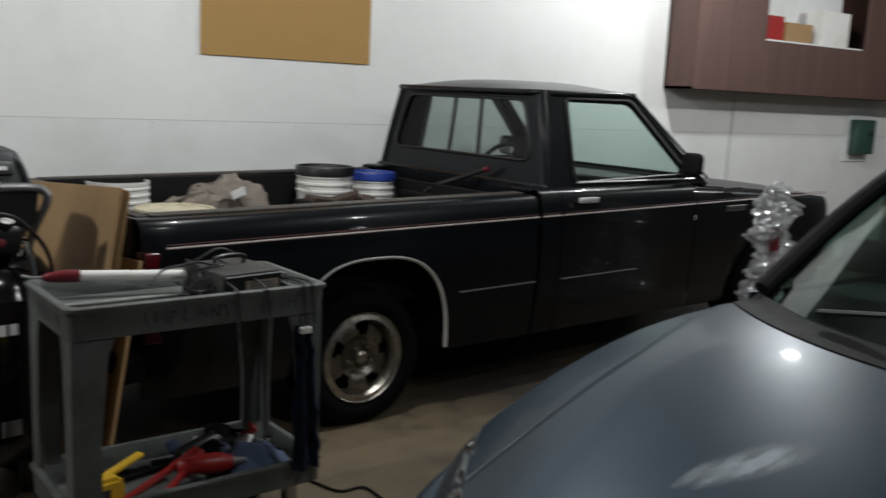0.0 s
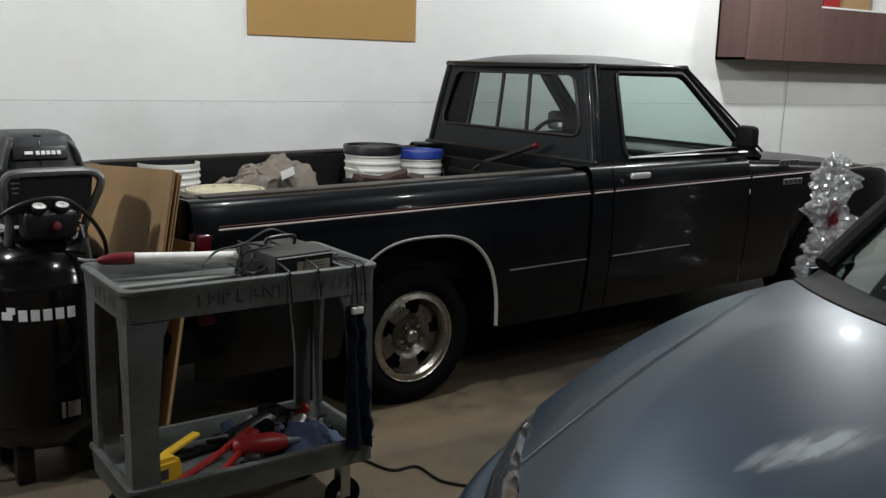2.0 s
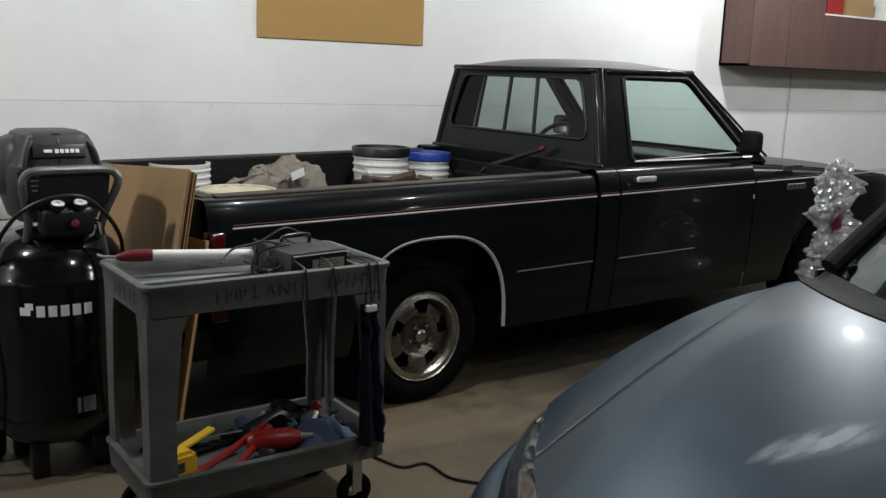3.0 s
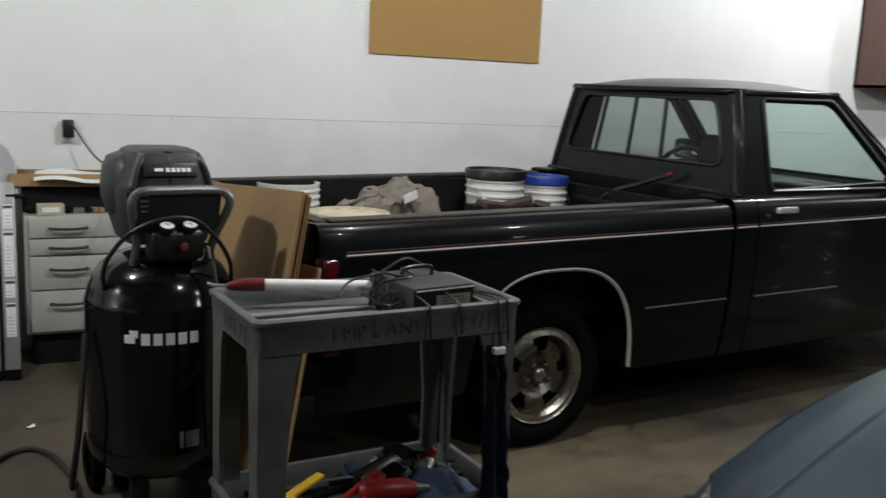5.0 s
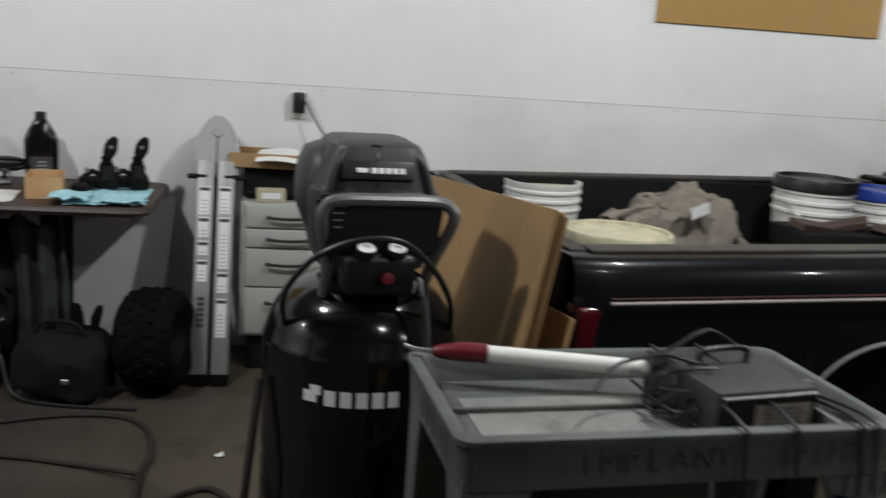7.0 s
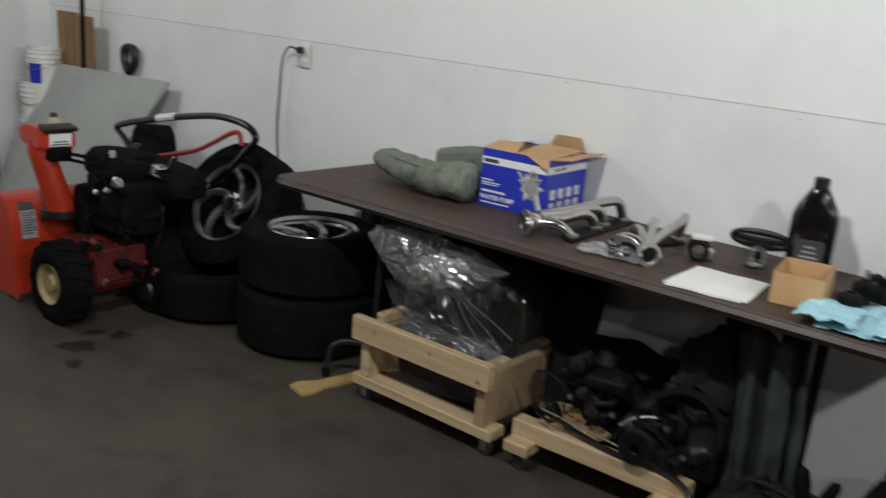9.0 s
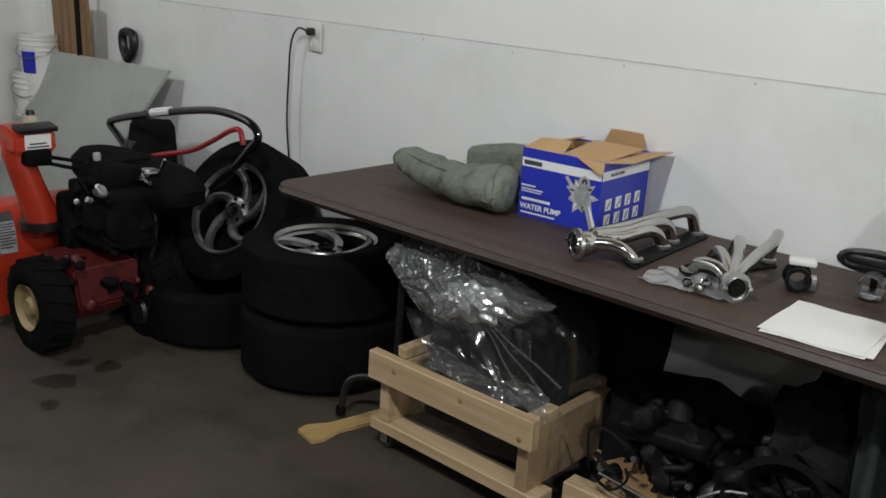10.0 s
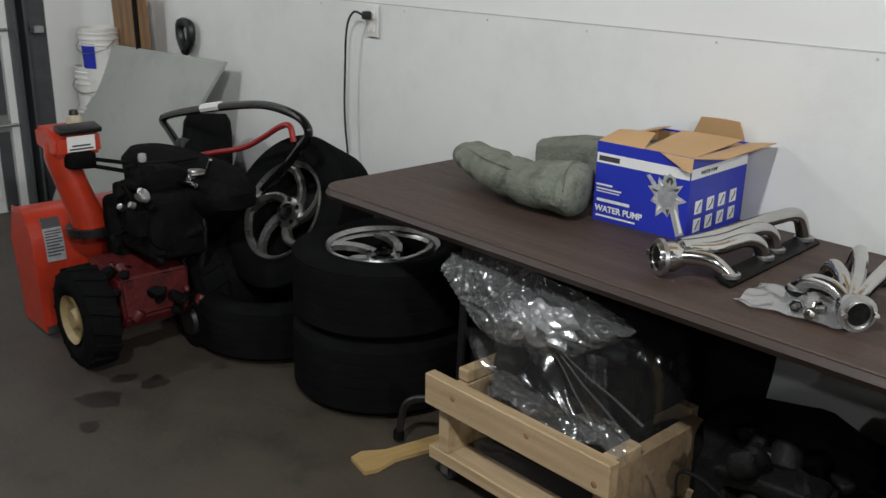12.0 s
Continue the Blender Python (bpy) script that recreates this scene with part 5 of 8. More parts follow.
    for sgn in (-1, 1):
        part("wheel", moved(tyre_mesh(0.1, 0.05, 0.05, 3), pose(sgn * 0.2, 0.14, 0.1, 0, 90, 0)), RUBBER, t)


compressor()
hose = thing("air_hose", pose(0, 0, 0.011), "dusty dark rubber air hose lying in loops on the floor", "hose")
part("hose", tube(spline([(0.19, 3.95, 0.6), (0.16, 3.9, 0.3), (0.14, 3.98, 0.08), (0.16, 4.2, 0.0), (0.1, 4.45, 0.0), (0.02, 4.55, 0.0), (-0.08, 4.48, 0.0), (-0.13, 4.3, 0.0), (-0.12, 4.05, 0.0), (-0.05, 3.8, 0.0), (0.02, 3.6, 0.0)], 8), 0.0105, 8), DUSTY_RUBBER, hose)
part("hose", tube(spline([(-0.14, 3.9, 0.012), (-0.17, 4.25, 0.012), (-0.2, 4.6, 0.014), (-0.19, 4.82, 0.0), (-0.24, 5.02, 0.0), (-0.36, 5.13, 0.0), (-0.6, 5.13, 0.0), (-0.95, 5.0, 0.0)], 8), 0.0105, 8), hose.children[0].data.materials[0], hose)
part("hose", tube(spline([(-0.2, 4.61, 0.022), (-0.43, 4.73, 0.0), (-0.75, 4.8, 0.0), (-1.2, 4.7, 0.0)], 8), 0.009, 8), hose.children[0].data.materials[0], hose)
fc = thing("floor_cable", pose(0, 0, 0.006), "thin black cable lying on the floor by the cart", "cable")
part("cable", tube(spline([(1.3, 3.75, 0.0), (1.43, 3.56, 0.0), (1.5, 3.38, 0.0), (1.6, 3.36, 0.0), (1.62, 3.21, 0.0), (1.72, 3.1, 0.0)], 7), 0.005, 6), BLACK_PLASTIC, fc)
s = thing("paper_scrap", pose(0.02, 4.79, 0.001), "small crumpled scrap of white paper on the floor", "scrap")
part("scrap", rumple(sheet(4, 4, lambda u, v: Vector((0.03 * u, 0.025 * v, 0.008)), 0.001), 0.008, 60, 2), PAPER, s, smooth=0)


# ---- utility cart ----
def utility_cart():
    t = thing("utility_cart", pose(0.895, 3.305, 0, 0, 0, 4.2), "dirty grey plastic two-shelf utility cart on casters", "cart")
    L, D = 0.80, 0.43

    def tray(z, depth, wall, name, lip):
        # a shelf with raised rim, floor and skirt
        def rect(l, d, zz, r=0.03, n=5):
            out = []
            for cx, cy, a0 in ((l / 2 - r, d / 2 - r, 0), (-l / 2 + r, d / 2 - r, 90), (-l / 2 + r, -d / 2 + r, 180), (l / 2 - r, -d / 2 + r, 270)):
                out += [Vector((cx + r * math.cos(radians(a0 + 90 * k / n)), cy + r * math.sin(radians(a0 + 90 * k / n)), zz)) for k in range(n + 1)]
            return out
        rows = [rect(L - 0.04, D - 0.04, z - depth), rect(L - 0.02, D - 0.02, z - depth), rect(L - 0.012, D - 0.012, z - 0.02), rect(L, D, z - 0.012), rect(L, D, z - 0.003), rect(L - 0.008, D - 0.008, z), rect(L - 2 * lip, D - 2 * lip, z), rect(L - 2 * lip - 0.01, D - 2 * lip - 0.01, z - 0.006), rect(L - 2 * lip - 0.03, D - 2 * lip - 0.03, z - wall), rect(L - 0.3, D - 0.3, z - wall)]
        bm = loft(rows, closed=True)
        bm.verts.ensure_lookup_table()
        n = len(rows[0])
        bm.faces.new(bm.verts[-n:])
        return part(name, bm, CART, t, smooth=40)
    top = tray(0.845, 0.092, 0.055, "top_shelf", 0.02)
    low = tray(0.275, 0.085, 0.06, "bottom_shelf", 0.02)
    part("end_bar", block(0.022, D - 0.05, 0.05, 0.006, 2, m=pose(L / 2 - 0.105, 0, 0.793)), CART, top)
    part("slot_floor", block(0.07, D - 0.07, 0.004, 0, m=pose(L / 2 - 0.06, 0, 0.7925)), BLACK_DULL, top, smooth=0)
    part("slot_rib", block(0.075, 0.02, 0.048, 0.005, 2, m=pose(L / 2 - 0.06, 0.02, 0.793)), CART, top)
    for sx in (-1, 1):
        for sy in (-1, 1):
            w0, w1 = 0.1, 0.08
            rows = [[Vector((sx * (L / 2 - 0.015) - sx * a, sy * (D / 2 - 0.015) - sy * b, z)) for a, b in ((0, 0), (w, 0), (w, 0.012), (0.014, 0.012), (0.014, w * 0.8), (0, w * 0.8))] for z, w in ((0.19, w1), (0.45, w1 * 0.98), (0.7, w0), (0.77, w0 * 1.25))]
            leg = part("leg", loft(rows, closed=True, caps=True), CART, t)
            c = part("caster", moved(tyre_mesh(0.06, 0.03, 0.03, 2), pose(sx * (L / 2 - 0.09), sy * (D / 2 - 0.07), 0.062, 90)), RUBBER, t)
            part("fork", block(0.05, 0.05, 0.012, 0.003, 1, m=pose(sx * (L / 2 - 0.09), sy * (D / 2 - 0.07), 0.178), bm=block(0.035, 0.004, 0.12, 0.001, 1, m=pose(sx * (L / 2 - 0.09), sy * (D / 2 - 0.07) - 0.021, 0.06), bm=block(0.035, 0.004, 0.12, 0.001, 1, m=pose(sx * (L / 2 - 0.09), sy * (D / 2 - 0.07) + 0.021, 0.06)))), STEEL, c)
    # faded marker writing on the skirts, only its first word legible
    y = -D / 2 + 0.0036
    rng = random.Random(4)
    ink = material("faded_marker", (0.045, 0.05, 0.05), 0.7, scale=40, vary=0.5)
    for k, ch_ in enumerate("IMPLANT"):
        lettering(ch_, 0.054, ink, top, pose(-0.2 + 0.041 * k + 0.012 * (k == 0), y - 0.0002, 0.781 + rng.uniform(-0.003, 0.003), 90, rng.uniform(-6, 6), 0), name="marker_letter", bold=-0.0007)
    for x in (0.17, 0.2, 0.235, 0.26, 0.29, 0.32):
        h = 0.036 + 0.006 * rng.random()
        part("marker_stroke", block(0.0035, 0.0012, h, m=pose(x, y, 0.782, 0, rng.uniform(-16, 16), 0)), ink, top, smooth=0)
        if rng.random() < 0.6:
            part("marker_stroke", block(0.02, 0.0012, 0.003, m=pose(x + 0.01, y, 0.782 + rng.choice((0, h * 0.5, h - 0.004)), 0, rng.uniform(-14, 14), 0)), ink, top, smooth=0)
    for k in range(5):
        part("marker_stroke", block(0.0012, 0.004, 0.04, m=pose(-L / 2 + 0.0036, -0.13 + k * 0.045, 0.776, rng.uniform(-12, 12), 0, 0)), ink, top, smooth=0)
    part("shelf_floor", block(L - 0.28, D - 0.16, 0.002, 0, m=pose(-0.06, -0.045, 0.7895)), CART_DUST, top, smooth=0)
    part("shelf_lip", block(L - 0.1, 0.006, 0.012, 0.002, 1, m=pose(-0.02, 0.02, 0.79)), CART, top)
    return t


cart = utility_cart()
CART_M = pose(0.895, 3.305, 0, 0, 0, 4.2)
TOPZ, LOWZ = 0.792, 0.217


def on_cart(name, x, y, z, rz, label, category):
    return thing(name, CART_M @ pose(x, y, z, 0, 0, rz), label, category)


lt = on_cart("work_light", -0.125, 0.12, 0.858, -13, "white tube work light with a red grip on the cart", "work light")
part("tube_body", tube([(-0.13, 0, 0), (0.2, 0.005, -0.012)], 0.0165, 14), WHITE_PLASTIC, lt)
part("grip", tube([(-0.235, 0, -0.002), (-0.22, 0, -0.002), (-0.18, 0, 0), (-0.13, 0, 0)], [0.008, 0.014, 0.019, 0.019], 14), MAROON, lt, "dark red rubber grip")
part("hook", tube([(-0.235, 0, -0.002), (-0.27, 0, 0.0), (-0.29, 0, 0.006)], 0.005, 8), STEEL, lt)
part("end_clamp", tube([(0.2, 0.005, -0.012), (0.22, 0.006, -0.013)], 0.014, 10), BLACK_PLASTIC, lt)
ch = on_cart("battery_charger", 0.165, -0.02, TOPZ, 6, "old grey metal battery charger with a printed plate", "battery charger")
part("case", block(0.21, 0.24, 0.095, 0.008, 2), material("dusty_black_metal", (0.022, 0.021, 0.02), 0.6, scale=9, vary=0.4, dirt=(0.06, 0.055, 0.05), dirt_amount=0.6, dirt_scale=12), ch)
part("face_plate", block(0.2, 0.004, 0.078, 0.004, 1, m=pose(0, -0.121, 0.009)), BLACK_DULL, ch)
part("face_rim", tube([(-0.098, -0.124, 0.012), (0.098, -0.124, 0.012), (0.098, -0.124, 0.085), (-0.098, -0.124, 0.085)], 0.003, 6, closed=True), STEEL, ch)
part("print_plate", block(0.12, 0.002, 0.045, 0.001, 1, m=pose(0.03, -0.124, 0.024)), SACK, ch)
for k in range(4):
    part("print_line", block(0.08 - 0.012 * (k % 2), 0.001, 0.003, m=pose(0.03, -0.1255, 0.032 + k * 0.009)), DARK_PRINT, ch, smooth=0)
part("carry_handle", tube(spline([(-0.05, 0.02, 0.093), (-0.045, 0.02, 0.12), (0.045, 0.02, 0.122), (0.05, 0.02, 0.093)], 5), 0.006, 8), BLACK_PLASTIC, ch)
cb = on_cart("jumper_cable", 0.05, -0.02, TOPZ + 0.004, 0, "tangle of black charger cable hanging over the cart edge", "cable")
rng = random.Random(7)
for k in range(4):
    pts = [(0.02 + rng.uniform(-0.06, 0.08), rng.uniform(-0.1, 0.12), 0.004 + rng.uniform(0.0, 0.1)) for _ in range(7)]
    part("cable_loop", tube(spline(pts, 7), 0.0034, 6), BLACK_PLASTIC, cb)
for x, z1 in ((0.035, -0.1), (0.13, -0.03), (0.255, -0.07), (0.285, -0.07)):
    part("cable_drop", tube(spline([(x - 0.03, 0.1, 0.1 if x < 0.2 else 0.02), (x - 0.01, -0.05, 0.08 if x < 0.2 else 0.05), (x, -0.185, 0.06), (x + 0.004, -0.2, 0.03), (x + 0.01, -0.205, z1)], 7), 0.0034, 6), BLACK_PLASTIC, cb)
part("loop_over", tube(spline([(-0.16, -0.03, 0.06), (-0.1, 0.02, 0.09), (0.0, 0.05, 0.1), (0.09, 0.08, 0.13), (0.15, 0.12, 0.12), (0.2, 0.1, 0.09)], 8), 0.0036, 6), BLACK_PLASTIC, cb)
kx = on_cart("chain", -0.12, -0.13, TOPZ + 0.003, 0, "small steel chain lying on the cart shelf", "chain")
for k in range(9):
    a = k * 0.7
    part("link", tube([(k * 0.012 + 0.008 * math.cos(q), 0.012 * math.sin(a) + 0.005 * math.sin(q), 0.003) for q in [j * math.pi / 4 for j in range(8)]], 0.0016, 5, closed=True), STEEL, kx)
# lower shelf
yt = on_cart("tool_case", -0.29, -0.09, LOWZ, 15, "yellow plastic tool case on the lower shelf", "tool case")
part("shell", prism([(-0.075, 0), (0.07, 0), (0.085, 0.03), (0.07, 0.085), (-0.05, 0.09), (-0.08, 0.06)], 0.07, m=pose(0, -0.035, 0), bevel=0.012), YELLOW, yt)
part("label", block(0.05, 0.002, 0.03, 0, m=pose(0, -0.0365, 0.03)), DARK_PRINT, yt, smooth=0)
part("strap", block(0.14, 0.03, 0.012, 0.004, 2, m=pose(0.13, 0.05, 0.075, 0, -8, 12)), YELLOW, yt)
rc = on_cart("bolt_cutter", -0.03, -0.07, LOWZ, 0, "red handled bolt cutter lying on the lower shelf", "bolt cutter")
part("handle_arm", tube([(-0.22, -0.08, 0.02), (-0.05, 0.0, 0.05), (0.08, 0.06, 0.08)], [0.011, 0.011, 0.013], 8), RED, rc, "red handle")
part("handle_arm", tube([(-0.1, -0.1, 0.015), (0.0, -0.03, 0.05), (0.1, 0.05, 0.085)], [0.012, 0.011, 0.013], 8), RED, rc, "red handle")
part("jaw", prism([(0, 0), (0.06, 0.02), (0.03, 0.05), (-0.02, 0.03)], 0.02, m=pose(0.1, 0.03, 0.065), bevel=0.004), GREASY, rc)
rd = on_cart("drill", 0.04, -0.09, LOWZ, -15, "red and black cordless drill on the lower shelf", "drill")
part("motor_body", tube([(-0.08, 0, 0.06), (-0.06, 0, 0.06), (0.05, 0, 0.06), (0.09, 0, 0.06)], [0.02, 0.034, 0.034, 0.02], 12), RED, rd)
part("pistol_grip", block(0.04, 0.035, 0.09, 0.01, 2, m=pose(-0.03, -0.03, 0.03, 70)), BLACK_PLASTIC, rd)
part("chuck", tube([(0.09, 0, 0.06), (0.13, 0, 0.06)], [0.016, 0.01], 10), STEEL, rd)
cl = on_cart("shop_rag", 0.22, -0.08, LOWZ, 10, "crumpled blue-grey shop rag on the lower shelf", "rag")
part("cloth", rumple(sheet(16, 14, lambda u, v: Vector((-0.11 + 0.22 * u, -0.08 + 0.16 * v, 0.02 + 0.07 * math.sin(u * 3.1) * math.sin(v * 3.1))), 0.004), 0.03, 16, 5), DENIM, cl, smooth=50)
for k, (x, y, l, rz, mt) in enumerate(((-0.1, 0.06, 0.3, 12, GREASY), (0.12, 0.1, 0.34, -8, GREASY), (0.3, 0.02, 0.16, 60, STEEL), (-0.2, 0.12, 0.22, -20, GREASY))):
    w = on_cart("wrench", x, y, LOWZ + 0.004, rz, "greasy steel wrench lying on the lower shelf", "wrench")
    part("shank", block(l, 0.022, 0.01, 0.003, 2), mt, w)
    part("jaw", prism([(0, -0.02), (0.03, -0.022), (0.034, -0.006), (0.016, 0), (0.034, 0.006), (0.03, 0.022), (0, 0.02)], 0.012, m=pose(l / 2 - 0.006, 0, 0.012, -90)), mt, w)
ph = on_cart("parts_heap", 0.2, 0.03, LOWZ, 0, "heap of small greasy tools and fittings on the lower shelf", "tools")
clutter(ph, 26, (-0.2, -0.1, 0.02), (0.14, 0.1, 0.06), (0.02, 0.045), (GREASY, STEEL, BLACK_PLASTIC, DENIM, GREASY, IRON, RED), 33, "fitting")
gb = on_cart("grinder", 0.1, 0.07, LOWZ, 30, "dark angle grinder on the lower shelf", "grinder")
part("motor_body", tube([(-0.12, 0, 0.05), (-0.1, 0, 0.05), (0.06, 0, 0.05), (0.1, 0, 0.05)], [0.02, 0.033, 0.033, 0.024], 12), BLACK_PLASTIC, gb)
part("disc", lathe([(0, 0.004), (0.06, 0.003), (0.06, 0)], 24, pose(0.11, 0, 0.06, 20)), GREASY, gb)
part("gear_head", block(0.06, 0.05, 0.07, 0.012, 2, m=pose(0.1, 0, 0.02)), GREASY, gb)
hr = thing("hanging_rag", CART_M @ pose(0.325, -0.205, 0.7), "blue-grey rag and tubing hanging on the cart leg", "rag")
part("rag_cloth", rumple(sheet(10, 22, lambda u, v: Vector((-0.05 + 0.11 * u * (0.6 + 0.4 * v), -0.028 + 0.014 * math.sin(u * 14), 0.02 - 0.47 * v)), 0.003), 0.012, 20, 8), NAVY, hr, smooth=50)
part("clip", block(0.04, 0.02, 0.022, 0.005, 2, m=pose(-0.02, -0.035, 0.0)), WHITE_PLASTIC, hr)


# ---- red wrapped car part between the vehicles ----
rp = thing("wrapped_bumper", pose(4.2, 3.62, 0, 0, 0, 30), "red car bumper cover wrapped in clear plastic, standing up", "car part")
part("cover", sheet(14, 20, lambda u, v: Vector((-0.07 + 0.14 * u, -0.03 + 0.05 * math.sin(u * 3.1) + 0.02 * math.sin(v * 6), 0.02 + 0.8 * v)), 0.012), MAROON, rp, smooth=60)


def wrap(u, v):
    a = u * 2 * math.pi
    k = (1 - 0.55 * v ** 3) * (1 + 0.12 * math.sin(v * 9))
    p = Vector((0.125 * k * math.cos(a), 0.1 * k * math.sin(a), 0.02 + 1.02 * v + 0.03 * math.cos(a) * v))
    return p + Vector((p.x, p.y, 0)) * (1.2 * noise.noise(p * 9) + 1.1 * abs(noise.noise(p * 22)))


part("plastic_wrap", sheet(70, 80, wrap), FILM_MILKY, rp, "crumpled clear plastic wrap", smooth=20)

# ---- maroon gas cylinder ----
gc = thing("gas_cylinder", pose(-0.845, 3.3, 0), "maroon steel gas cylinder with a black valve cap", "gas cylinder")
part("shell", lathe([(0, 0), (0.1, 0), (0.118, 0.02), (0.12, 0.05), (0.12, 0.93), (0.11, 0.98), (0.075, 1.02), (0.04, 1.03)], 36), MAROON, gc)
part("valve_cap", lathe([(0.042, 1.02), (0.045, 1.03), (0.045, 1.1), (0.03, 1.13), (0, 1.135)], 24), BLACK_PLASTIC, gc)
part("data_label", sheet(8, 2, lambda u, v: Vector((0.1205 * math.cos(0.2 + u), -0.1205 * math.sin(0.2 + u), 0.55 + 0.12 * v)), 0.0006), PAPER, gc)


# ---- things on the table ----
def felt_roll():
    t = thing("felt_bolster", pose(-2.04, 5.7, BZ), "bent roll of worn olive-grey felt lying on the table", "felt roll")
    def arm(pts, rs, flat):
        return rumple(tube(spline(pts, 6), [rs[0] + (rs[1] - rs[0]) * k / (6 * (len(pts) - 1)) for k in range(6 * (len(pts) - 1) + 1)], 18, flat=flat), 0.008, 14, 2)
    bm = arm([(-0.365, 0.01, 0.077), (-0.3, 0.0, 0.074), (-0.18, -0.04, 0.066), (-0.06, -0.06, 0.068), (0.02, -0.055, 0.073), (0.085, -0.04, 0.075)], (0.054, 0.095), 0.76)
    part("front_roll", rumple(bm, 0.012, 22, 5), CLOTH, t, smooth=50)
    bm = block(0.46, 0.12, 0.165, 0.035, 3, m=pose(0.035, 0.185, 0.004, 0, -6, 5))
    bmesh.ops.subdivide_edges(bm, edges=bm.edges[:], cuts=3, use_grid_fill=True)
    part("back_roll", rumple(rumple(bm, 0.012, 9, 3), 0.006, 30, 8), CLOTH, t, smooth=50)
    part("rolled_end", tube([(-0.412, 0.02, 0.078), (-0.406, 0.019, 0.078), (-0.388, 0.015, 0.078), (-0.36, 0.01, 0.077)], [0.012, 0.034, 0.046, 0.054], 16, flat=0.8), CLOTH, t, smooth=60)
    part("cut_end", tube([(0.08, -0.043, 0.075), (0.098, -0.04, 0.075), (0.112, -0.036, 0.074), (0.118, -0.034, 0.073)], [0.095, 0.09, 0.074, 0.03], 18, flat=0.76), CLOTH, t, smooth=60)
    part("seam_cord", tube(spline([(-0.34, -0.03, 0.112), (-0.2, -0.08, 0.108), (-0.08, -0.11, 0.108), (0.05, -0.1, 0.112)], 6), 0.003, 6), CLOTH, t)


felt_roll()


def pump_box():
    L, D, Hb, w = 0.272, 0.285, 0.208, 0.003
    t = thing("water_pump_box", pose(-1.917, 5.689, BZ, 0, 0, 3), "open blue and white water pump carton with brown flaps", "box")
    for nm, bm in (("front_wall", block(L, w, Hb, m=pose(L / 2, w / 2, 0))), ("back_wall", block(L, w, Hb, m=pose(L / 2, D - w / 2, 0))), ("side_wall", block(w, D - 2 * w, Hb, m=pose(w / 2, D / 2, 0))), ("side_wall", block(w, D - 2 * w, Hb, m=pose(L - w / 2, D / 2, 0)))):
        part(nm, bm, LABEL_BLUE, t, smooth=0)
    part("box_floor", block(L - 0.01, D - 0.01, 0.004, m=pose(L / 2, D / 2, 0.001)), CARD_IN, t, smooth=0)
    part("inner_lining", block(L - 0.012, 0.002, Hb - 0.01, m=pose(L / 2, D - 0.006, 0.005), bm=block(L - 0.012, 0.002, Hb - 0.01, m=pose(L / 2, 0.006, 0.005), bm=block(0.002, D - 0.012, Hb - 0.01, m=pose(0.006, D / 2, 0.005), bm=block(0.002, D - 0.012, Hb - 0.01, m=pose(L - 0.006, D / 2, 0.005))))), CARD_IN, t, smooth=0)

    def flap(name, a, b, c, d):
        a, b, c, d = (Vector(p) for p in (a, b, c, d))
        part(name, sheet(5, 5, lambda u, v: a.lerp(b, u).lerp(d.lerp(c, u), v) + Vector((0, 0, 0.004 * math.sin(v * 2.6) * math.sin(u * 3))), 0.003), CARD_IN, t, "brown inner side of a carton flap", smooth=0)
    flap("flap", (0.0, 0.0, Hb), (L * 0.5, 0.0, Hb), (L * 0.44, 0.075, Hb + 0.028), (0.012, 0.075, Hb + 0.022))
    flap("flap", (L * 0.5, 0.002, Hb + 0.002), (L, 0.002, Hb), (L - 0.005, 0.25, Hb + 0.01), (L * 0.42, 0.22, Hb + 0.016))
    flap("corner_flap", (L * 0.68, -0.004, Hb + 0.001), (L + 0.004, -0.004, Hb), (L + 0.012, -0.02, Hb - 0.032), (L * 0.98, -0.02, Hb - 0.03))
    flap("flap", (L, 0.005, Hb), (L, D - 0.005, Hb), (L + 0.075, D - 0.01, Hb + 0.012), (L + 0.07, 0.04, Hb + 0.006))
    flap("flap", (L * 0.4, D, Hb), (L * 0.95, D, Hb), (L * 0.9, D - 0.01, Hb + 0.05), (L * 0.5, D - 0.012, Hb + 0.05))
    flap("flap", (0.0, 0.01, Hb), (0.0, D - 0.01, Hb), (0.05, D - 0.02, Hb + 0.012), (0.05, 0.03, Hb + 0.012))
    # printed band, words and signs
    part("print_band", block(L - 0.004, 0.0008, 0.026, m=pose(L / 2, -0.0006, Hb - 0.055)), WHITE_PRINT, t, smooth=0)
    part("print_band", block(0.0008, D - 0.004, 0.026, m=pose(L + 0.0006, D / 2, Hb - 0.055)), WHITE_PRINT, t, smooth=0)
    part("maker_mark", block(0.062, 0.0006, 0.013, m=pose(0.04, -0.0014, Hb - 0.049)), DARK_PRINT, t, smooth=0)
    lettering("WATER PUMP", 0.023, WHITE_PRINT, t, pose(0.006, -0.0012, 0.026, 90), bold=0.0006)
    for k, (x, l, z, h) in enumerate(((0.03, 0.05, 0.094, 0.005), (0.045, 0.076, 0.084, 0.004), (0.042, 0.07, 0.077, 0.003), (0.06, 0.1, 0.052, 0.008), (0.07, 0.12, 0.012, 0.005))):
        part("print_line", block(l, 0.0006, h, m=pose(x, -0.0012, z)), WHITE_PRINT, t, smooth=0)
    lettering("WATER PUMP", 0.013, DARK_PRINT, t, pose(L + 0.0014, 0.045, Hb - 0.047, 90, 0, 90))
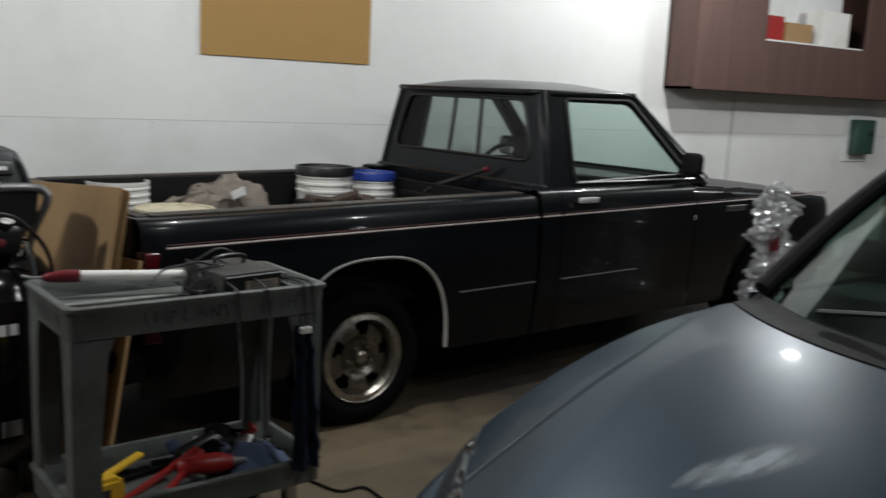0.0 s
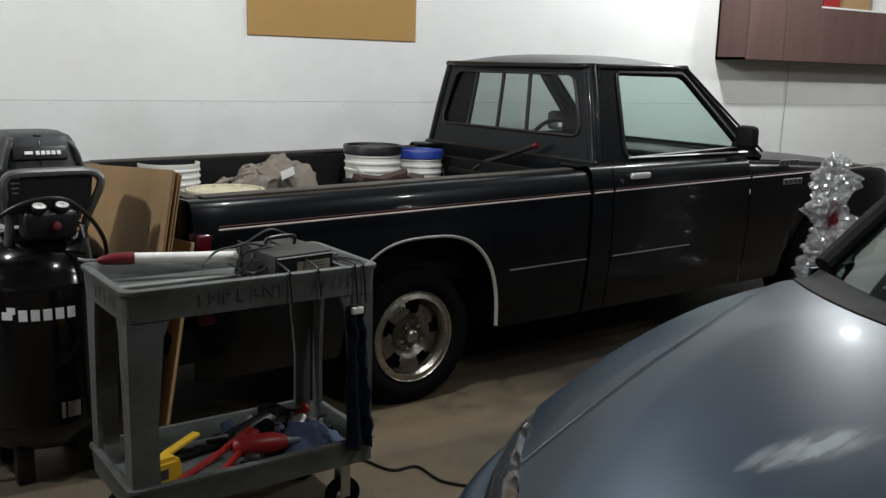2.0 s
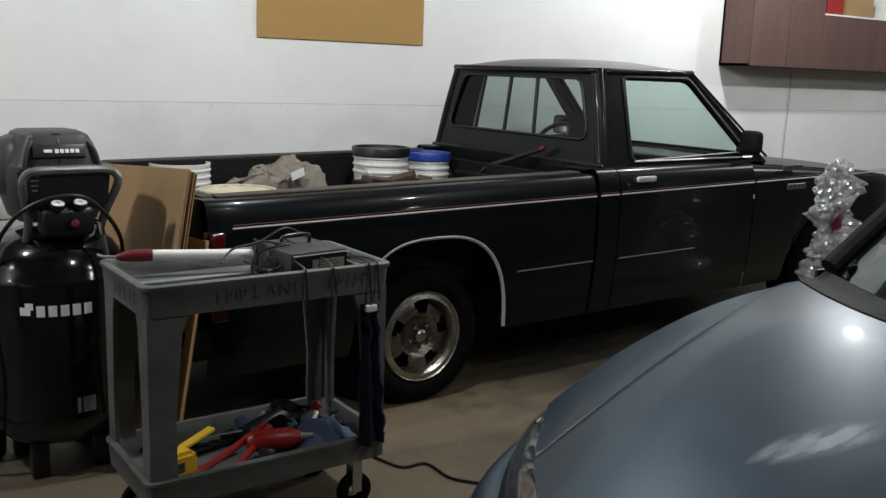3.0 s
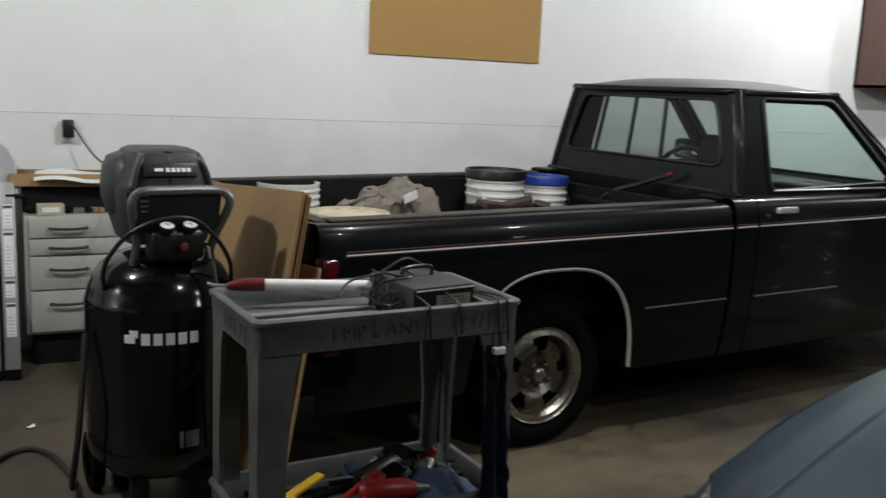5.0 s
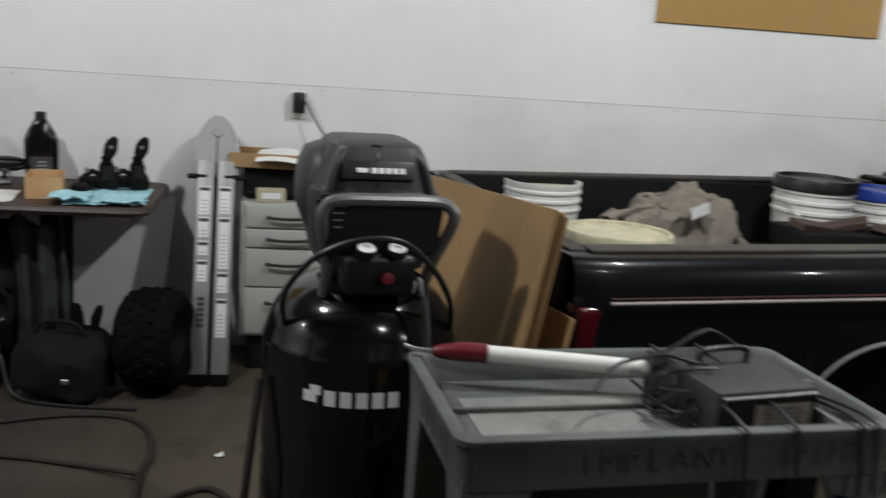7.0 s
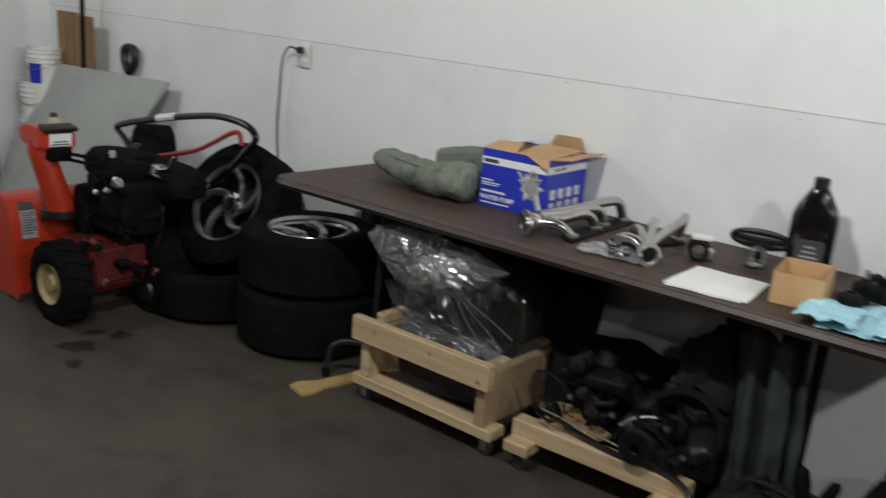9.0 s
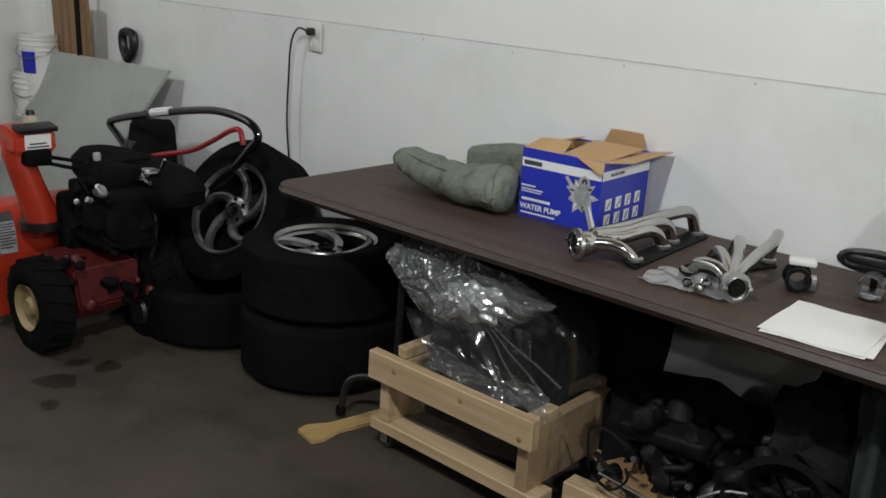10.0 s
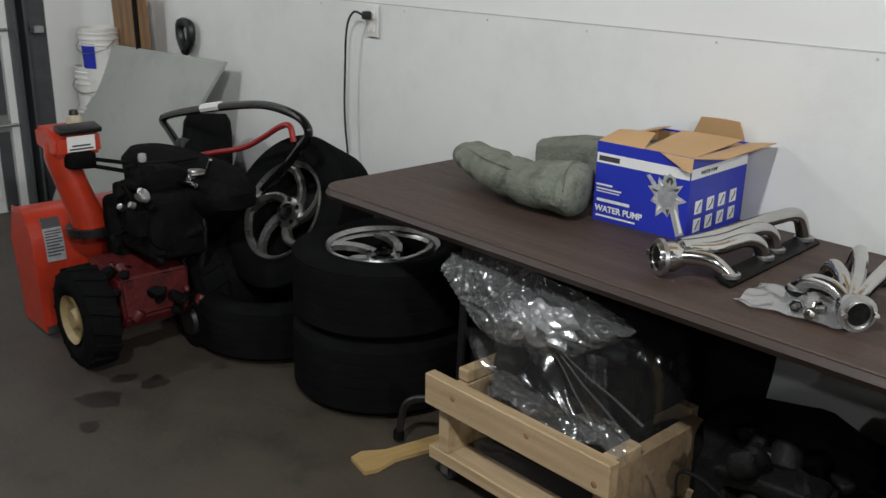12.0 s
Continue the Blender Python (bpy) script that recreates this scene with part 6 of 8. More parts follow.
    for r in range(2):
        for c in range(4):
            part("sign_square", block(0.0006, 0.034, 0.034, 0, m=pose(L + 0.0012, 0.05 + c * 0.058, 0.016 + r * 0.046)), WHITE_PRINT, t, smooth=0)
            part("sign_mark", tube([(L + 0.002, 0.042 + c * 0.058, 0.022 + r * 0.046), (L + 0.002, 0.05 + c * 0.058 + 0.006 * (c % 2), 0.034 + r * 0.046), (L + 0.002, 0.058 + c * 0.058, 0.044 + r * 0.046)], 0.0016, 5), DARK_PRINT, t)
    for k in range(2):
        part("approval_mark", lathe([(0, 0.0006), (0.007, 0.0006), (0.007, 0)], 16, pose(L - 0.045 + k * 0.02, -0.0008, Hb - 0.036, 90)), WHITE_PRINT, t)
    # printed picture of the pump, as flat grey shapes
    silver = material("printed_silver", (0.42, 0.42, 0.43), 0.45, scale=60, vary=0.5)
    px, pz = L - 0.06, 0.1

    def flat_shape(pts, y, mat):
        bm = bmesh.new()
        loft([[Vector((px + x * 1.15, d, pz + z * 1.25)) for x, z in pts] for d in (y - 0.0005, y)], closed=True, caps=True, bm=bm)
        part("printed_picture", bm, mat, t, smooth=0)

    def jagged(cx, cz, r0, r1, n, seed):
        q = random.Random(seed)
        return [(cx + (r0 if k % 2 else r1) * q.uniform(0.85, 1.1) * math.cos(2 * math.pi * k / n), cz + (r0 if k % 2 else r1) * q.uniform(0.85, 1.1) * math.sin(2 * math.pi * k / n)) for k in range(n)]
    flat_shape(jagged(0.0, 0.0, 0.03, 0.046, 18, 2), -0.001, silver)
    flat_shape([(-0.052, 0.036), (-0.044, 0.04), (-0.006, 0.004), (-0.012, -0.006)], -0.0016, silver)
    flat_shape([(0.004, -0.006), (0.02, 0.0), (0.05, -0.066), (0.032, -0.074)], -0.0016, PANEL_GREY)
    flat_shape(jagged(0.002, 0.002, 0.022, 0.028, 14, 5), -0.0022, GREY_PRINT)
    flat_shape(jagged(0.004, 0.03, 0.017, 0.02, 16, 7), -0.0022, PANEL_GREY)
    for k in range(9):
        a = k * 0.7
        x, z = 0.026 * math.cos(a), 0.024 * math.sin(a)
        flat_shape([(x, z), (x + 0.006, z + 0.002), (x + 0.013 * math.cos(a), z + 0.013 * math.sin(a)), (x - 0.003, z + 0.004)], -0.0028 - 0.00005 * k, (WHITE_PRINT, DARK_PRINT, silver)[k % 3])
    flat_shape(jagged(0.006, 0.034, 0.008, 0.009, 12, 9), -0.0028, DARK_PRINT)
    flat_shape([(0.022, -0.02), (0.026, -0.018), (0.046, -0.062), (0.04, -0.066)], -0.0022, WHITE_PRINT)
    return t


pump_box()

def header(origin, collector, runners, flange, r, label):
    """An exhaust manifold: four bent tubes from a port flange into one collector."""
    o = Vector(origin)
    t = thing("exhaust_header", Matrix.Translation(o), label, "exhaust header", "exhaust headers")
    a, b = (Vector(p) - o for p in flange)
    ang = math.degrees(math.atan2(b.y - a.y, b.x - a.x))
    fl = part("flange", block((b - a).length, 0.045, 0.012, 0.004, 2, m=Matrix.Translation((a + b) / 2) @ pose(0, 0, 0, 25, 0, ang)), GREASY, t)
    for line in runners:
        pts = spline([Vector(p) - o for p in line], 8)
        part("runner_tube", tube(pts, r, 14), CHROME, t, smooth=60)
        part("port_ring", lathe([(r, 0), (r + 0.007, 0.002), (r + 0.007, 0.01), (r, 0.013)], 18, Matrix.Translation(pts[-1])), STEEL, fl)
    p, d = Vector(collector[0]) - o, Vector(collector[1]).normalized()
    part("collector", tube([p - d * 0.035, p - d * 0.01, p + d * 0.02, p + d * 0.03], [0.024, 0.034, 0.03, 0.03], 18, caps=False), CHROME, t)
    part("collector_ring", tube([p + d * 0.012, p + d * 0.022], [0.041, 0.041], 22), STEEL, t)
    part("bore", tube([p - d * 0.02, p + d * 0.0225], 0.026, 18), GREASY, t)
    for s in (-1, 1):
        q = p + d * 0.02 + Vector((-d.y, d.x, 0)) * s * 0.034
        part("bolt", tube([q, q + d * 0.014], 0.0065, 6), CHROME, t)
    return t


header((-1.535, 5.465, BZ), ((-1.535, 5.465, 0.80), (-0.5, -0.8, 0)), (
    ((-1.53, 5.47, 0.80), (-1.49, 5.49, 0.805), (-1.45, 5.51, 0.80), (-1.42, 5.53, 0.77)),
    ((-1.52, 5.49, 0.815), (-1.48, 5.56, 0.812), (-1.455, 5.64, 0.822), (-1.44, 5.68, 0.808), (-1.435, 5.70, 0.77)),
    ((-1.52, 5.49, 0.82), (-1.49, 5.6, 0.82), (-1.465, 5.7, 0.832), (-1.45, 5.75, 0.818), (-1.445, 5.77, 0.77)),
    ((-1.53, 5.5, 0.82), (-1.5, 5.65, 0.828), (-1.47, 5.78, 0.842), (-1.45, 5.87, 0.838), (-1.445, 5.91, 0.77))),
    ((-1.42, 5.5, 0.762), (-1.445, 5.95, 0.762)), 0.0168, "shiny chrome exhaust header with four bent runner tubes")
second = header((-1.14, 5.48, BZ), ((-1.135, 5.48, 0.797), (0.7, -0.7, 0)), (
    ((-1.15, 5.5, 0.80), (-1.2, 5.53, 0.82), (-1.26, 5.56, 0.81), (-1.29, 5.58, 0.775)),
    ((-1.15, 5.5, 0.80), (-1.19, 5.57, 0.83), (-1.24, 5.64, 0.83), (-1.27, 5.68, 0.775)),
    ((-1.145, 5.5, 0.81), (-1.17, 5.6, 0.84), (-1.2, 5.7, 0.85), (-1.22, 5.75, 0.84), (-1.24, 5.77, 0.775)),
    ((-1.14, 5.5, 0.81), (-1.13, 5.6, 0.84), (-1.12, 5.73, 0.865), (-1.13, 5.81, 0.87), (-1.15, 5.84, 0.82), (-1.155, 5.845, 0.775))),
    ((-1.3, 5.56, 0.764), (-1.15, 5.87, 0.764)), 0.0165, "second chrome exhaust header lying on its plastic bag")
second.matrix_basis = second.matrix_basis @ pose(0.0, 0.01, 0, 0, 0, 6) @ Matrix.Scale(0.9, 4)
bg = thing("plastic_bag", pose(-1.3, 5.53, BZ + 0.002, 0, 0, 8), "crinkled clear plastic bag under the header parts", "plastic bag")
part("bag_film", rumple(sheet(18, 16, lambda u, v: Vector((-0.06 + 0.22 * u, -0.1 + 0.15 * v, 0.007))), 0.009, 26, 6), FILM_MILKY, bg, smooth=20)
for k, (x, y, rz) in enumerate(((-1.235, 5.47, 10), (-1.205, 5.455, 40), (-1.21, 5.49, 75))):
    nt = thing("hex_nut", pose(x, y, BZ + 0.02, 78, 0, rz), "shiny steel hex nut lying on the plastic bag", "nut", "nuts on the table")
    part("nut_body", lathe([(0.0065, 0.0), (0.013, 0.0), (0.014, 0.003), (0.014, 0.01), (0.0125, 0.013), (0.0065, 0.013), (0.0065, 0.0)], 6), CHROME, nt)
    part("stud", lathe([(0, 0.028), (0.005, 0.027), (0.006, 0.0), (0, 0.0)], 10), STEEL, nt)
ct = thing("throttle_body", pose(-1.07, 5.71, BZ, 0, 0, 25) @ Matrix.Scale(0.72, 4), "used cast metal throttle body with a dark bore", "engine part")
part("casting", lathe([(0.03, 0.0), (0.045, 0.0), (0.047, 0.01), (0.038, 0.02), (0.036, 0.07), (0.043, 0.075), (0.043, 0.085), (0.03, 0.085), (0.028, 0.0)], 24, pose(0, 0.02, 0.045, 90)), GREASY, ct)
part("top_plate", block(0.09, 0.05, 0.022, 0.006, 2, m=pose(0.01, 0, 0.085)), WHITE_PLASTIC, ct)
part("side_lug", block(0.03, 0.04, 0.05, 0.006, 2, m=pose(0.05, 0.0, 0.0)), STEEL, ct)
al = thing("air_cleaner_lid", pose(-0.92, 5.8, BZ, 0, 0, 10) @ Matrix.Scale(0.82, 4), "black oval air cleaner lid standing with a metal pipe", "engine part")
part("lid_shell", tube([(0.105 * math.cos(q), 0.035, 0.095 + 0.028 * math.sin(q)) for q in [j * math.pi / 12 for j in range(24)]], 0.012, 8, closed=True), BLACK_PLASTIC, al)
part("lid_plate", block(0.19, 0.012, 0.045, 0.02, 3, m=pose(0, 0.03, 0.075)), BLACK_PLASTIC, al)
part("pipe_elbow", tube(spline([(0.0, 0.02, 0.04), (0.0, -0.03, 0.043), (0.0, -0.07, 0.043)], 5), 0.034, 16, caps=False), IRON, al)
part("pipe_base", block(0.07, 0.08, 0.02, 0.006, 2, m=pose(0, 0, 0)), IRON, al)
part("support_rib", block(0.02, 0.02, 0.08, 0.004, 1, m=pose(0, 0.035, 0)), BLACK_PLASTIC, al)
pp = thing("paper_sheets", pose(-0.905, 5.48, BZ + 0.001, 0, 0, 4), "loose white sheets of paper on the table", "paper")
for k, (dx, dy, rz) in enumerate(((0, 0, 0), (0.008, 0.006, 3), (-0.004, 0.01, -2))):
    part("sheet", moved(sheet(6, 6, lambda u, v: Vector(((u - 0.5) * 0.215, (v - 0.5) * 0.25, 0.002 * math.sin(u * 5 + v * 4) ** 2)), 0.0004), pose(dx, dy, 0.0012 * k, 0, 0, rz)), PAPER, pp)


def small_carton():
    t = thing("small_carton", pose(-0.7, 5.57, BZ, 0, 0, 10), "small open brown cardboard carton on the table", "box")
    L, D, Hb = 0.13, 0.2, 0.085
    for nm, bm in (("carton_wall", block(L, 0.003, Hb, m=pose(0, -D / 2, 0))), ("carton_wall", block(L, 0.003, Hb, m=pose(0, D / 2, 0))), ("carton_wall", block(0.003, D, Hb, m=pose(-L / 2, 0, 0))), ("carton_wall", block(0.003, D, Hb, m=pose(L / 2, 0, 0))), ("carton_base", block(L, D, 0.003))):
        part(nm, bm, CARD_IN, t, smooth=0)


small_carton()
bt = thing("oil_bottle", pose(-0.775, 5.82, BZ, 0, 0, 15), "black plastic motor oil bottle standing behind the carton", "bottle")
def bottle_ring(w, d, z):
    return [Vector((w * math.copysign(abs(math.cos(a)) ** 0.6, math.cos(a)), d * math.copysign(abs(math.sin(a)) ** 0.6, math.sin(a)), z)) for a in [2 * math.pi * k / 28 for k in range(28)]]
part("bottle_body", loft([bottle_ring(w, d, z) for w, d, z in ((0.058, 0.036, 0.0), (0.064, 0.042, 0.008), (0.067, 0.042, 0.15), (0.066, 0.042, 0.185), (0.056, 0.038, 0.215), (0.036, 0.03, 0.25), (0.024, 0.024, 0.27), (0.02, 0.02, 0.275))], closed=True, caps=True), TANK, bt, smooth=50)
part("cap", lathe([(0.022, 0.272), (0.0225, 0.297), (0.019, 0.301), (0, 0.301)], 20), BLACK_PLASTIC, bt)
part("label_patch", block(0.08, 0.001, 0.07, 0, m=pose(0, -0.0425, 0.05)), DARK_PRINT, bt, smooth=0)
for k in range(3):
    part("print_line", block(0.05 - 0.01 * k, 0.0006, 0.006, m=pose(0, -0.0434, 0.065 + 0.015 * k)), GREY_PRINT, bt, smooth=0)
tw = thing("paper_towel", pose(-0.455, 5.55, BZ + 0.002, 0, 0, 5), "crumpled light blue paper towels spread on the table", "paper towel")


def towel(x0, x1, y0, y1, z, seed):
    def f(u, v):
        p = Vector((x0 + (x1 - x0) * u, y0 + (y1 - y0) * v, z))
        fold = 0.02 * abs(noise.noise(Vector((p.x * 14, p.y * 9, seed)))) + 0.012 * abs(noise.noise(Vector((p.x * 30, p.y * 26, seed + 3))))
        edge = Vector(noise.noise_vector(Vector((p.x * 12, p.y * 12, seed + 7)))) * 0.02
        return p + Vector((edge.x, edge.y, fold + 0.003))
    part("towel_sheet", sheet(30, 24, f, 0.0012), BLUE_TOWEL, tw, smooth=25)


towel(-0.16, 0.15, -0.2, 0.2, 0.0, 3)
towel(-0.2, -0.06, -0.22, 0.0, 0.018, 9)
towel(-0.02, 0.14, -0.21, -0.02, 0.012, 14)


def ball_joint(m):
    t = thing("ball_joint", m, "greasy black ball joint with a threaded stud, upright", "car part", "ball joints on the table")
    part("housing", rumple(lathe([(0, 0), (0.042, 0), (0.048, 0.02), (0.044, 0.045), (0.034, 0.06), (0.03, 0.085), (0.022, 0.1), (0, 0.105)], 22), 0.012, 24, 3), GREASY, t, smooth=40)
    part("boot", rumple(lathe([(0.02, 0.09), (0.026, 0.102), (0.018, 0.112), (0.022, 0.122), (0.014, 0.132), (0.0, 0.134)], 18), 0.004, 40, 1), RUBBER, t)
    ear = prism([(-0.012, 0.0), (0.016, 0.004), (0.03, 0.045), (0.026, 0.085), (0.008, 0.105), (-0.012, 0.09), (-0.026, 0.05), (-0.022, 0.015)], 0.022, m=pose(0.002, -0.011, 0.115, 0, 14, 0), bevel=0.006)
    part("ear", rumple(ear, 0.005, 40, 6), GREASY, t)
    part("ear_bore", tube([(0.016, -0.014, 0.168), (0.016, 0.014, 0.168)], 0.0085, 12), IRON, t)
    part("arm_plate", rumple(block(0.11, 0.04, 0.05, 0.008, 2, m=pose(-0.05, 0, 0.0)), 0.008, 30, 4), GREASY, t)
    part("yoke", tube(spline([(-0.1, -0.02, 0.01), (-0.09, -0.02, 0.05), (-0.055, -0.01, 0.07), (-0.03, 0, 0.05)], 5), 0.011, 8), GREASY, t)
    part("stud", lathe([(0, 0.03), (0.006, 0.029), (0.007, 0)], 8, pose(-0.08, -0.02, 0.06)), STEEL, t)
    return t


ball_joint(pose(-0.49, 5.68, BZ + 0.018, 0, 0, 20))
ball_joint(pose(-0.375, 5.72, BZ + 0.018, 0, 0, 10))
sc = thing("bearing_cap", pose(-0.57, 5.56, BZ + 0.02, 0, 0, 40), "small dark bearing cap on the paper towels", "car part")
part("cap_body", lathe([(0.012, 0), (0.035, 0), (0.035, 0.025), (0.02, 0.035), (0.012, 0.035)], 18), GREASY, sc)
part("lug", block(0.09, 0.025, 0.012, 0.004, 2, m=pose(0.01, 0, 0.002)), GREASY, sc)


# ---- under the table ----
def dolly_crate():
    t = thing("engine_dolly", pose(-1.84, 5.345, 0), "pale pine lumber engine dolly on small casters", "dolly")
    L, D = 0.62, 0.4
    for y in (0.02, D - 0.02):
        part("base_rail", block(L + 0.02, 0.085, 0.038, 0.003, 1, m=pose(0, y + 0.02, 0.068)), PINE, t)
    for sx in (-1, 1):
        part("end_board", block(0.038, D, 0.19, 0.003, 1, m=pose(sx * (L / 2 - 0.045), D / 2, 0.106)), PINE if sx < 0 else OSB, t)
        part("top_cleat", block(0.038, D - 0.1 if sx < 0 else 0.12, 0.035, 0.003, 1, m=pose(sx * (L / 2 - 0.045), (D / 2 + 0.02) if sx < 0 else 0.07, 0.3 if sx < 0 else 0.29)), PINE, t)
    fr = part("front_board", block(L, 0.036, 0.09, 0.003, 1, m=pose(0, -0.012, 0.25)), PINE, t)
    for x in (-0.2, 0.06, 0.27):
        part("knot", lathe([(0, 0.0008), (0.008, 0.0006), (0.009, 0)], 12, pose(x, -0.0302, 0.29 + 0.02 * math.sin(x * 20), 90)), PINE_UP, fr)
    part("back_board", block(L - 0.12, 0.036, 0.09, 0.003, 1, m=pose(0, D + 0.01, 0.22)), PINE, t)
    for sx in (-1, 1):
        for y in (0.04, D - 0.02):
            c = part("caster_wheel", lathe([(0, 0.012), (0.026, 0.012), (0.03, 0.006), (0.03, -0.006), (0.026, -0.012), (0, -0.012)], 22, pose(sx * (L / 2 - 0.03), y, 0.03, 90)), GREY_PLASTIC, t)
            part("caster_plate", block(0.05, 0.05, 0.006, 0.001, 1, m=pose(sx * (L / 2 - 0.03), y, 0.062), bm=block(0.028, 0.004, 0.045, 0.001, 1, m=pose(sx * (L / 2 - 0.03), y - 0.017, 0.02), bm=block(0.028, 0.004, 0.045, 0.001, 1, m=pose(sx * (L / 2 - 0.03), y + 0.017, 0.02)))), CHROME, c)
    return t


dolly_crate()
eb = thing("engine_block", pose(-1.86, 5.58, 0.118), "dark engine block resting in the pine dolly", "engine")
part("crankcase", rumple(block(0.4, 0.24, 0.2, 0.03, 3), 0.02, 12, 4), GREASY, eb)
part("cylinder_bank", rumple(prism([(-0.1, 0.18), (0.24, 0.18), (0.27, 0.36), (0.22, 0.45), (-0.02, 0.47), (-0.12, 0.38)], 0.24, m=pose(0.0, -0.04, 0), bevel=0.03), 0.015, 14, 6), GREASY, eb)
clutter(eb, 26, (-0.2, -0.13, 0.08), (0.24, 0.16, 0.4), (0.04, 0.1), (GREASY, BLACK_DULL, GREASY, GREASY), 21)
fl = thing("plastic_cover", pose(-1.77, 5.56, 0.12), "crinkled clear plastic sheet draped over the engine block", "plastic sheet")


def crumple(p, seed, f=8.0, amount=0.03):
    """Sharp folds: noise with its slopes turned up at every crossing."""
    q = p * f + Vector((seed, -seed, seed * 0.7))
    d = Vector(noise.noise_vector(q)) * 0.6
    n1, n2 = noise.noise(q), noise.noise(q * 2.3 + Vector((5, 2, 1)))
    return amount * (Vector((0.3, -1.0, 0.35)) * (0.5 - 1.6 * abs(n1)) + 0.5 * Vector((-0.4, -0.7, 0.6)) * (0.4 - 1.5 * abs(n2)) + d)


def drape(u, v):
    a = u * 2 * math.pi
    top = 1 - v
    r = 0.03 + 0.25 * math.sin(min(1, v * 1.45) * math.pi / 2) + 0.03 * math.sin(a * 3 + 2) * v
    z = 0.49 * (1 - v ** 2.2) + 0.05 * math.cos(a) * top + 0.02
    p = Vector((r * 1.05 * math.cos(a) - 0.05, r * 0.74 * math.sin(a), z))
    return p + crumple(p, 3, 5, 0.02)


def creased(p, seed, f, amount):
    """Long narrow folds whose run turns slowly over the sheet."""
    th = 1.2 + 1.7 * noise.noise(p * 4 + Vector((seed, 0, 0)))
    a, b = p.x * math.cos(th) + p.z * math.sin(th), p.z * math.cos(th) - p.x * math.sin(th)
    n = noise.noise(Vector((a * f, b * f * 0.2, seed + p.y * 4)))
    return Vector((0.2, -1.0, 0.3)) * amount * (0.5 - 1.6 * abs(n))


def bundle(u, v):
    x = -0.34 + 0.56 * u
    low = 0.345 + (0.155 * ((x + 0.14) / 0.34) ** 2 if x > -0.14 else 0.12 * ((-0.14 - x) / 0.2) ** 3)
    p = Vector((x, -0.14 - 0.08 * math.sin(v * 2.9) * (1 - 0.5 * u), low + (0.578 - 0.06 * u * u - low) * (1 - v)))
    return p + crumple(p, 11, 6, 0.03) + creased(p, 5, 22, 0.02) + creased(p, 9, 48, 0.007)


def core_fold(u, v):
    a = u * 2 * math.pi
    r = (0.012 + 0.988 * v) * (1 + 0.55 * noise.noise(Vector((2.2 * math.cos(a), 2.2 * math.sin(a), 4))))
    p = Vector((-0.02 + 0.12 * r * math.cos(a), -0.2, 0.465 + 0.06 * r * math.sin(a) + 0.02 * r * math.cos(a)))
    return p + Vector((0, -0.035 * (1 - v * v), 0)) + creased(p, 15, 30, 0.02) + crumple(p, 8, 16, 0.012)


def lower_fold(u, v):
    p = Vector((-0.22 + 0.44 * u, -0.17 + 0.02 * math.sin(v * 3), 0.19 + 0.075 * v + 0.015 * math.sin(u * 9)))
    return p + creased(p, 23, 30, 0.02) + crumple(p, 3, 18, 0.01)


def hanging_sheet(u, v):
    x0, x1 = -0.3 + 0.46 * u, -0.1 + 0.36 * u ** 0.6
    p = Vector((x0 + (x1 - x0) * v, -0.18 - 0.02 * math.sin(v * 3), 0.37 - 0.17 * v + 0.06 * u * (1 - v)))
    return p + Vector((0, 0.022 * noise.noise(Vector((u * 14, v * 1.5, 2))), 0)) + crumple(p, 31, 6, 0.01)


part("film", sheet(70, 44, drape), FILM, fl, smooth=20)
part("film_fold", sheet(120, 70, bundle), FILM_CRINKLED, fl, "crumpled fold of plastic", smooth=25)
part("film_fold", sheet(60, 16, core_fold), FILM_MILKY, fl, "milky crumpled fold of plastic", smooth=25)
part("film_fold", sheet(80, 14, lower_fold), FILM_CRINKLED, fl, "crumpled fold of plastic", smooth=25)
part("hanging_film", sheet(50, 22, hanging_sheet), FILM, fl, smooth=20)
for k in range(3):
    e = Vector((0.16 + 0.05 * k, -0.2 + 0.02 * k, 0.26 + 0.02 * k))
    part("crease", sheet(14, 2, lambda u, v: Vector((0.04 + 0.012 * k, -0.215, 0.41 + 0.006 * k)).lerp(e, u) + Vector((0.0009, 0, 0.0017)) * (2 * v - 1) * (1 + 1.5 * u) + Vector((0, 0.002 * math.sin(u * 9 + k), 0))), FILM_CRINKLED, fl, "stretched crease in the plastic", smooth=40)


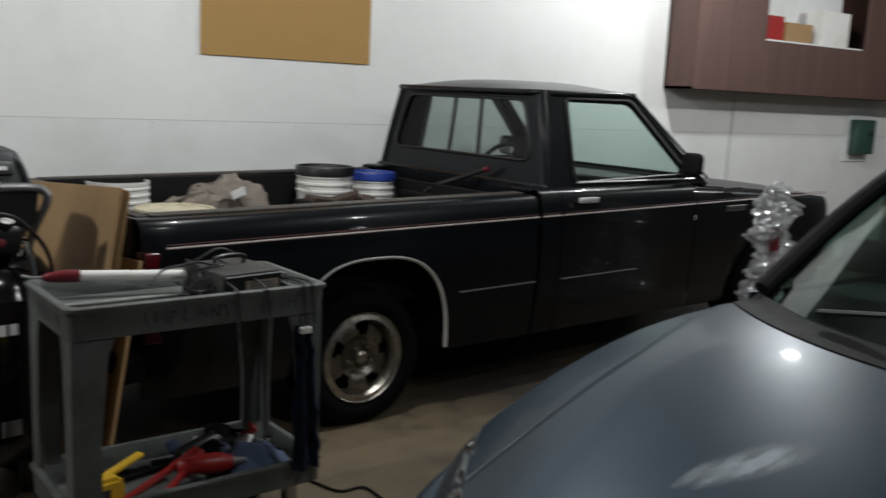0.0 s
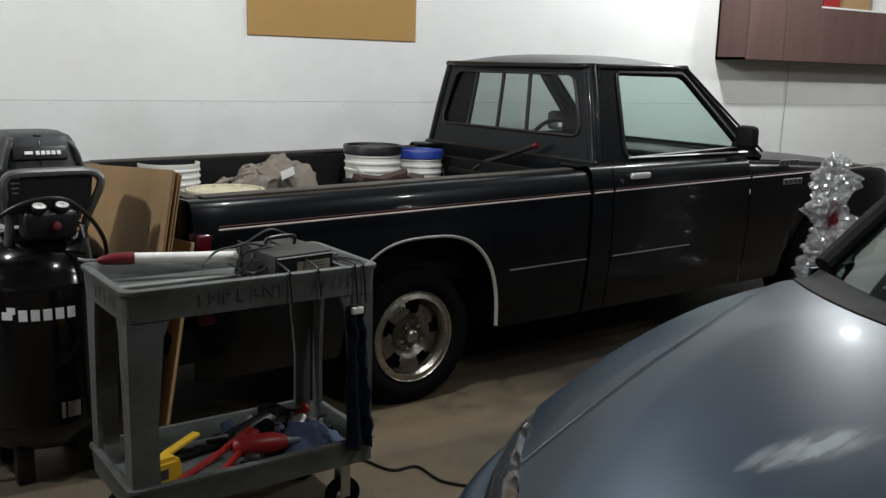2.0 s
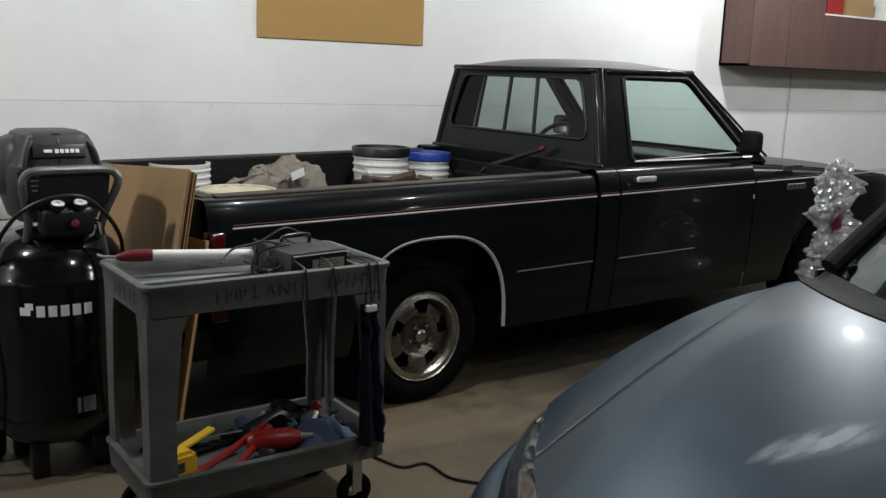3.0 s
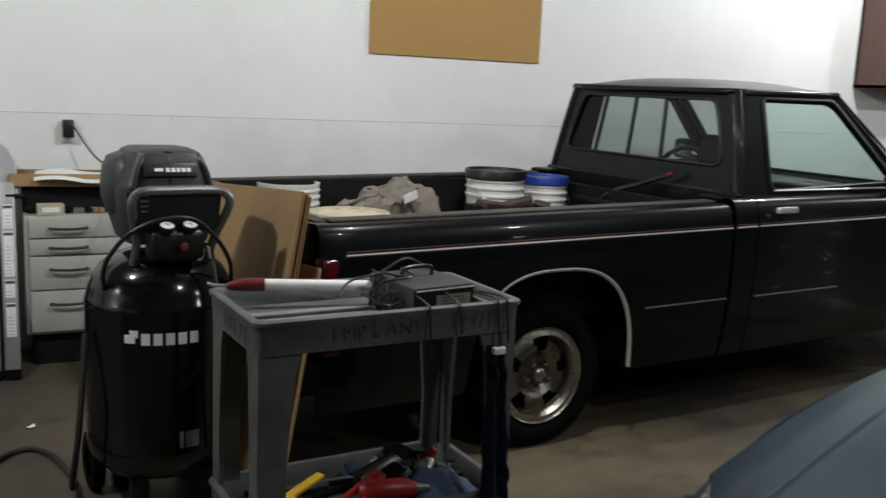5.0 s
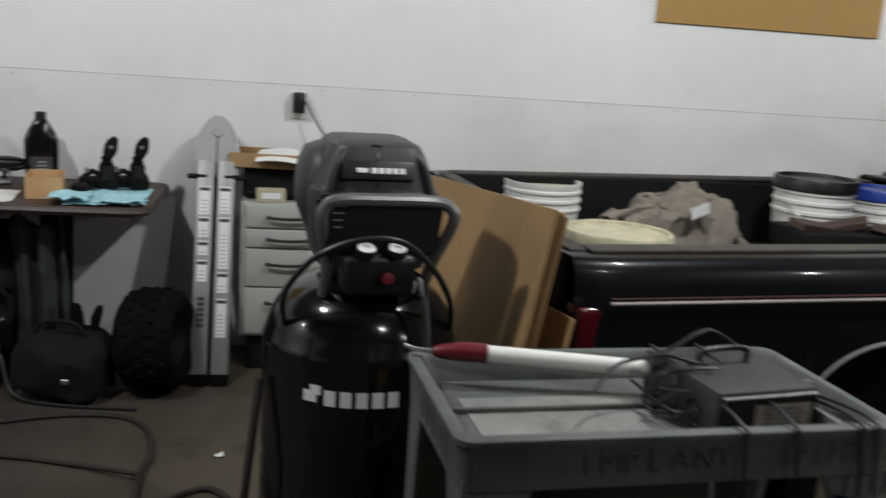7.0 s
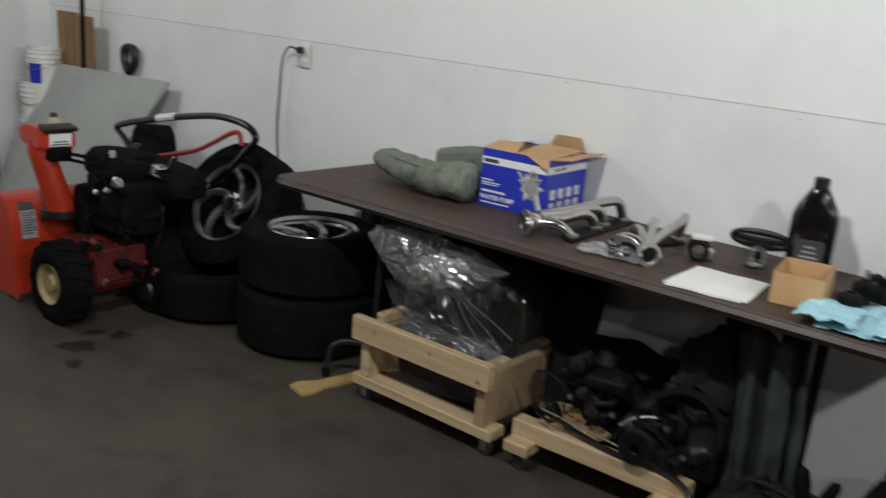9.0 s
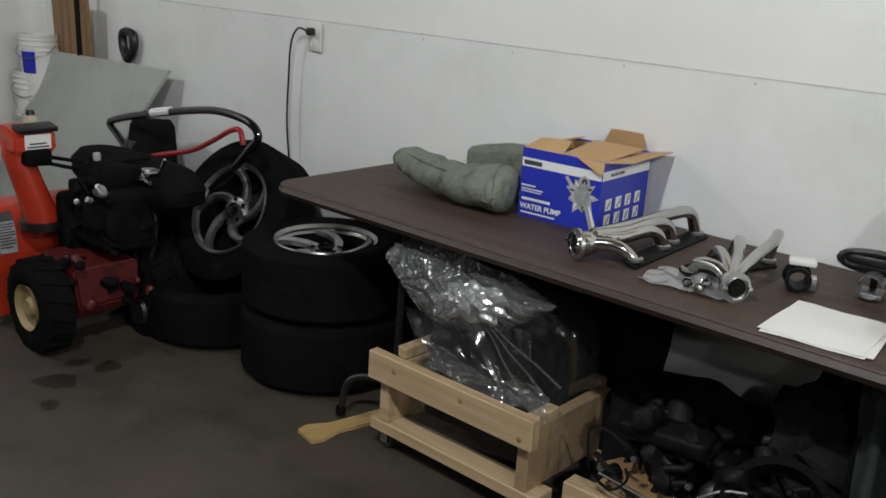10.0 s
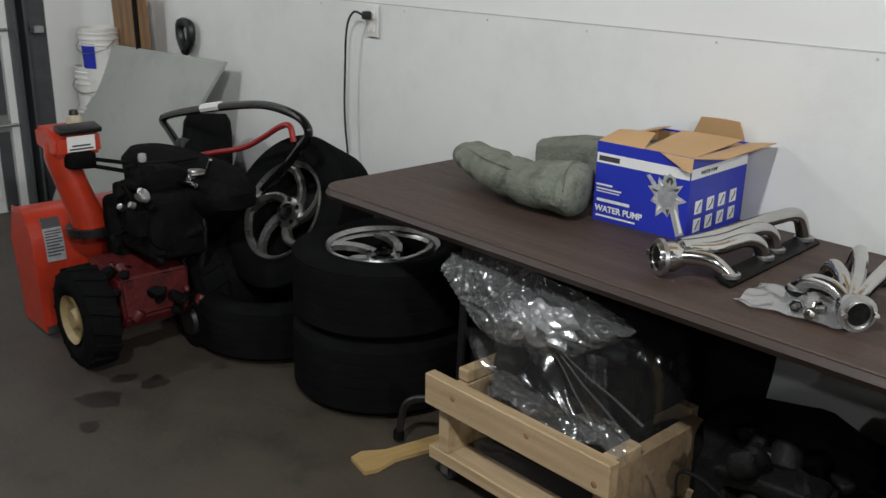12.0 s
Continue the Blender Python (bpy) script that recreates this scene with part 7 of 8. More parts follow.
def low_dolly():
    t = thing("low_dolly", pose(-1.17, 5.44, 0, 0, 0, 2), "low pale pine dolly with block feet on casters", "dolly")
    L, D = 0.58, 0.38
    for y in (0.0, D):
        part("rail", block(L + 0.03, 0.038 if y else 0.06, 0.062, 0.003, 1, m=pose(0, y, 0.098)), PINE, t)
        for sx in (-1, 1):
            part("block_foot", block(0.09, 0.09, 0.04, 0.004, 1, m=pose(sx * (L / 2 - 0.035), y + (0.01 if y else -0.04), 0.066)), PINE, t)
            c = part("caster_wheel", lathe([(0, 0.012), (0.026, 0.012), (0.03, 0.006), (0.03, -0.006), (0.026, -0.012), (0, -0.012)], 22, pose(sx * (L / 2 - 0.035), y + (0.01 if y else -0.04), 0.03, 90)), GREY_PLASTIC, t)
            part("caster_plate", block(0.05, 0.05, 0.006, 0.001, 1, m=pose(sx * (L / 2 - 0.035), y + (0.01 if y else -0.04), 0.061)), CHROME, c)
    for x in (-0.2, 0.2):
        part("cross_rail", block(0.085, D + 0.05, 0.03, 0.003, 1, m=pose(x, D / 2, 0.127)), PINE, t)
    part("scrap_board", block(0.26, 0.09, 0.02, 0.003, 1, m=pose(-0.14, 0.09, 0.158, 0, 0, -22)), CARD, t)


low_dolly()
tr = thing("transmission", pose(-1.14, 5.6, 0.158, 0, 0, 2), "greasy black gearbox and castings heaped on the low dolly", "engine part")
clutter(tr, 70, (-0.27, -0.15, 0.03), (0.3, 0.12, 0.24), (0.03, 0.085), (GREASY, GREASY, BLACK_DULL, GREASY, BLACK_PLASTIC), 12)
for k in range(7):
    x = -0.24 + 0.08 * k
    part("flange_bolt", lathe([(0, 0.014), (0.009, 0.013), (0.01, 0)], 6, pose(x, -0.17 + 0.02 * (k % 3), 0.08 + 0.05 * (k % 2), 80)), STEEL, tr)
part("bell_housing", lathe([(0.03, 0.0), (0.05, 0.0), (0.085, 0.05), (0.125, 0.1), (0.13, 0.115), (0.11, 0.115), (0.07, 0.06)], 26, pose(0.16, -0.03, 0.12, 80, 0, 20)), GREASY, tr)
part("valve_cover", rumple(block(0.24, 0.09, 0.05, 0.015, 3, m=pose(-0.13, -0.05, 0.16, 14, 0, 4)), 0.014, 22, 2), GREASY, tr)
part("bracket", tube(spline([(-0.28, -0.17, 0.06), (-0.29, -0.17, 0.17), (-0.24, -0.175, 0.19), (-0.18, -0.175, 0.17)], 5), 0.005, 6, flat=0.5), GREASY, tr)
part("bracket", tube(spline([(-0.26, -0.18, 0.05), (-0.2, -0.19, 0.04), (-0.16, -0.185, 0.08), (-0.17, -0.18, 0.11)], 5), 0.007, 6, flat=0.5), GREASY, tr)
part("dip_tube", tube(spline([(0.02, -0.16, 0.1), (0.08, -0.17, 0.15), (0.14, -0.17, 0.17)], 5), 0.005, 6), STEEL, tr)
part("pulley", lathe([(0.015, 0.03), (0.05, 0.03), (0.055, 0.022), (0.045, 0.015), (0.055, 0.008), (0.05, 0.0), (0, 0.0)], 24, pose(0.1, -0.19, 0.07, 88, 0, 8)), GREASY, tr)
part("pan_rail", tube([(-0.24, -0.185, 0.07), (0.12, -0.2, 0.045)], 0.004, 6), STEEL, tr)
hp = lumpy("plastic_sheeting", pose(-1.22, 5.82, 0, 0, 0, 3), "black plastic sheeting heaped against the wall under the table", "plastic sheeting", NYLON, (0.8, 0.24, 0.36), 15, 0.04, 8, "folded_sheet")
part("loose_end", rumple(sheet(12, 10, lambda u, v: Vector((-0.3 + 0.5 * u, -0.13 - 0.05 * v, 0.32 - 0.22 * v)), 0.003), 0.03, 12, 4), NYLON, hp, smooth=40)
# Added black backdrop; hides the grey wall so the space behind stays dark.
def dark_backdrop():
    t = thing("tarpaulin", pose(-1.98, 5.88, 0), "black backdrop sheet added behind the engine to keep the space under the table dark", "tarpaulin")
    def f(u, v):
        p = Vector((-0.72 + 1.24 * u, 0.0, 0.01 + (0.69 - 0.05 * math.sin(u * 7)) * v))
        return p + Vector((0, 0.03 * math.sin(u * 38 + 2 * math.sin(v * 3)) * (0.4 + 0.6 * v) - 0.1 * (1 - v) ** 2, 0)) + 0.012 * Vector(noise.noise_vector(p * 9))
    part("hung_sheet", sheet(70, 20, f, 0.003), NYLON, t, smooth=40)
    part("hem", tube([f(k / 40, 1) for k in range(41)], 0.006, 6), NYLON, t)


dark_backdrop()
bb = lumpy("black_sack", pose(-0.9, 5.68, 0, 0, 0, 5), "full black plastic sack standing under the table", "sack", NYLON, (0.3, 0.28, 0.56), 6, 0.05, 13, "bag_body")
part("knot", rumple(lathe([(0.05, 0.54), (0.03, 0.58), (0.04, 0.62), (0, 0.63)], 14), 0.01, 30, 2), NYLON, bb)
cbl = thing("wiring_loom", pose(-1.1, 5.4, 0.16), "black wiring loom trailing off the low dolly", "cable")
part("loom", tube(spline([(-0.34, 0.1, 0.06), (-0.2, 0.04, 0.03), (0.0, 0.02, 0.012), (0.14, 0.03, 0.01), (0.26, -0.02, 0.0), (0.33, -0.1, -0.13), (0.5, -0.16, -0.152), (0.8, -0.2, -0.152)], 7), 0.008, 8), BLACK_PLASTIC, cbl)
# Hooked black bar by the table leg, modelled as a thing of its own.
jh = thing("jack_handle", pose(-2.363, 5.405, 0.012), "bent black steel bar standing on the wood slat", "steel bar")
part("bar", tube(spline([(0, 0, 0.0), (0.004, 0.006, 0.06), (0.012, 0.02, 0.115), (0.05, 0.045, 0.14), (0.13, 0.07, 0.15), (0.24, 0.1, 0.155)], 6), 0.012, 10), BLACK_PLASTIC, jh)
part("foot_cap", lathe([(0, 0), (0.016, 0), (0.017, 0.02), (0.013, 0.03)], 14), RUBBER, jh)
wd = thing("wood_shim", pose(-2.3, 5.38, 0, 0, 0, 78), "yellowish wood slat lying on the floor under the table leg", "wood slat")
part("slat", prism([(-0.16, -0.05), (-0.12, -0.055), (-0.05, -0.03), (0.3, -0.035), (0.3, 0.035), (-0.05, 0.03), (-0.12, 0.055), (-0.16, 0.04)], 0.012, m=pose(0, 0, 0.012, -90)), wood_material("yellow_pine", (0.5, 0.35, 0.15), (0.4, 0.26, 0.1), 8), wd)


# ---- tyres ----
ALLOY = material("worn_alloy", (0.4, 0.4, 0.39), 0.3, 0.9, scale=12, vary=0.25, dirt=(0.2, 0.19, 0.17), dirt_amount=0.6, dirt_scale=9)
def loose_wheel(m, label, rimmed=True, R=0.29, W=0.21, group="loose tyres"):
    t = thing("tyre", m, label, "tyre", group)
    part("tread", tyre_mesh(R, 0.185, W), RUBBER, t)
    if not rimmed:
        part("inner_liner", lathe([(0.187, -W * 0.38), (R - 0.025, -W * 0.35), (R - 0.02, 0), (R - 0.025, W * 0.35), (0.187, W * 0.38)], 36), RUBBER, t)
        return t
    r = 0.187
    rim = part("rim", lathe([(r * 0.93, W * 0.42), (r, W * 0.47), (r * 1.02, W * 0.44), (r * 0.97, W * 0.38), (r * 0.92, W * 0.34)], 40), ALLOY, t, "alloy rim")
    # Barrel coloured near black for the shade deep in the rim.
    part("barrel", lathe([(r * 0.935, W * 0.35), (r * 0.9, W * 0.2), (r * 0.88, -W * 0.45)], 40), GREASY, rim)
    bm = lathe([(0.022, W * 0.3), (r * 0.3, W * 0.29), (r * 0.34, W * 0.24), (r * 0.34, W * 0.18)], 28)
    for k in range(5):
        a = 2 * math.pi * k / 5
        rows = []
        for s, w, tw, h in ((0.26, 0.02, -0.2, 0.27), (0.42, 0.022, 0.0, 0.3), (0.58, 0.021, 0.2, 0.33), (0.74, 0.022, 0.42, 0.36), (0.86, 0.026, 0.6, 0.385), (0.96, 0.036, 0.74, 0.4)):
            ca, sa = math.cos(a + tw), math.sin(a + tw)
            rows.append([Vector((ca * r * s - sa * q, sa * r * s + ca * q, W * h + e)) for q, e in ((-w, -0.02), (-w * 0.8, -0.002), (-w * 0.3, 0.003), (w * 0.8, -0.003), (w, -0.02))])
        merged(loft(rows), bm)
    part("spokes", bm, ALLOY, rim)
    part("hub_bore", lathe([(0.03, W * 0.33), (0.032, W * 0.34), (0.024, W * 0.3), (0, W * 0.25)], 20), GREASY, rim)
    # Dark disc closing the barrel, in place of the shade behind the spokes.
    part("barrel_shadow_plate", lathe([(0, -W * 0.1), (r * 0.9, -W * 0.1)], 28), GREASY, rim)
    for k in range(5):
        a = 2 * math.pi * (k + 0.5) / 5
        part("lug_hole", lathe([(0, W * 0.325), (0.008, W * 0.325), (0.009, W * 0.31)], 10, pose(0.05 * math.cos(a), 0.05 * math.sin(a), 0)), GREASY, rim)
    return t


loose_wheel(pose(-2.72, 5.635, 0.128), "black tyre lying flat at the bottom of the stack", False, 0.302, 0.25)
loose_wheel(pose(-2.725, 5.64, 0.381, 0, 0, 30), "black tyre with a swirled alloy rim on the stack", True, 0.3, 0.245)
loose_wheel(pose(-3.28, 5.56, 0.113, 0, 0, 10), "black tyre lying flat on the floor under the leaning wheel", False)
loose_wheel(pose(-3.25, 5.665, 0.455, 60, 0, 5), "alloy wheel leaning back on a tyre against the wall", True, 0.295)
loose_wheel(pose(-4.03, 5.72, 0.36, 88, 0, -30), "large black tyre standing edge-on near the wall", False, 0.36, 0.2)


# ---- snow blower ----
def snow_blower():
    t = thing("snow_blower", pose(-3.5, 5.15, 0), "orange walk-behind snow blower with black engine and knobby wheels", "snow blower")
    # auger housing, open to -x
    line = spline([(-0.24, 0.05), (-0.26, 0.16), (-0.27, 0.3), (-0.285, 0.42), (-0.32, 0.5), (-0.37, 0.53), (-0.44, 0.53)], 4)
    def shell(u, v):
        k = u * (len(line) - 1)
        a = line[int(k)].lerp(line[min(int(k) + 1, len(line) - 1)], k - int(k))
        return Vector((a.x, -0.36 + 0.54 * v, a.y))
    hs = part("auger_housing", sheet(24, 8, shell, 0.006), ORANGE, t, smooth=60)
    hs.matrix_basis = pose(-0.05, 0.03, 0) @ Matrix.Diagonal((1, 0.8, 0.88, 1))
    for y in (-0.364, 0.177):
        part("end_plate", prism([(-0.44, 0.03), (-0.23, 0.03), (-0.252, 0.16), (-0.262, 0.3), (-0.278, 0.43), (-0.32, 0.512), (-0.37, 0.542), (-0.45, 0.537), (-0.5, 0.38), (-0.46, 0.2)], 0.007, m=pose(0, y, 0), bevel=0.002), ORANGE, hs)
    part("scraper_bar", block(0.03, 0.53, 0.04, 0.003, 1, m=pose(-0.26, -0.09, 0.012)), STEEL, hs)
    part("auger_shaft", tube([(-0.42, -0.35, 0.27), (-0.42, 0.17, 0.27)], 0.018, 10), SOOT, hs)
    for s in (-1, 1):
        pts = [(-0.42 + 0.1 * math.cos(k * 0.5), -0.09 + s * (0.03 + 0.21 * k / 24), 0.27 + 0.12 * math.sin(k * 0.5)) for k in range(25)]
        part("auger_ribbon", tube(pts, 0.014, 6), ORANGE, hs)
    lab = part("warning_label", sheet(8, 2, lambda u, v: shell(0.66 - 0.3 * u, 0.1 + 0.16 * v) + Vector((0.007, 0, 0.003)), 0.001), GREY_PRINT, hs, smooth=60)
    part("label_head", sheet(3, 2, lambda u, v: shell(0.66 - 0.09 * u, 0.1 + 0.16 * v) + Vector((0.0085, 0, 0.004)), 0.001), DARK_PRINT, lab, smooth=60)
    for k in range(9):
        part("label_line", sheet(1, 2, lambda u, v: shell(0.55 - 0.019 * k - 0.009 * u, 0.11 + (0.14 - 0.03 * (k % 3 == 2)) * v) + Vector((0.0085, 0, 0.004)), 0.0008), DARK_PRINT, lab, smooth=60)
    part("scuffed_spot", lathe([(0, 0.001), (0.035, 0.001), (0.035, 0)], 5, pose(-0.248, -0.24, 0.23, 0, 86, 0)), material("scuffed_patch", (0.08, 0.05, 0.02), 0.7), hs)
    # chute, leaning back, with its hood
    rows = []
    for cx, cy, w, z in ((-0.25, -0.07, 0.062, 0.4), (-0.25, -0.08, 0.06, 0.46), (-0.265, -0.115, 0.055, 0.58), (-0.28, -0.14, 0.055, 0.68), (-0.285, -0.125, 0.065, 0.73)):
        rows.append([Vector((cx + w * math.cos(radians(a)), cy + w * math.sin(radians(a)), z + 0.02 * math.cos(radians(a)))) for a in range(-170, 191, 20)])
    part("chute", loft(rows), ORANGE, t, smooth=60)
    hood = part("deflector", prism([(-0.1, -0.03), (0.075, -0.045), (0.07, 0.03), (0.0, 0.055), (-0.11, 0.045)], 0.17, m=pose(-0.28, -0.185, 0.735), bevel=0.012), ORANGE, t)
    part("deflector_label", block(0.002, 0.1, 0.055, 0, m=pose(-0.206, -0.09, 0.707, 0, 2, 0)), PAPER, hood, smooth=0)
    for k in range(4):
        part("label_line", block(0.001, 0.085 - 0.02 * (k % 2), 0.006, 0, m=pose(-0.2045, -0.09, 0.712 + 0.012 * k, 0, 2, 0)), DARK_PRINT, hood, smooth=0)
    part("black_strip", block(0.07, 0.15, 0.02, 0.006, 2, m=pose(-0.225, -0.09, 0.775, 0, 10, 0)), BLACK_PLASTIC, hood)
    part("cap", lathe([(0, 0.04), (0.022, 0.038), (0.028, 0.022), (0.028, 0.0)], 16, pose(-0.3, -0.07, 0.782)), CREAM_LID, hood)
    part("cap_knob", lathe([(0, 0.02), (0.014, 0.018), (0.018, 0.0)], 12, pose(-0.3, -0.07, 0.82)), BLACK_PLASTIC, hood)
    part("chute_ring", lathe([(0.065, 0.39), (0.085, 0.39), (0.085, 0.42), (0.065, 0.42)], 28, pose(-0.25, -0.07, 0)), BLACK_PLASTIC, t)
    # chassis, engine
    body = part("transmission_case", rumple(prism([(-0.16, 0.14), (0.1, 0.13), (0.13, 0.17), (0.11, 0.31), (-0.16, 0.33)], 0.25, m=pose(0.0, -0.13, 0), bevel=0.01), 0.012, 12, 4), DIRTY_RED, t, "dirty red gear case")
    part("belt_cover", block(0.12, 0.2, 0.3, 0.03, 3, m=pose(-0.16, 0.06, 0.24)), SOOT, t)
    clutter(body, 12, (0.0, -0.16, 0.14), (0.16, -0.11, 0.37), (0.02, 0.045), (DIRTY_RED, SOOT, SOOT, SOOT), 5, "bracket")
    clutter(body, 12, (0.12, -0.12, 0.14), (0.17, 0.14, 0.37), (0.02, 0.05), (SOOT, DIRTY_RED, SOOT, SOOT), 15, "bracket")
    clutter(t, 34, (-0.04, -0.05, 0.38), (0.17, 0.18, 0.66), (0.02, 0.06), (SOOT, SOOT, SOOT, SOOT, SOOT, SOOT, SOOT, IRON), 8, "fitting")
    en = part("engine", rumple(block(0.26, 0.22, 0.24, 0.03, 3, m=pose(0.03, 0.09, 0.36)), 0.02, 10, 2), SOOT, t)
    part("recoil_cover", lathe([(0, 0.03), (0.05, 0.028), (0.08, 0.02), (0.085, 0.0)], 26, pose(0.14, 0.05, 0.48, 0, 90, 0)), SOOT, en)
    part("fuel_tank", block(0.2, 0.16, 0.09, 0.03, 3, m=pose(0.0, 0.08, 0.58)), SOOT, en)
    part("muffler", block(0.12, 0.1, 0.1, 0.015, 2, m=pose(0.0, -0.01, 0.52)), SOOT, en)
    part("carburettor", rumple(block(0.08, 0.07, 0.1, 0.01, 2, m=pose(0.1, -0.03, 0.46)), 0.01, 30, 1), SOOT, en)
    for k, (x, y, z) in enumerate(((0.12, -0.06, 0.57), (0.05, -0.07, 0.55), (0.14, -0.04, 0.62))):
        part("fitting", lathe([(0, 0.02), (0.011, 0.018), (0.013, 0)], 10, pose(x, y, z, 60, 0, 30 * k)), STEEL, en)
    part("spark_lead", tube(spline([(0.0, -0.02, 0.6), (0.04, -0.06, 0.64), (0.1, -0.06, 0.6), (0.12, -0.04, 0.53)], 6), 0.006, 6), SOOT, en)
    part("gear_knuckle", rumple(block(0.08, 0.1, 0.06, 0.015, 2, m=pose(-0.21, -0.1, 0.645)), 0.01, 25, 3), SOOT, t)
    for a, b in (((-0.2, -0.08, 0.68), (-0.15, 0.26, 0.6)), ((-0.2, -0.06, 0.65), (-0.1, 0.2, 0.58)), ((-0.05, 0.0, 0.66), (0.02, 0.24, 0.68)), ((0.02, -0.02, 0.5), (-0.02, 0.02, 0.7))):
        part("linkage_rod", tube([a, b], 0.008, 6), SOOT, en)
    for s in (-1, 1):
        w = part("wheel", moved(tyre_mesh(0.172, 0.085, 0.12, 3), pose(0, s * 0.21, 0.172, 90)), RUBBER, t)
        part("wheel_disc", lathe([(0, 0.03), (0.03, 0.035), (0.04, 0.015), (0.075, 0.018), (0.088, 0.04)], 24, pose(0, s * 0.23, 0.172, 90 if s < 0 else -90)), CREAM, w, "cream painted wheel disc")
        for k in range(16):
            a = 2 * math.pi * k / 16
            part("lug", block(0.03, 0.1, 0.014, 0.003, 1, m=pose(0, s * 0.21, 0.172) @ pose(0, 0, 0, 0, math.degrees(a), 0) @ pose(0, 0, 0.166, 0, 0, 18 * s)), RUBBER, w)
        if s < 0:
            continue
        arm = part("handlebar", tube(spline([(0.1, s * 0.17, 0.25), (0.14, s * 0.18, 0.4), (0.12, s * 0.18, 0.55), (0.02, s * 0.18, 0.62)], 5), 0.0125, 8), BLACK_PLASTIC, t)
        part("grip", tube([(0.02, s * 0.18, 0.62), (-0.09, s * 0.18, 0.64)], 0.017, 10), RUBBER, arm)
    part("shift_knob", lathe([(0, 0.018), (0.013, 0.014), (0.016, 0.0), (0.013, -0.014), (0, -0.018)], 14, pose(-0.05, 0.06, 0.69)), PANEL_GREY, t)
    return t


snow_blower()


# ---- lawn mower ----
def lawn_mower():
    t = thing("lawn_mower", pose(-3.66, 5.5, 0), "black push mower with folded black handle and red bail bar", "lawn mower")
    def oval(cx, rx, ry, z, p=0.75, cy=0.0):
        return [Vector((cx + rx * math.copysign(abs(math.cos(a)) ** p, math.cos(a)), cy + ry * math.copysign(abs(math.sin(a)) ** p, math.sin(a)), z)) for a in [2 * math.pi * k / 36 for k in range(36)]]
    part("deck", loft([oval(0, rx, ry, z) for rx, ry, z in ((0.3, 0.2, 0.1), (0.31, 0.21, 0.12), (0.3, 0.2, 0.26), (0.26, 0.17, 0.31), (0.18, 0.13, 0.32))], closed=True, caps=True), SOOT, t, smooth=50)
    eng = part("engine_shroud", loft([oval(0.05, rx, ry, z, cy=-0.1) for rx, ry, z in ((0.16, 0.1, 0.36), (0.3, 0.12, 0.5), (0.41, 0.13, 0.545), (0.42, 0.13, 0.6), (0.36, 0.11, 0.645), (0.18, 0.06, 0.665))], closed=True, caps=True), SOOT, t, smooth=50)
    part("chrome_lever", tube(spline([(0.12, -0.225, 0.615), (0.15, -0.235, 0.605), (0.25, -0.232, 0.62), (0.34, -0.22, 0.63), (0.36, -0.215, 0.62)], 6), 0.007, 8), CHROME, eng)
    part("chrome_lever", tube([(0.3, -0.2, 0.65), (0.36, -0.18, 0.66), (0.4, -0.18, 0.72)], 0.006, 8), CHROME, eng)
    part("starter_grip", block(0.05, 0.03, 0.05, 0.012, 2, m=pose(-0.26, -0.1, 0.6)), RED, eng)
    for x in (-0.27, 0.27):
        for s in (-1, 1):
            w = part("wheel", moved(tyre_mesh(0.1, 0.06, 0.045, 3), pose(x, s * 0.21, 0.1, 90)), RUBBER, t)
            part("wheel_hub", lathe([(0, 0.02), (0.05, 0.016), (0.06, 0.0)], 18, pose(x, s * 0.225, 0.1, 90 if s < 0 else -90)), BLACK_PLASTIC, w)
    def bar(pts):
        return spline([(x + 3.66, 0.05, z) for x, z in pts], 6)
    hd = part("handle", tube(bar([(-3.86, 0.45), (-3.89, 0.53), (-3.93, 0.61), (-4.01, 0.67), (-4.07, 0.71), (-4.0, 0.74), (-3.79, 0.79), (-3.54, 0.84), (-3.29, 0.88), (-3.13, 0.88), (-3.04, 0.86), (-3.01, 0.82), (-3.07, 0.76), (-3.17, 0.67), (-3.3, 0.57)]), 0.0155, 10), TANK, t)
    part("rope_wrap", tube(bar([(-3.72, 0.807), (-3.65, 0.822), (-3.58, 0.836)]), 0.018, 8), WHITE_PRINT, hd)
    part("bail_bar", tube(bar([(-3.94, 0.56), (-3.8, 0.605), (-3.67, 0.64), (-3.44, 0.7), (-3.3, 0.76), (-3.18, 0.82), (-3.12, 0.83), (-3.1, 0.78)]), 0.0105, 8), RED, hd, "red bail bar")
    part("cable_clamp", block(0.05, 0.05, 0.16, 0.012, 2, m=pose(-0.24, 0.05, 0.5)), BLACK_PLASTIC, hd)
    return t


lawn_mower()

# ---- corner by the overhead door ----
pn = thing("metal_panel", pose(0, 0, 0), "large dull grey sheet panel leaning on the wall", "panel")
PC = [Vector(p) for p in ((-5.42, 5.52, 0.0), (-4.62, 5.54, 0.0), (-4.2, 5.93, 0.905), (-5.34, 5.86, 0.885))]
part("sheet_metal", sheet(8, 8, lambda u, v: PC[0].lerp(PC[1], u).lerp(PC[3].lerp(PC[2], u), v), 0.012), PANEL_GREY, pn, smooth=0)
part("rolled_edge", tube([PC[3], PC[2], PC[1]], 0.012, 8), PANEL_GREY, pn)
part("hanging_hole", lathe([(0, 0.001), (0.012, 0.001), (0.012, 0)], 12, pose(-5.05, 5.84, 0.81, 66, 0, 4)), DARK_PRINT, pn)
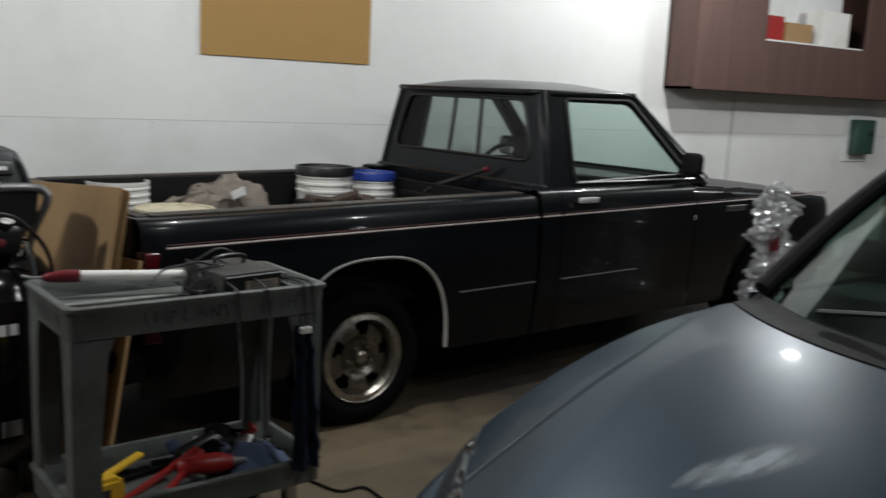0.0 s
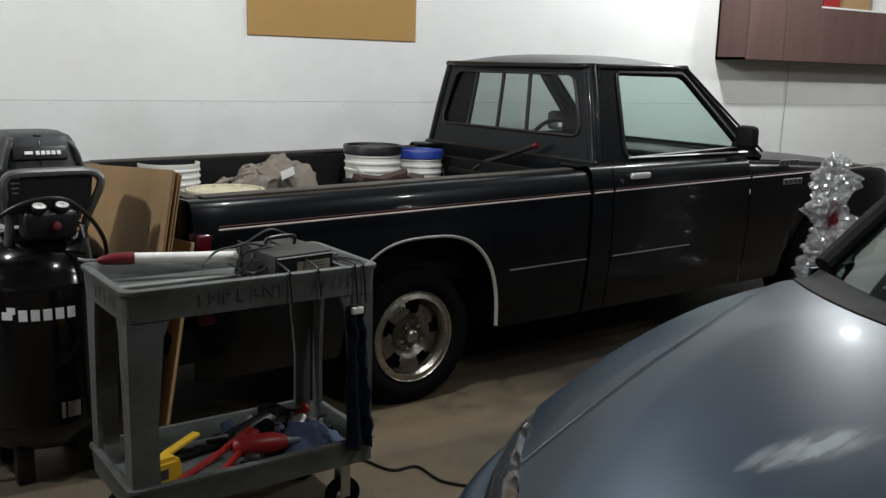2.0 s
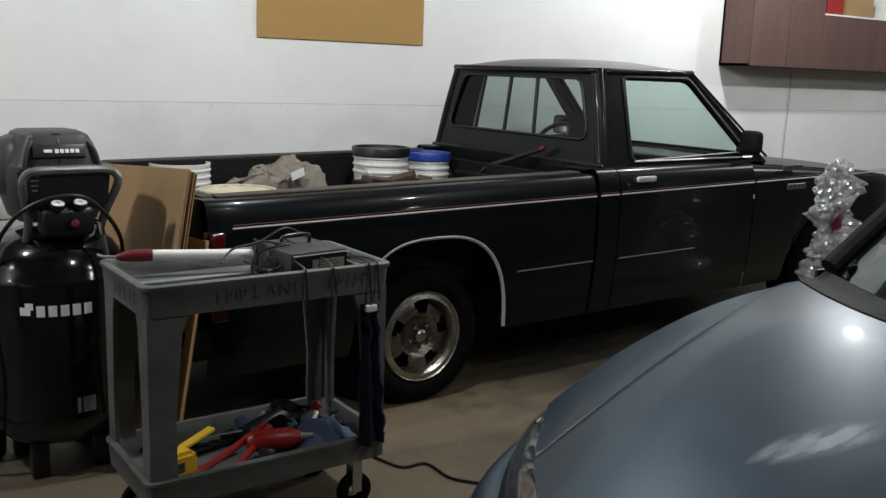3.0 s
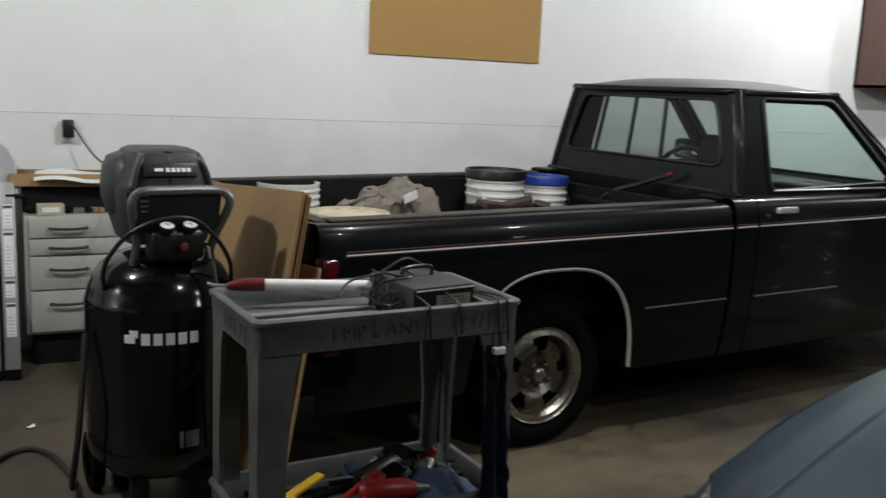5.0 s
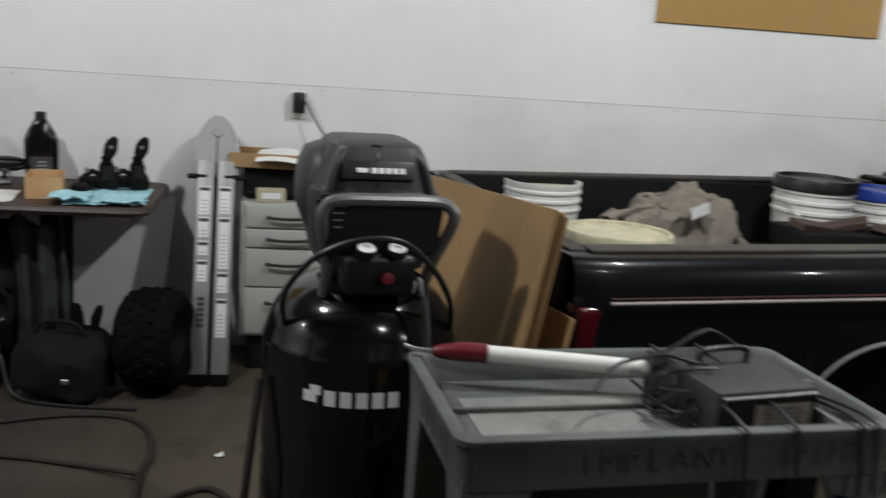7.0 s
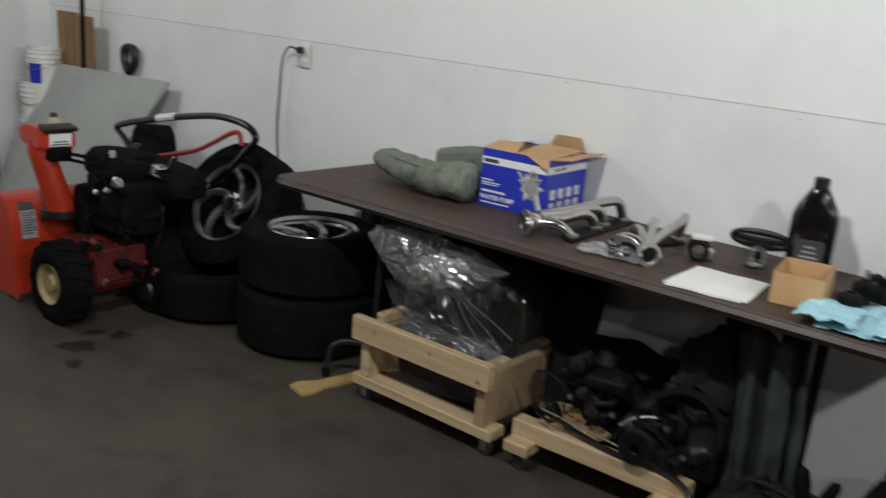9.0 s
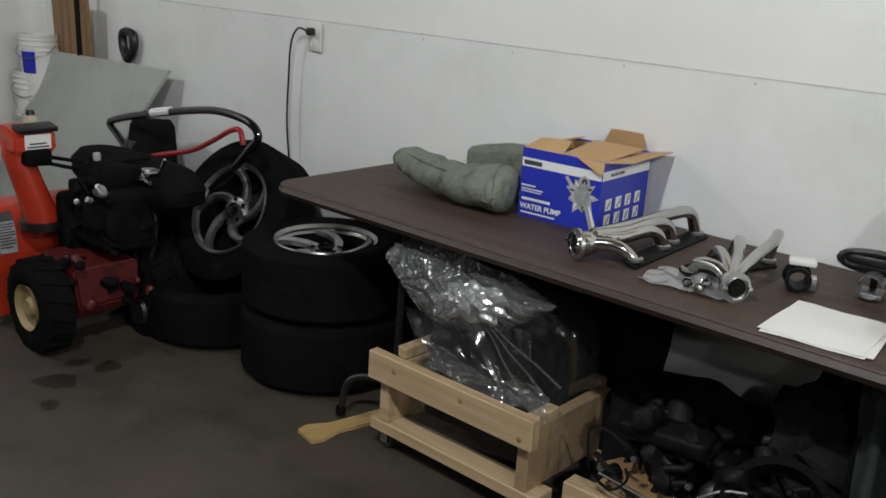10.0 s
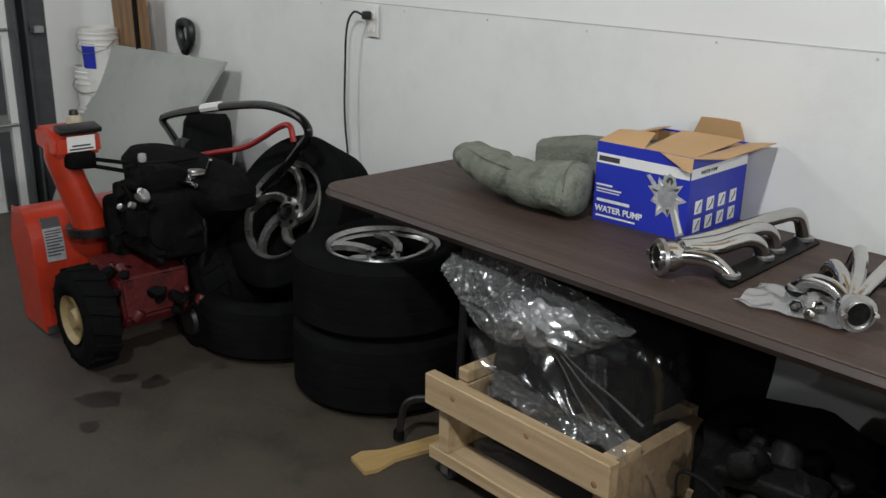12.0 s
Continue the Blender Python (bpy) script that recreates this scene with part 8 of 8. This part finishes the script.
for x0, x1, z, dy in ((-5.29, -5.08, 1.2, 0.0), (-5.06, -4.88, 1.19, 0.02)):
    b = thing("old_board", pose((x0 + x1) / 2, 5.955 - dy, 0, 2, 0, 0), "old brown board standing in the corner", "board", "boards in the corner")
    part("plank", block(x1 - x0, 0.022, z, 0.003, 1), PINE_UP, b)
sv = thing("snow_shovel", pose(-4.86, 5.965, 0, 0, 2, 0), "shovel with a black D grip leaning in the corner", "shovel")
part("shaft", tube([(0.17, -0.01, 0.1), (0.2, 0.0, 0.92)], 0.014, 8), PINE_UP, sv)
part("grip", tube(spline([(0.2, 0, 0.92), (0.155, 0, 0.98), (0.16, 0, 1.05), (0.25, 0, 1.05), (0.255, 0, 0.98), (0.2, 0, 0.92)], 4), 0.022, 8), BLACK_PLASTIC, sv, "black D grip")
part("blade", sheet(8, 6, lambda u, v: Vector((-0.03 + 0.4 * u, -0.05 * math.sin(u * 3.14) - 0.01, 0.01 + 0.3 * v)), 0.004), STEEL, sv)
ps = thing("garden_tool", pose(-5.0, 5.92, 0, 2.2, 1.5, 0), "long dark tool handle standing in the corner", "garden tool")
part("shaft", tube([(0, 0, 0.02), (0.02, 0, 1.5)], 0.014, 8), GREASY, ps)
part("fork_head", tube(spline([(-0.04, 0, 1.68), (-0.035, 0, 1.55), (0.02, 0, 1.48), (0.075, 0, 1.55), (0.08, 0, 1.68)], 4), 0.012, 8), GREASY, ps)
for k, (z, r, lab, pm) in enumerate(((0.0, 0.115, "white plastic bucket at the bottom of the stack", None), (0.2, 0.115, "white plastic bucket nested in the stack", None), (0.41, 0.115, "white plastic bucket nested in the stack", None), (0.63, 0.1, "white bucket with a blue printed label on the stack", LABEL_BLUE))):
    bucket("bucket", pose(-5.36 + (0.05 if k == 3 else 0), 5.83, z, 0, 0, 30), 0.37 if k < 3 else 0.35, r, None, lab, print_mat=pm, group="stacked buckets", print_z=(0.42, 0.36), spread=0.4)

# ---- drawer cabinet and what stands on it ----
def drawer_cabinet():
    t = thing("drawer_cabinet", pose(0.265, 5.80, 0), "off-white metal drawer cabinet with black pulls", "cabinet")
    W, D, z0, z1 = 0.43, 0.33, 0.16, 0.745
    part("carcass", block(W, D - 0.02, z1 - z0, 0.004, 1, m=pose(0, 0.01, z0)), CABINET_WHITE, t)
    part("plinth", block(W - 0.06, D - 0.06, z0, 0.004, 1, m=pose(0, 0.02, 0)), BLACK_DULL, t)
    for a, b in ((0.64, 0.735), (0.555, 0.632), (0.385, 0.547), (0.175, 0.377)):
        d = part("drawer_front", block(W - 0.03, 0.016, b - a, 0.004, 2, m=pose(0.006, -D / 2 + 0.011, a)), CABINET_WHITE, t)
        zc = (a + b) / 2 if b - a < 0.1 else b - 0.06
        part("pull", tube(spline([(-0.02 - 0.08, -D / 2, zc), (-0.1, -D / 2 - 0.022, zc), (-0.02, -D / 2 - 0.026, zc - 0.004), (0.06, -D / 2 - 0.022, zc), (0.06, -D / 2, zc)], 4), 0.0065, 8), BLACK_PLASTIC, d)


drawer_cabinet()
tr = thing("parts_tray", pose(0.27, 5.86, 0.746), "black tray of greasy small parts on the cabinet", "tray")
part("tray_body", block(0.44, 0.2, 0.13, 0.008, 1), BLACK_DULL, tr)
for k in range(14):
    a, b = (k * 0.618) % 1, (k * 0.371) % 1
    part("small_part", block(0.05 + 0.03 * b, 0.03, 0.025, 0.005, 1, m=pose(-0.18 + 0.36 * a, -0.12 + 0.03 * b, 0.0, 0, 0, 150 * a)), (GREASY, IRON, GREASY, CARD)[k % 4], tr)
yb = thing("yellow_carton", pose(0.17, 5.68, 0.746, 0, 0, 5), "small faded yellow parts carton on the cabinet", "box")
part("box_body", block(0.12, 0.05, 0.055, 0.002, 1), CREAM_LID, yb)
part("print_patch", block(0.08, 0.0008, 0.025, m=pose(0, -0.0256, 0.015)), WHITE_PRINT, yb, smooth=0)
cbx = thing("cardboard_tray", pose(0.25, 5.84, 0.877, 0, 0, -4), "flat brown cardboard tray holding papers on the cabinet", "box")
part("tray_base", block(0.5, 0.24, 0.004), CARD, cbx, smooth=0)
for y in (-0.12, 0.12):
    part("tray_side", block(0.5, 0.004, 0.06, 0.001, 1, m=pose(0, y, 0.002, -12 if y < 0 else 8)), CARD, cbx)
for x in (-0.25, 0.25):
    part("tray_side", block(0.004, 0.24, 0.055, 0.001, 1, m=pose(x, 0, 0.002)), CARD, cbx)
part("paper_sheet", rumple(sheet(8, 6, lambda u, v: Vector((-0.14 + 0.36 * u, -0.17 + 0.2 * v, 0.035 + 0.03 * v + 0.01 * math.sin(u * 6))), 0.002), 0.006, 12, 3), PAPER, cbx)


# ---- folded ladder ----
def ladder():
    t = thing("folding_ladder", pose(-0.06, 5.47, 0, -17.5, 0, 0), "folded grey aluminium articulated ladder with warning labels", "ladder")
    for s in (-1, 1):
        for dy in (0.0, 0.075):
            r = part("rail", block(0.068, 0.028, 0.93 if dy == 0 else 0.9, 0.006, 2, m=pose(s * 0.042, dy, 0.012)), ALU, t)
            part("foot", block(0.072, 0.034, 0.05, 0.008, 2, m=pose(s * 0.042, dy, 0.0)), RUBBER, r)
        for a, b, mt in ((0.2, 0.36, WHITE_PRINT), (0.385, 0.47, PAPER), (0.485, 0.7, WHITE_PRINT), (0.715, 0.83, WHITE_PRINT)) if s > 0 else ((0.43, 0.52, WHITE_PRINT), (0.54, 0.6, PAPER), (0.615, 0.7, WHITE_PRINT), (0.71, 0.83, WHITE_PRINT)):
            st = part("warning_label", block(0.042, 0.0008, b - a, m=pose(s * 0.042, -0.0146, a)), mt, t, smooth=0)
            part("label_head", block(0.04, 0.0006, 0.014, m=pose(s * 0.042, -0.0154, b - 0.02)), DARK_PRINT, st, smooth=0)
            for k in range(int((b - a) / 0.018) - 2):
                part("label_line", block(0.03 - 0.01 * (k % 3 == 2), 0.0006, 0.0028, m=pose(s * 0.042 - 0.002, -0.0154, a + 0.01 + k * 0.016)), GREY_PRINT, st, smooth=0)
        part("hinge_bar", block(0.085, 0.03, 0.02, 0.006, 2, m=pose(s * 0.075, 0.0, 0.862)), GREASY, t)
    arch = [(-0.094, 0.87), (-0.096, 0.95), (-0.084, 1.03), (-0.062, 1.09), (-0.03, 1.132), (0.0, 1.142), (0.03, 1.132), (0.062, 1.09), (0.084, 1.03), (0.096, 0.95), (0.094, 0.87)]
    h = part("hinge_cap", prism(arch, 0.1, m=pose(0, 0.0, 0), bevel=0.012), ALU, t, "rounded grey hinge cap")
    part("hinge_groove", block(0.004, 0.004, 0.2, 0.001, 1, m=pose(0, -0.0015, 0.87)), GREASY, h)
    part("pivot", lathe([(0, 0.004), (0.016, 0.004), (0.019, 0)], 18, pose(0.0, -0.001, 1.06, 90)), ALU, h)
    # Dark strip put between the rails for the shade in their gap.
    part("inner_web", block(0.02, 0.08, 0.85, 0.002, 1, m=pose(0, 0.045, 0.02)), BLACK_DULL, t)
    for k in range(3):
        part("rung", tube([(-0.07, 0.04, 0.22 + 0.27 * k), (0.07, 0.04, 0.22 + 0.27 * k)], 0.014, 8), ALU, t)
    # unreadable maker lettering as bars
    for k in range(6):
        part("print_bar", block(0.03, 0.0006, 0.016, m=pose(-0.042, -0.0146, 0.24 + k * 0.022)), DARK_PRINT, t, smooth=0)


ladder()


# ---- bags under the table end ----
def knobby_tyre():
    t = thing("knobby_tyre", pose(-0.262, 5.43, 0.215, 0, 86, -12), "black knobby off-road tyre standing beside the ladder", "tyre")
    R, r, W = 0.215, 0.1, 0.22
    w = W / 2
    body = part("carcass", lathe([(r, -w * 0.8), (r + 0.03, -w), (R - 0.05, -w * 1.02), (R - 0.025, -w * 0.8), (R - 0.016, -w * 0.4), (R - 0.014, 0), (R - 0.016, w * 0.4), (R - 0.025, w * 0.8), (R - 0.05, w * 1.02), (r + 0.03, w), (r, w * 0.8)], 36), SOOT, t)
    part("rim", lathe([(0, w * 0.2), (r * 0.5, w * 0.25), (r * 0.8, w * 0.5), (r, w * 0.82), (r * 1.04, w * 0.8), (r * 0.95, -w * 0.8)], 24), BLACK_DULL, t)
    for k in range(24):
        for row, z in enumerate((-0.085, -0.045, 0.0, 0.045, 0.085)):
            a = 15 * k + (7.5 if row % 2 else 0)
            rr = R - 0.02 - (0.014 if abs(z) > 0.08 else 0)
            part("lug", block(0.022, 0.024, 0.013, 0.004, 1, m=pose(0, 0, z, 0, 0, a) @ pose(rr, 0, 0, 0, 90, 0)), SOOT, body)


knobby_tyre()
tb = lumpy("tool_bag", pose(-0.59, 5.37, 0, 0, 0, -8), "black tool bag with handles on the floor", "tool bag", NYLON, (0.36, 0.3, 0.27), 9, 0.03, 9, "bag_body")
part("strap", tube(spline([(-0.1, -0.05, 0.24), (-0.06, -0.06, 0.31), (0.06, -0.06, 0.31), (0.1, -0.05, 0.24)], 6), 0.009, 6), NYLON, tb)
part("buckle", block(0.03, 0.008, 0.02, 0.003, 1, m=pose(0.05, -0.15, 0.1)), STEEL, tb)
for x, z, lean in ((0.035, 0.37, -0.02), (0.125, 0.365, 0.035), (-0.06, 0.3, 0.02)):
    part("tool_end", tube([(x - lean, 0.03, 0.2), (x - lean * 0.4, 0.02, z - 0.05), (x, 0.02, z - 0.012), (x + lean * 0.2, 0.02, z)], [0.014, 0.02, 0.016, 0.005], 10), SOOT, tb)
CANVAS = material("grey_green_canvas", (0.034, 0.041, 0.037), 0.92, scale=7, vary=0.35, bump=0.3, spec=0.1)
gr = thing("folded_chair", pose(-0.715, 5.5, 0), "dark grey-green canvas folding chair standing folded under the table", "chair")


def canvas(u, v):
    p = Vector((-0.095 + 0.2 * u, 0.0, 0.05 + 0.62 * v))
    return p + Vector((0.012 * math.sin(v * 4), 0.02 * math.sin(u * 17 + 1.5 * math.sin(v * 3)) + 0.02 * noise.noise(p * 11), 0.03 * math.sin(u * 9) * v))


part("fabric_panel", sheet(40, 24, canvas, 0.004), CANVAS, gr, smooth=50)
part("fabric_flap", sheet(16, 20, lambda u, v: canvas(0.42 + 0.3 * u, 0.2 + 0.8 * v) + Vector((0.01, -0.03 - 0.01 * math.sin(u * 6), 0.0)), 0.004), CANVAS, gr, smooth=50)
for x in (-0.1, 0.0, 0.105):
    part("tube_leg", tube([(x, 0.035, 0.0), (x + 0.01, 0.035, 0.68)], 0.011, 8), GREASY, gr)


# ---- floor marks ----
def stain(x, y, r, seed, sx=1.0):
    t = thing("oil_stain", pose(x, y, 0.0012, 0, 0, seed * 40), "dark oil stain soaked into the concrete", "stain", "oil stains", kind="structure")
    bm = bmesh.new()
    bm.faces.new([bm.verts.new(Vector((sx * r * (1 + 0.45 * noise.noise(Vector((math.cos(a) * 1.7 + seed, math.sin(a) * 1.7, seed)))) * math.cos(a), r * (1 + 0.45 * noise.noise(Vector((math.cos(a) * 1.7 + seed, math.sin(a) * 1.7, seed)))) * math.sin(a), 0))) for a in [2 * math.pi * k / 40 for k in range(40)]])
    part("stain_patch", bm, OIL, t, smooth=0)


stain(-3.2, 4.84, 0.05, 1.0, 1.5)
stain(-3.3, 4.96, 0.03, 2.0, 1.6)
stain(-3.2, 5.03, 0.04, 3.0, 1.3)
stain(-3.05, 4.74, 0.025, 4.0, 1.7)
stain(2.2, 3.3, 0.05, 5.0, 1.5)
stain(1.95, 3.15, 0.03, 6.0, 1.8)
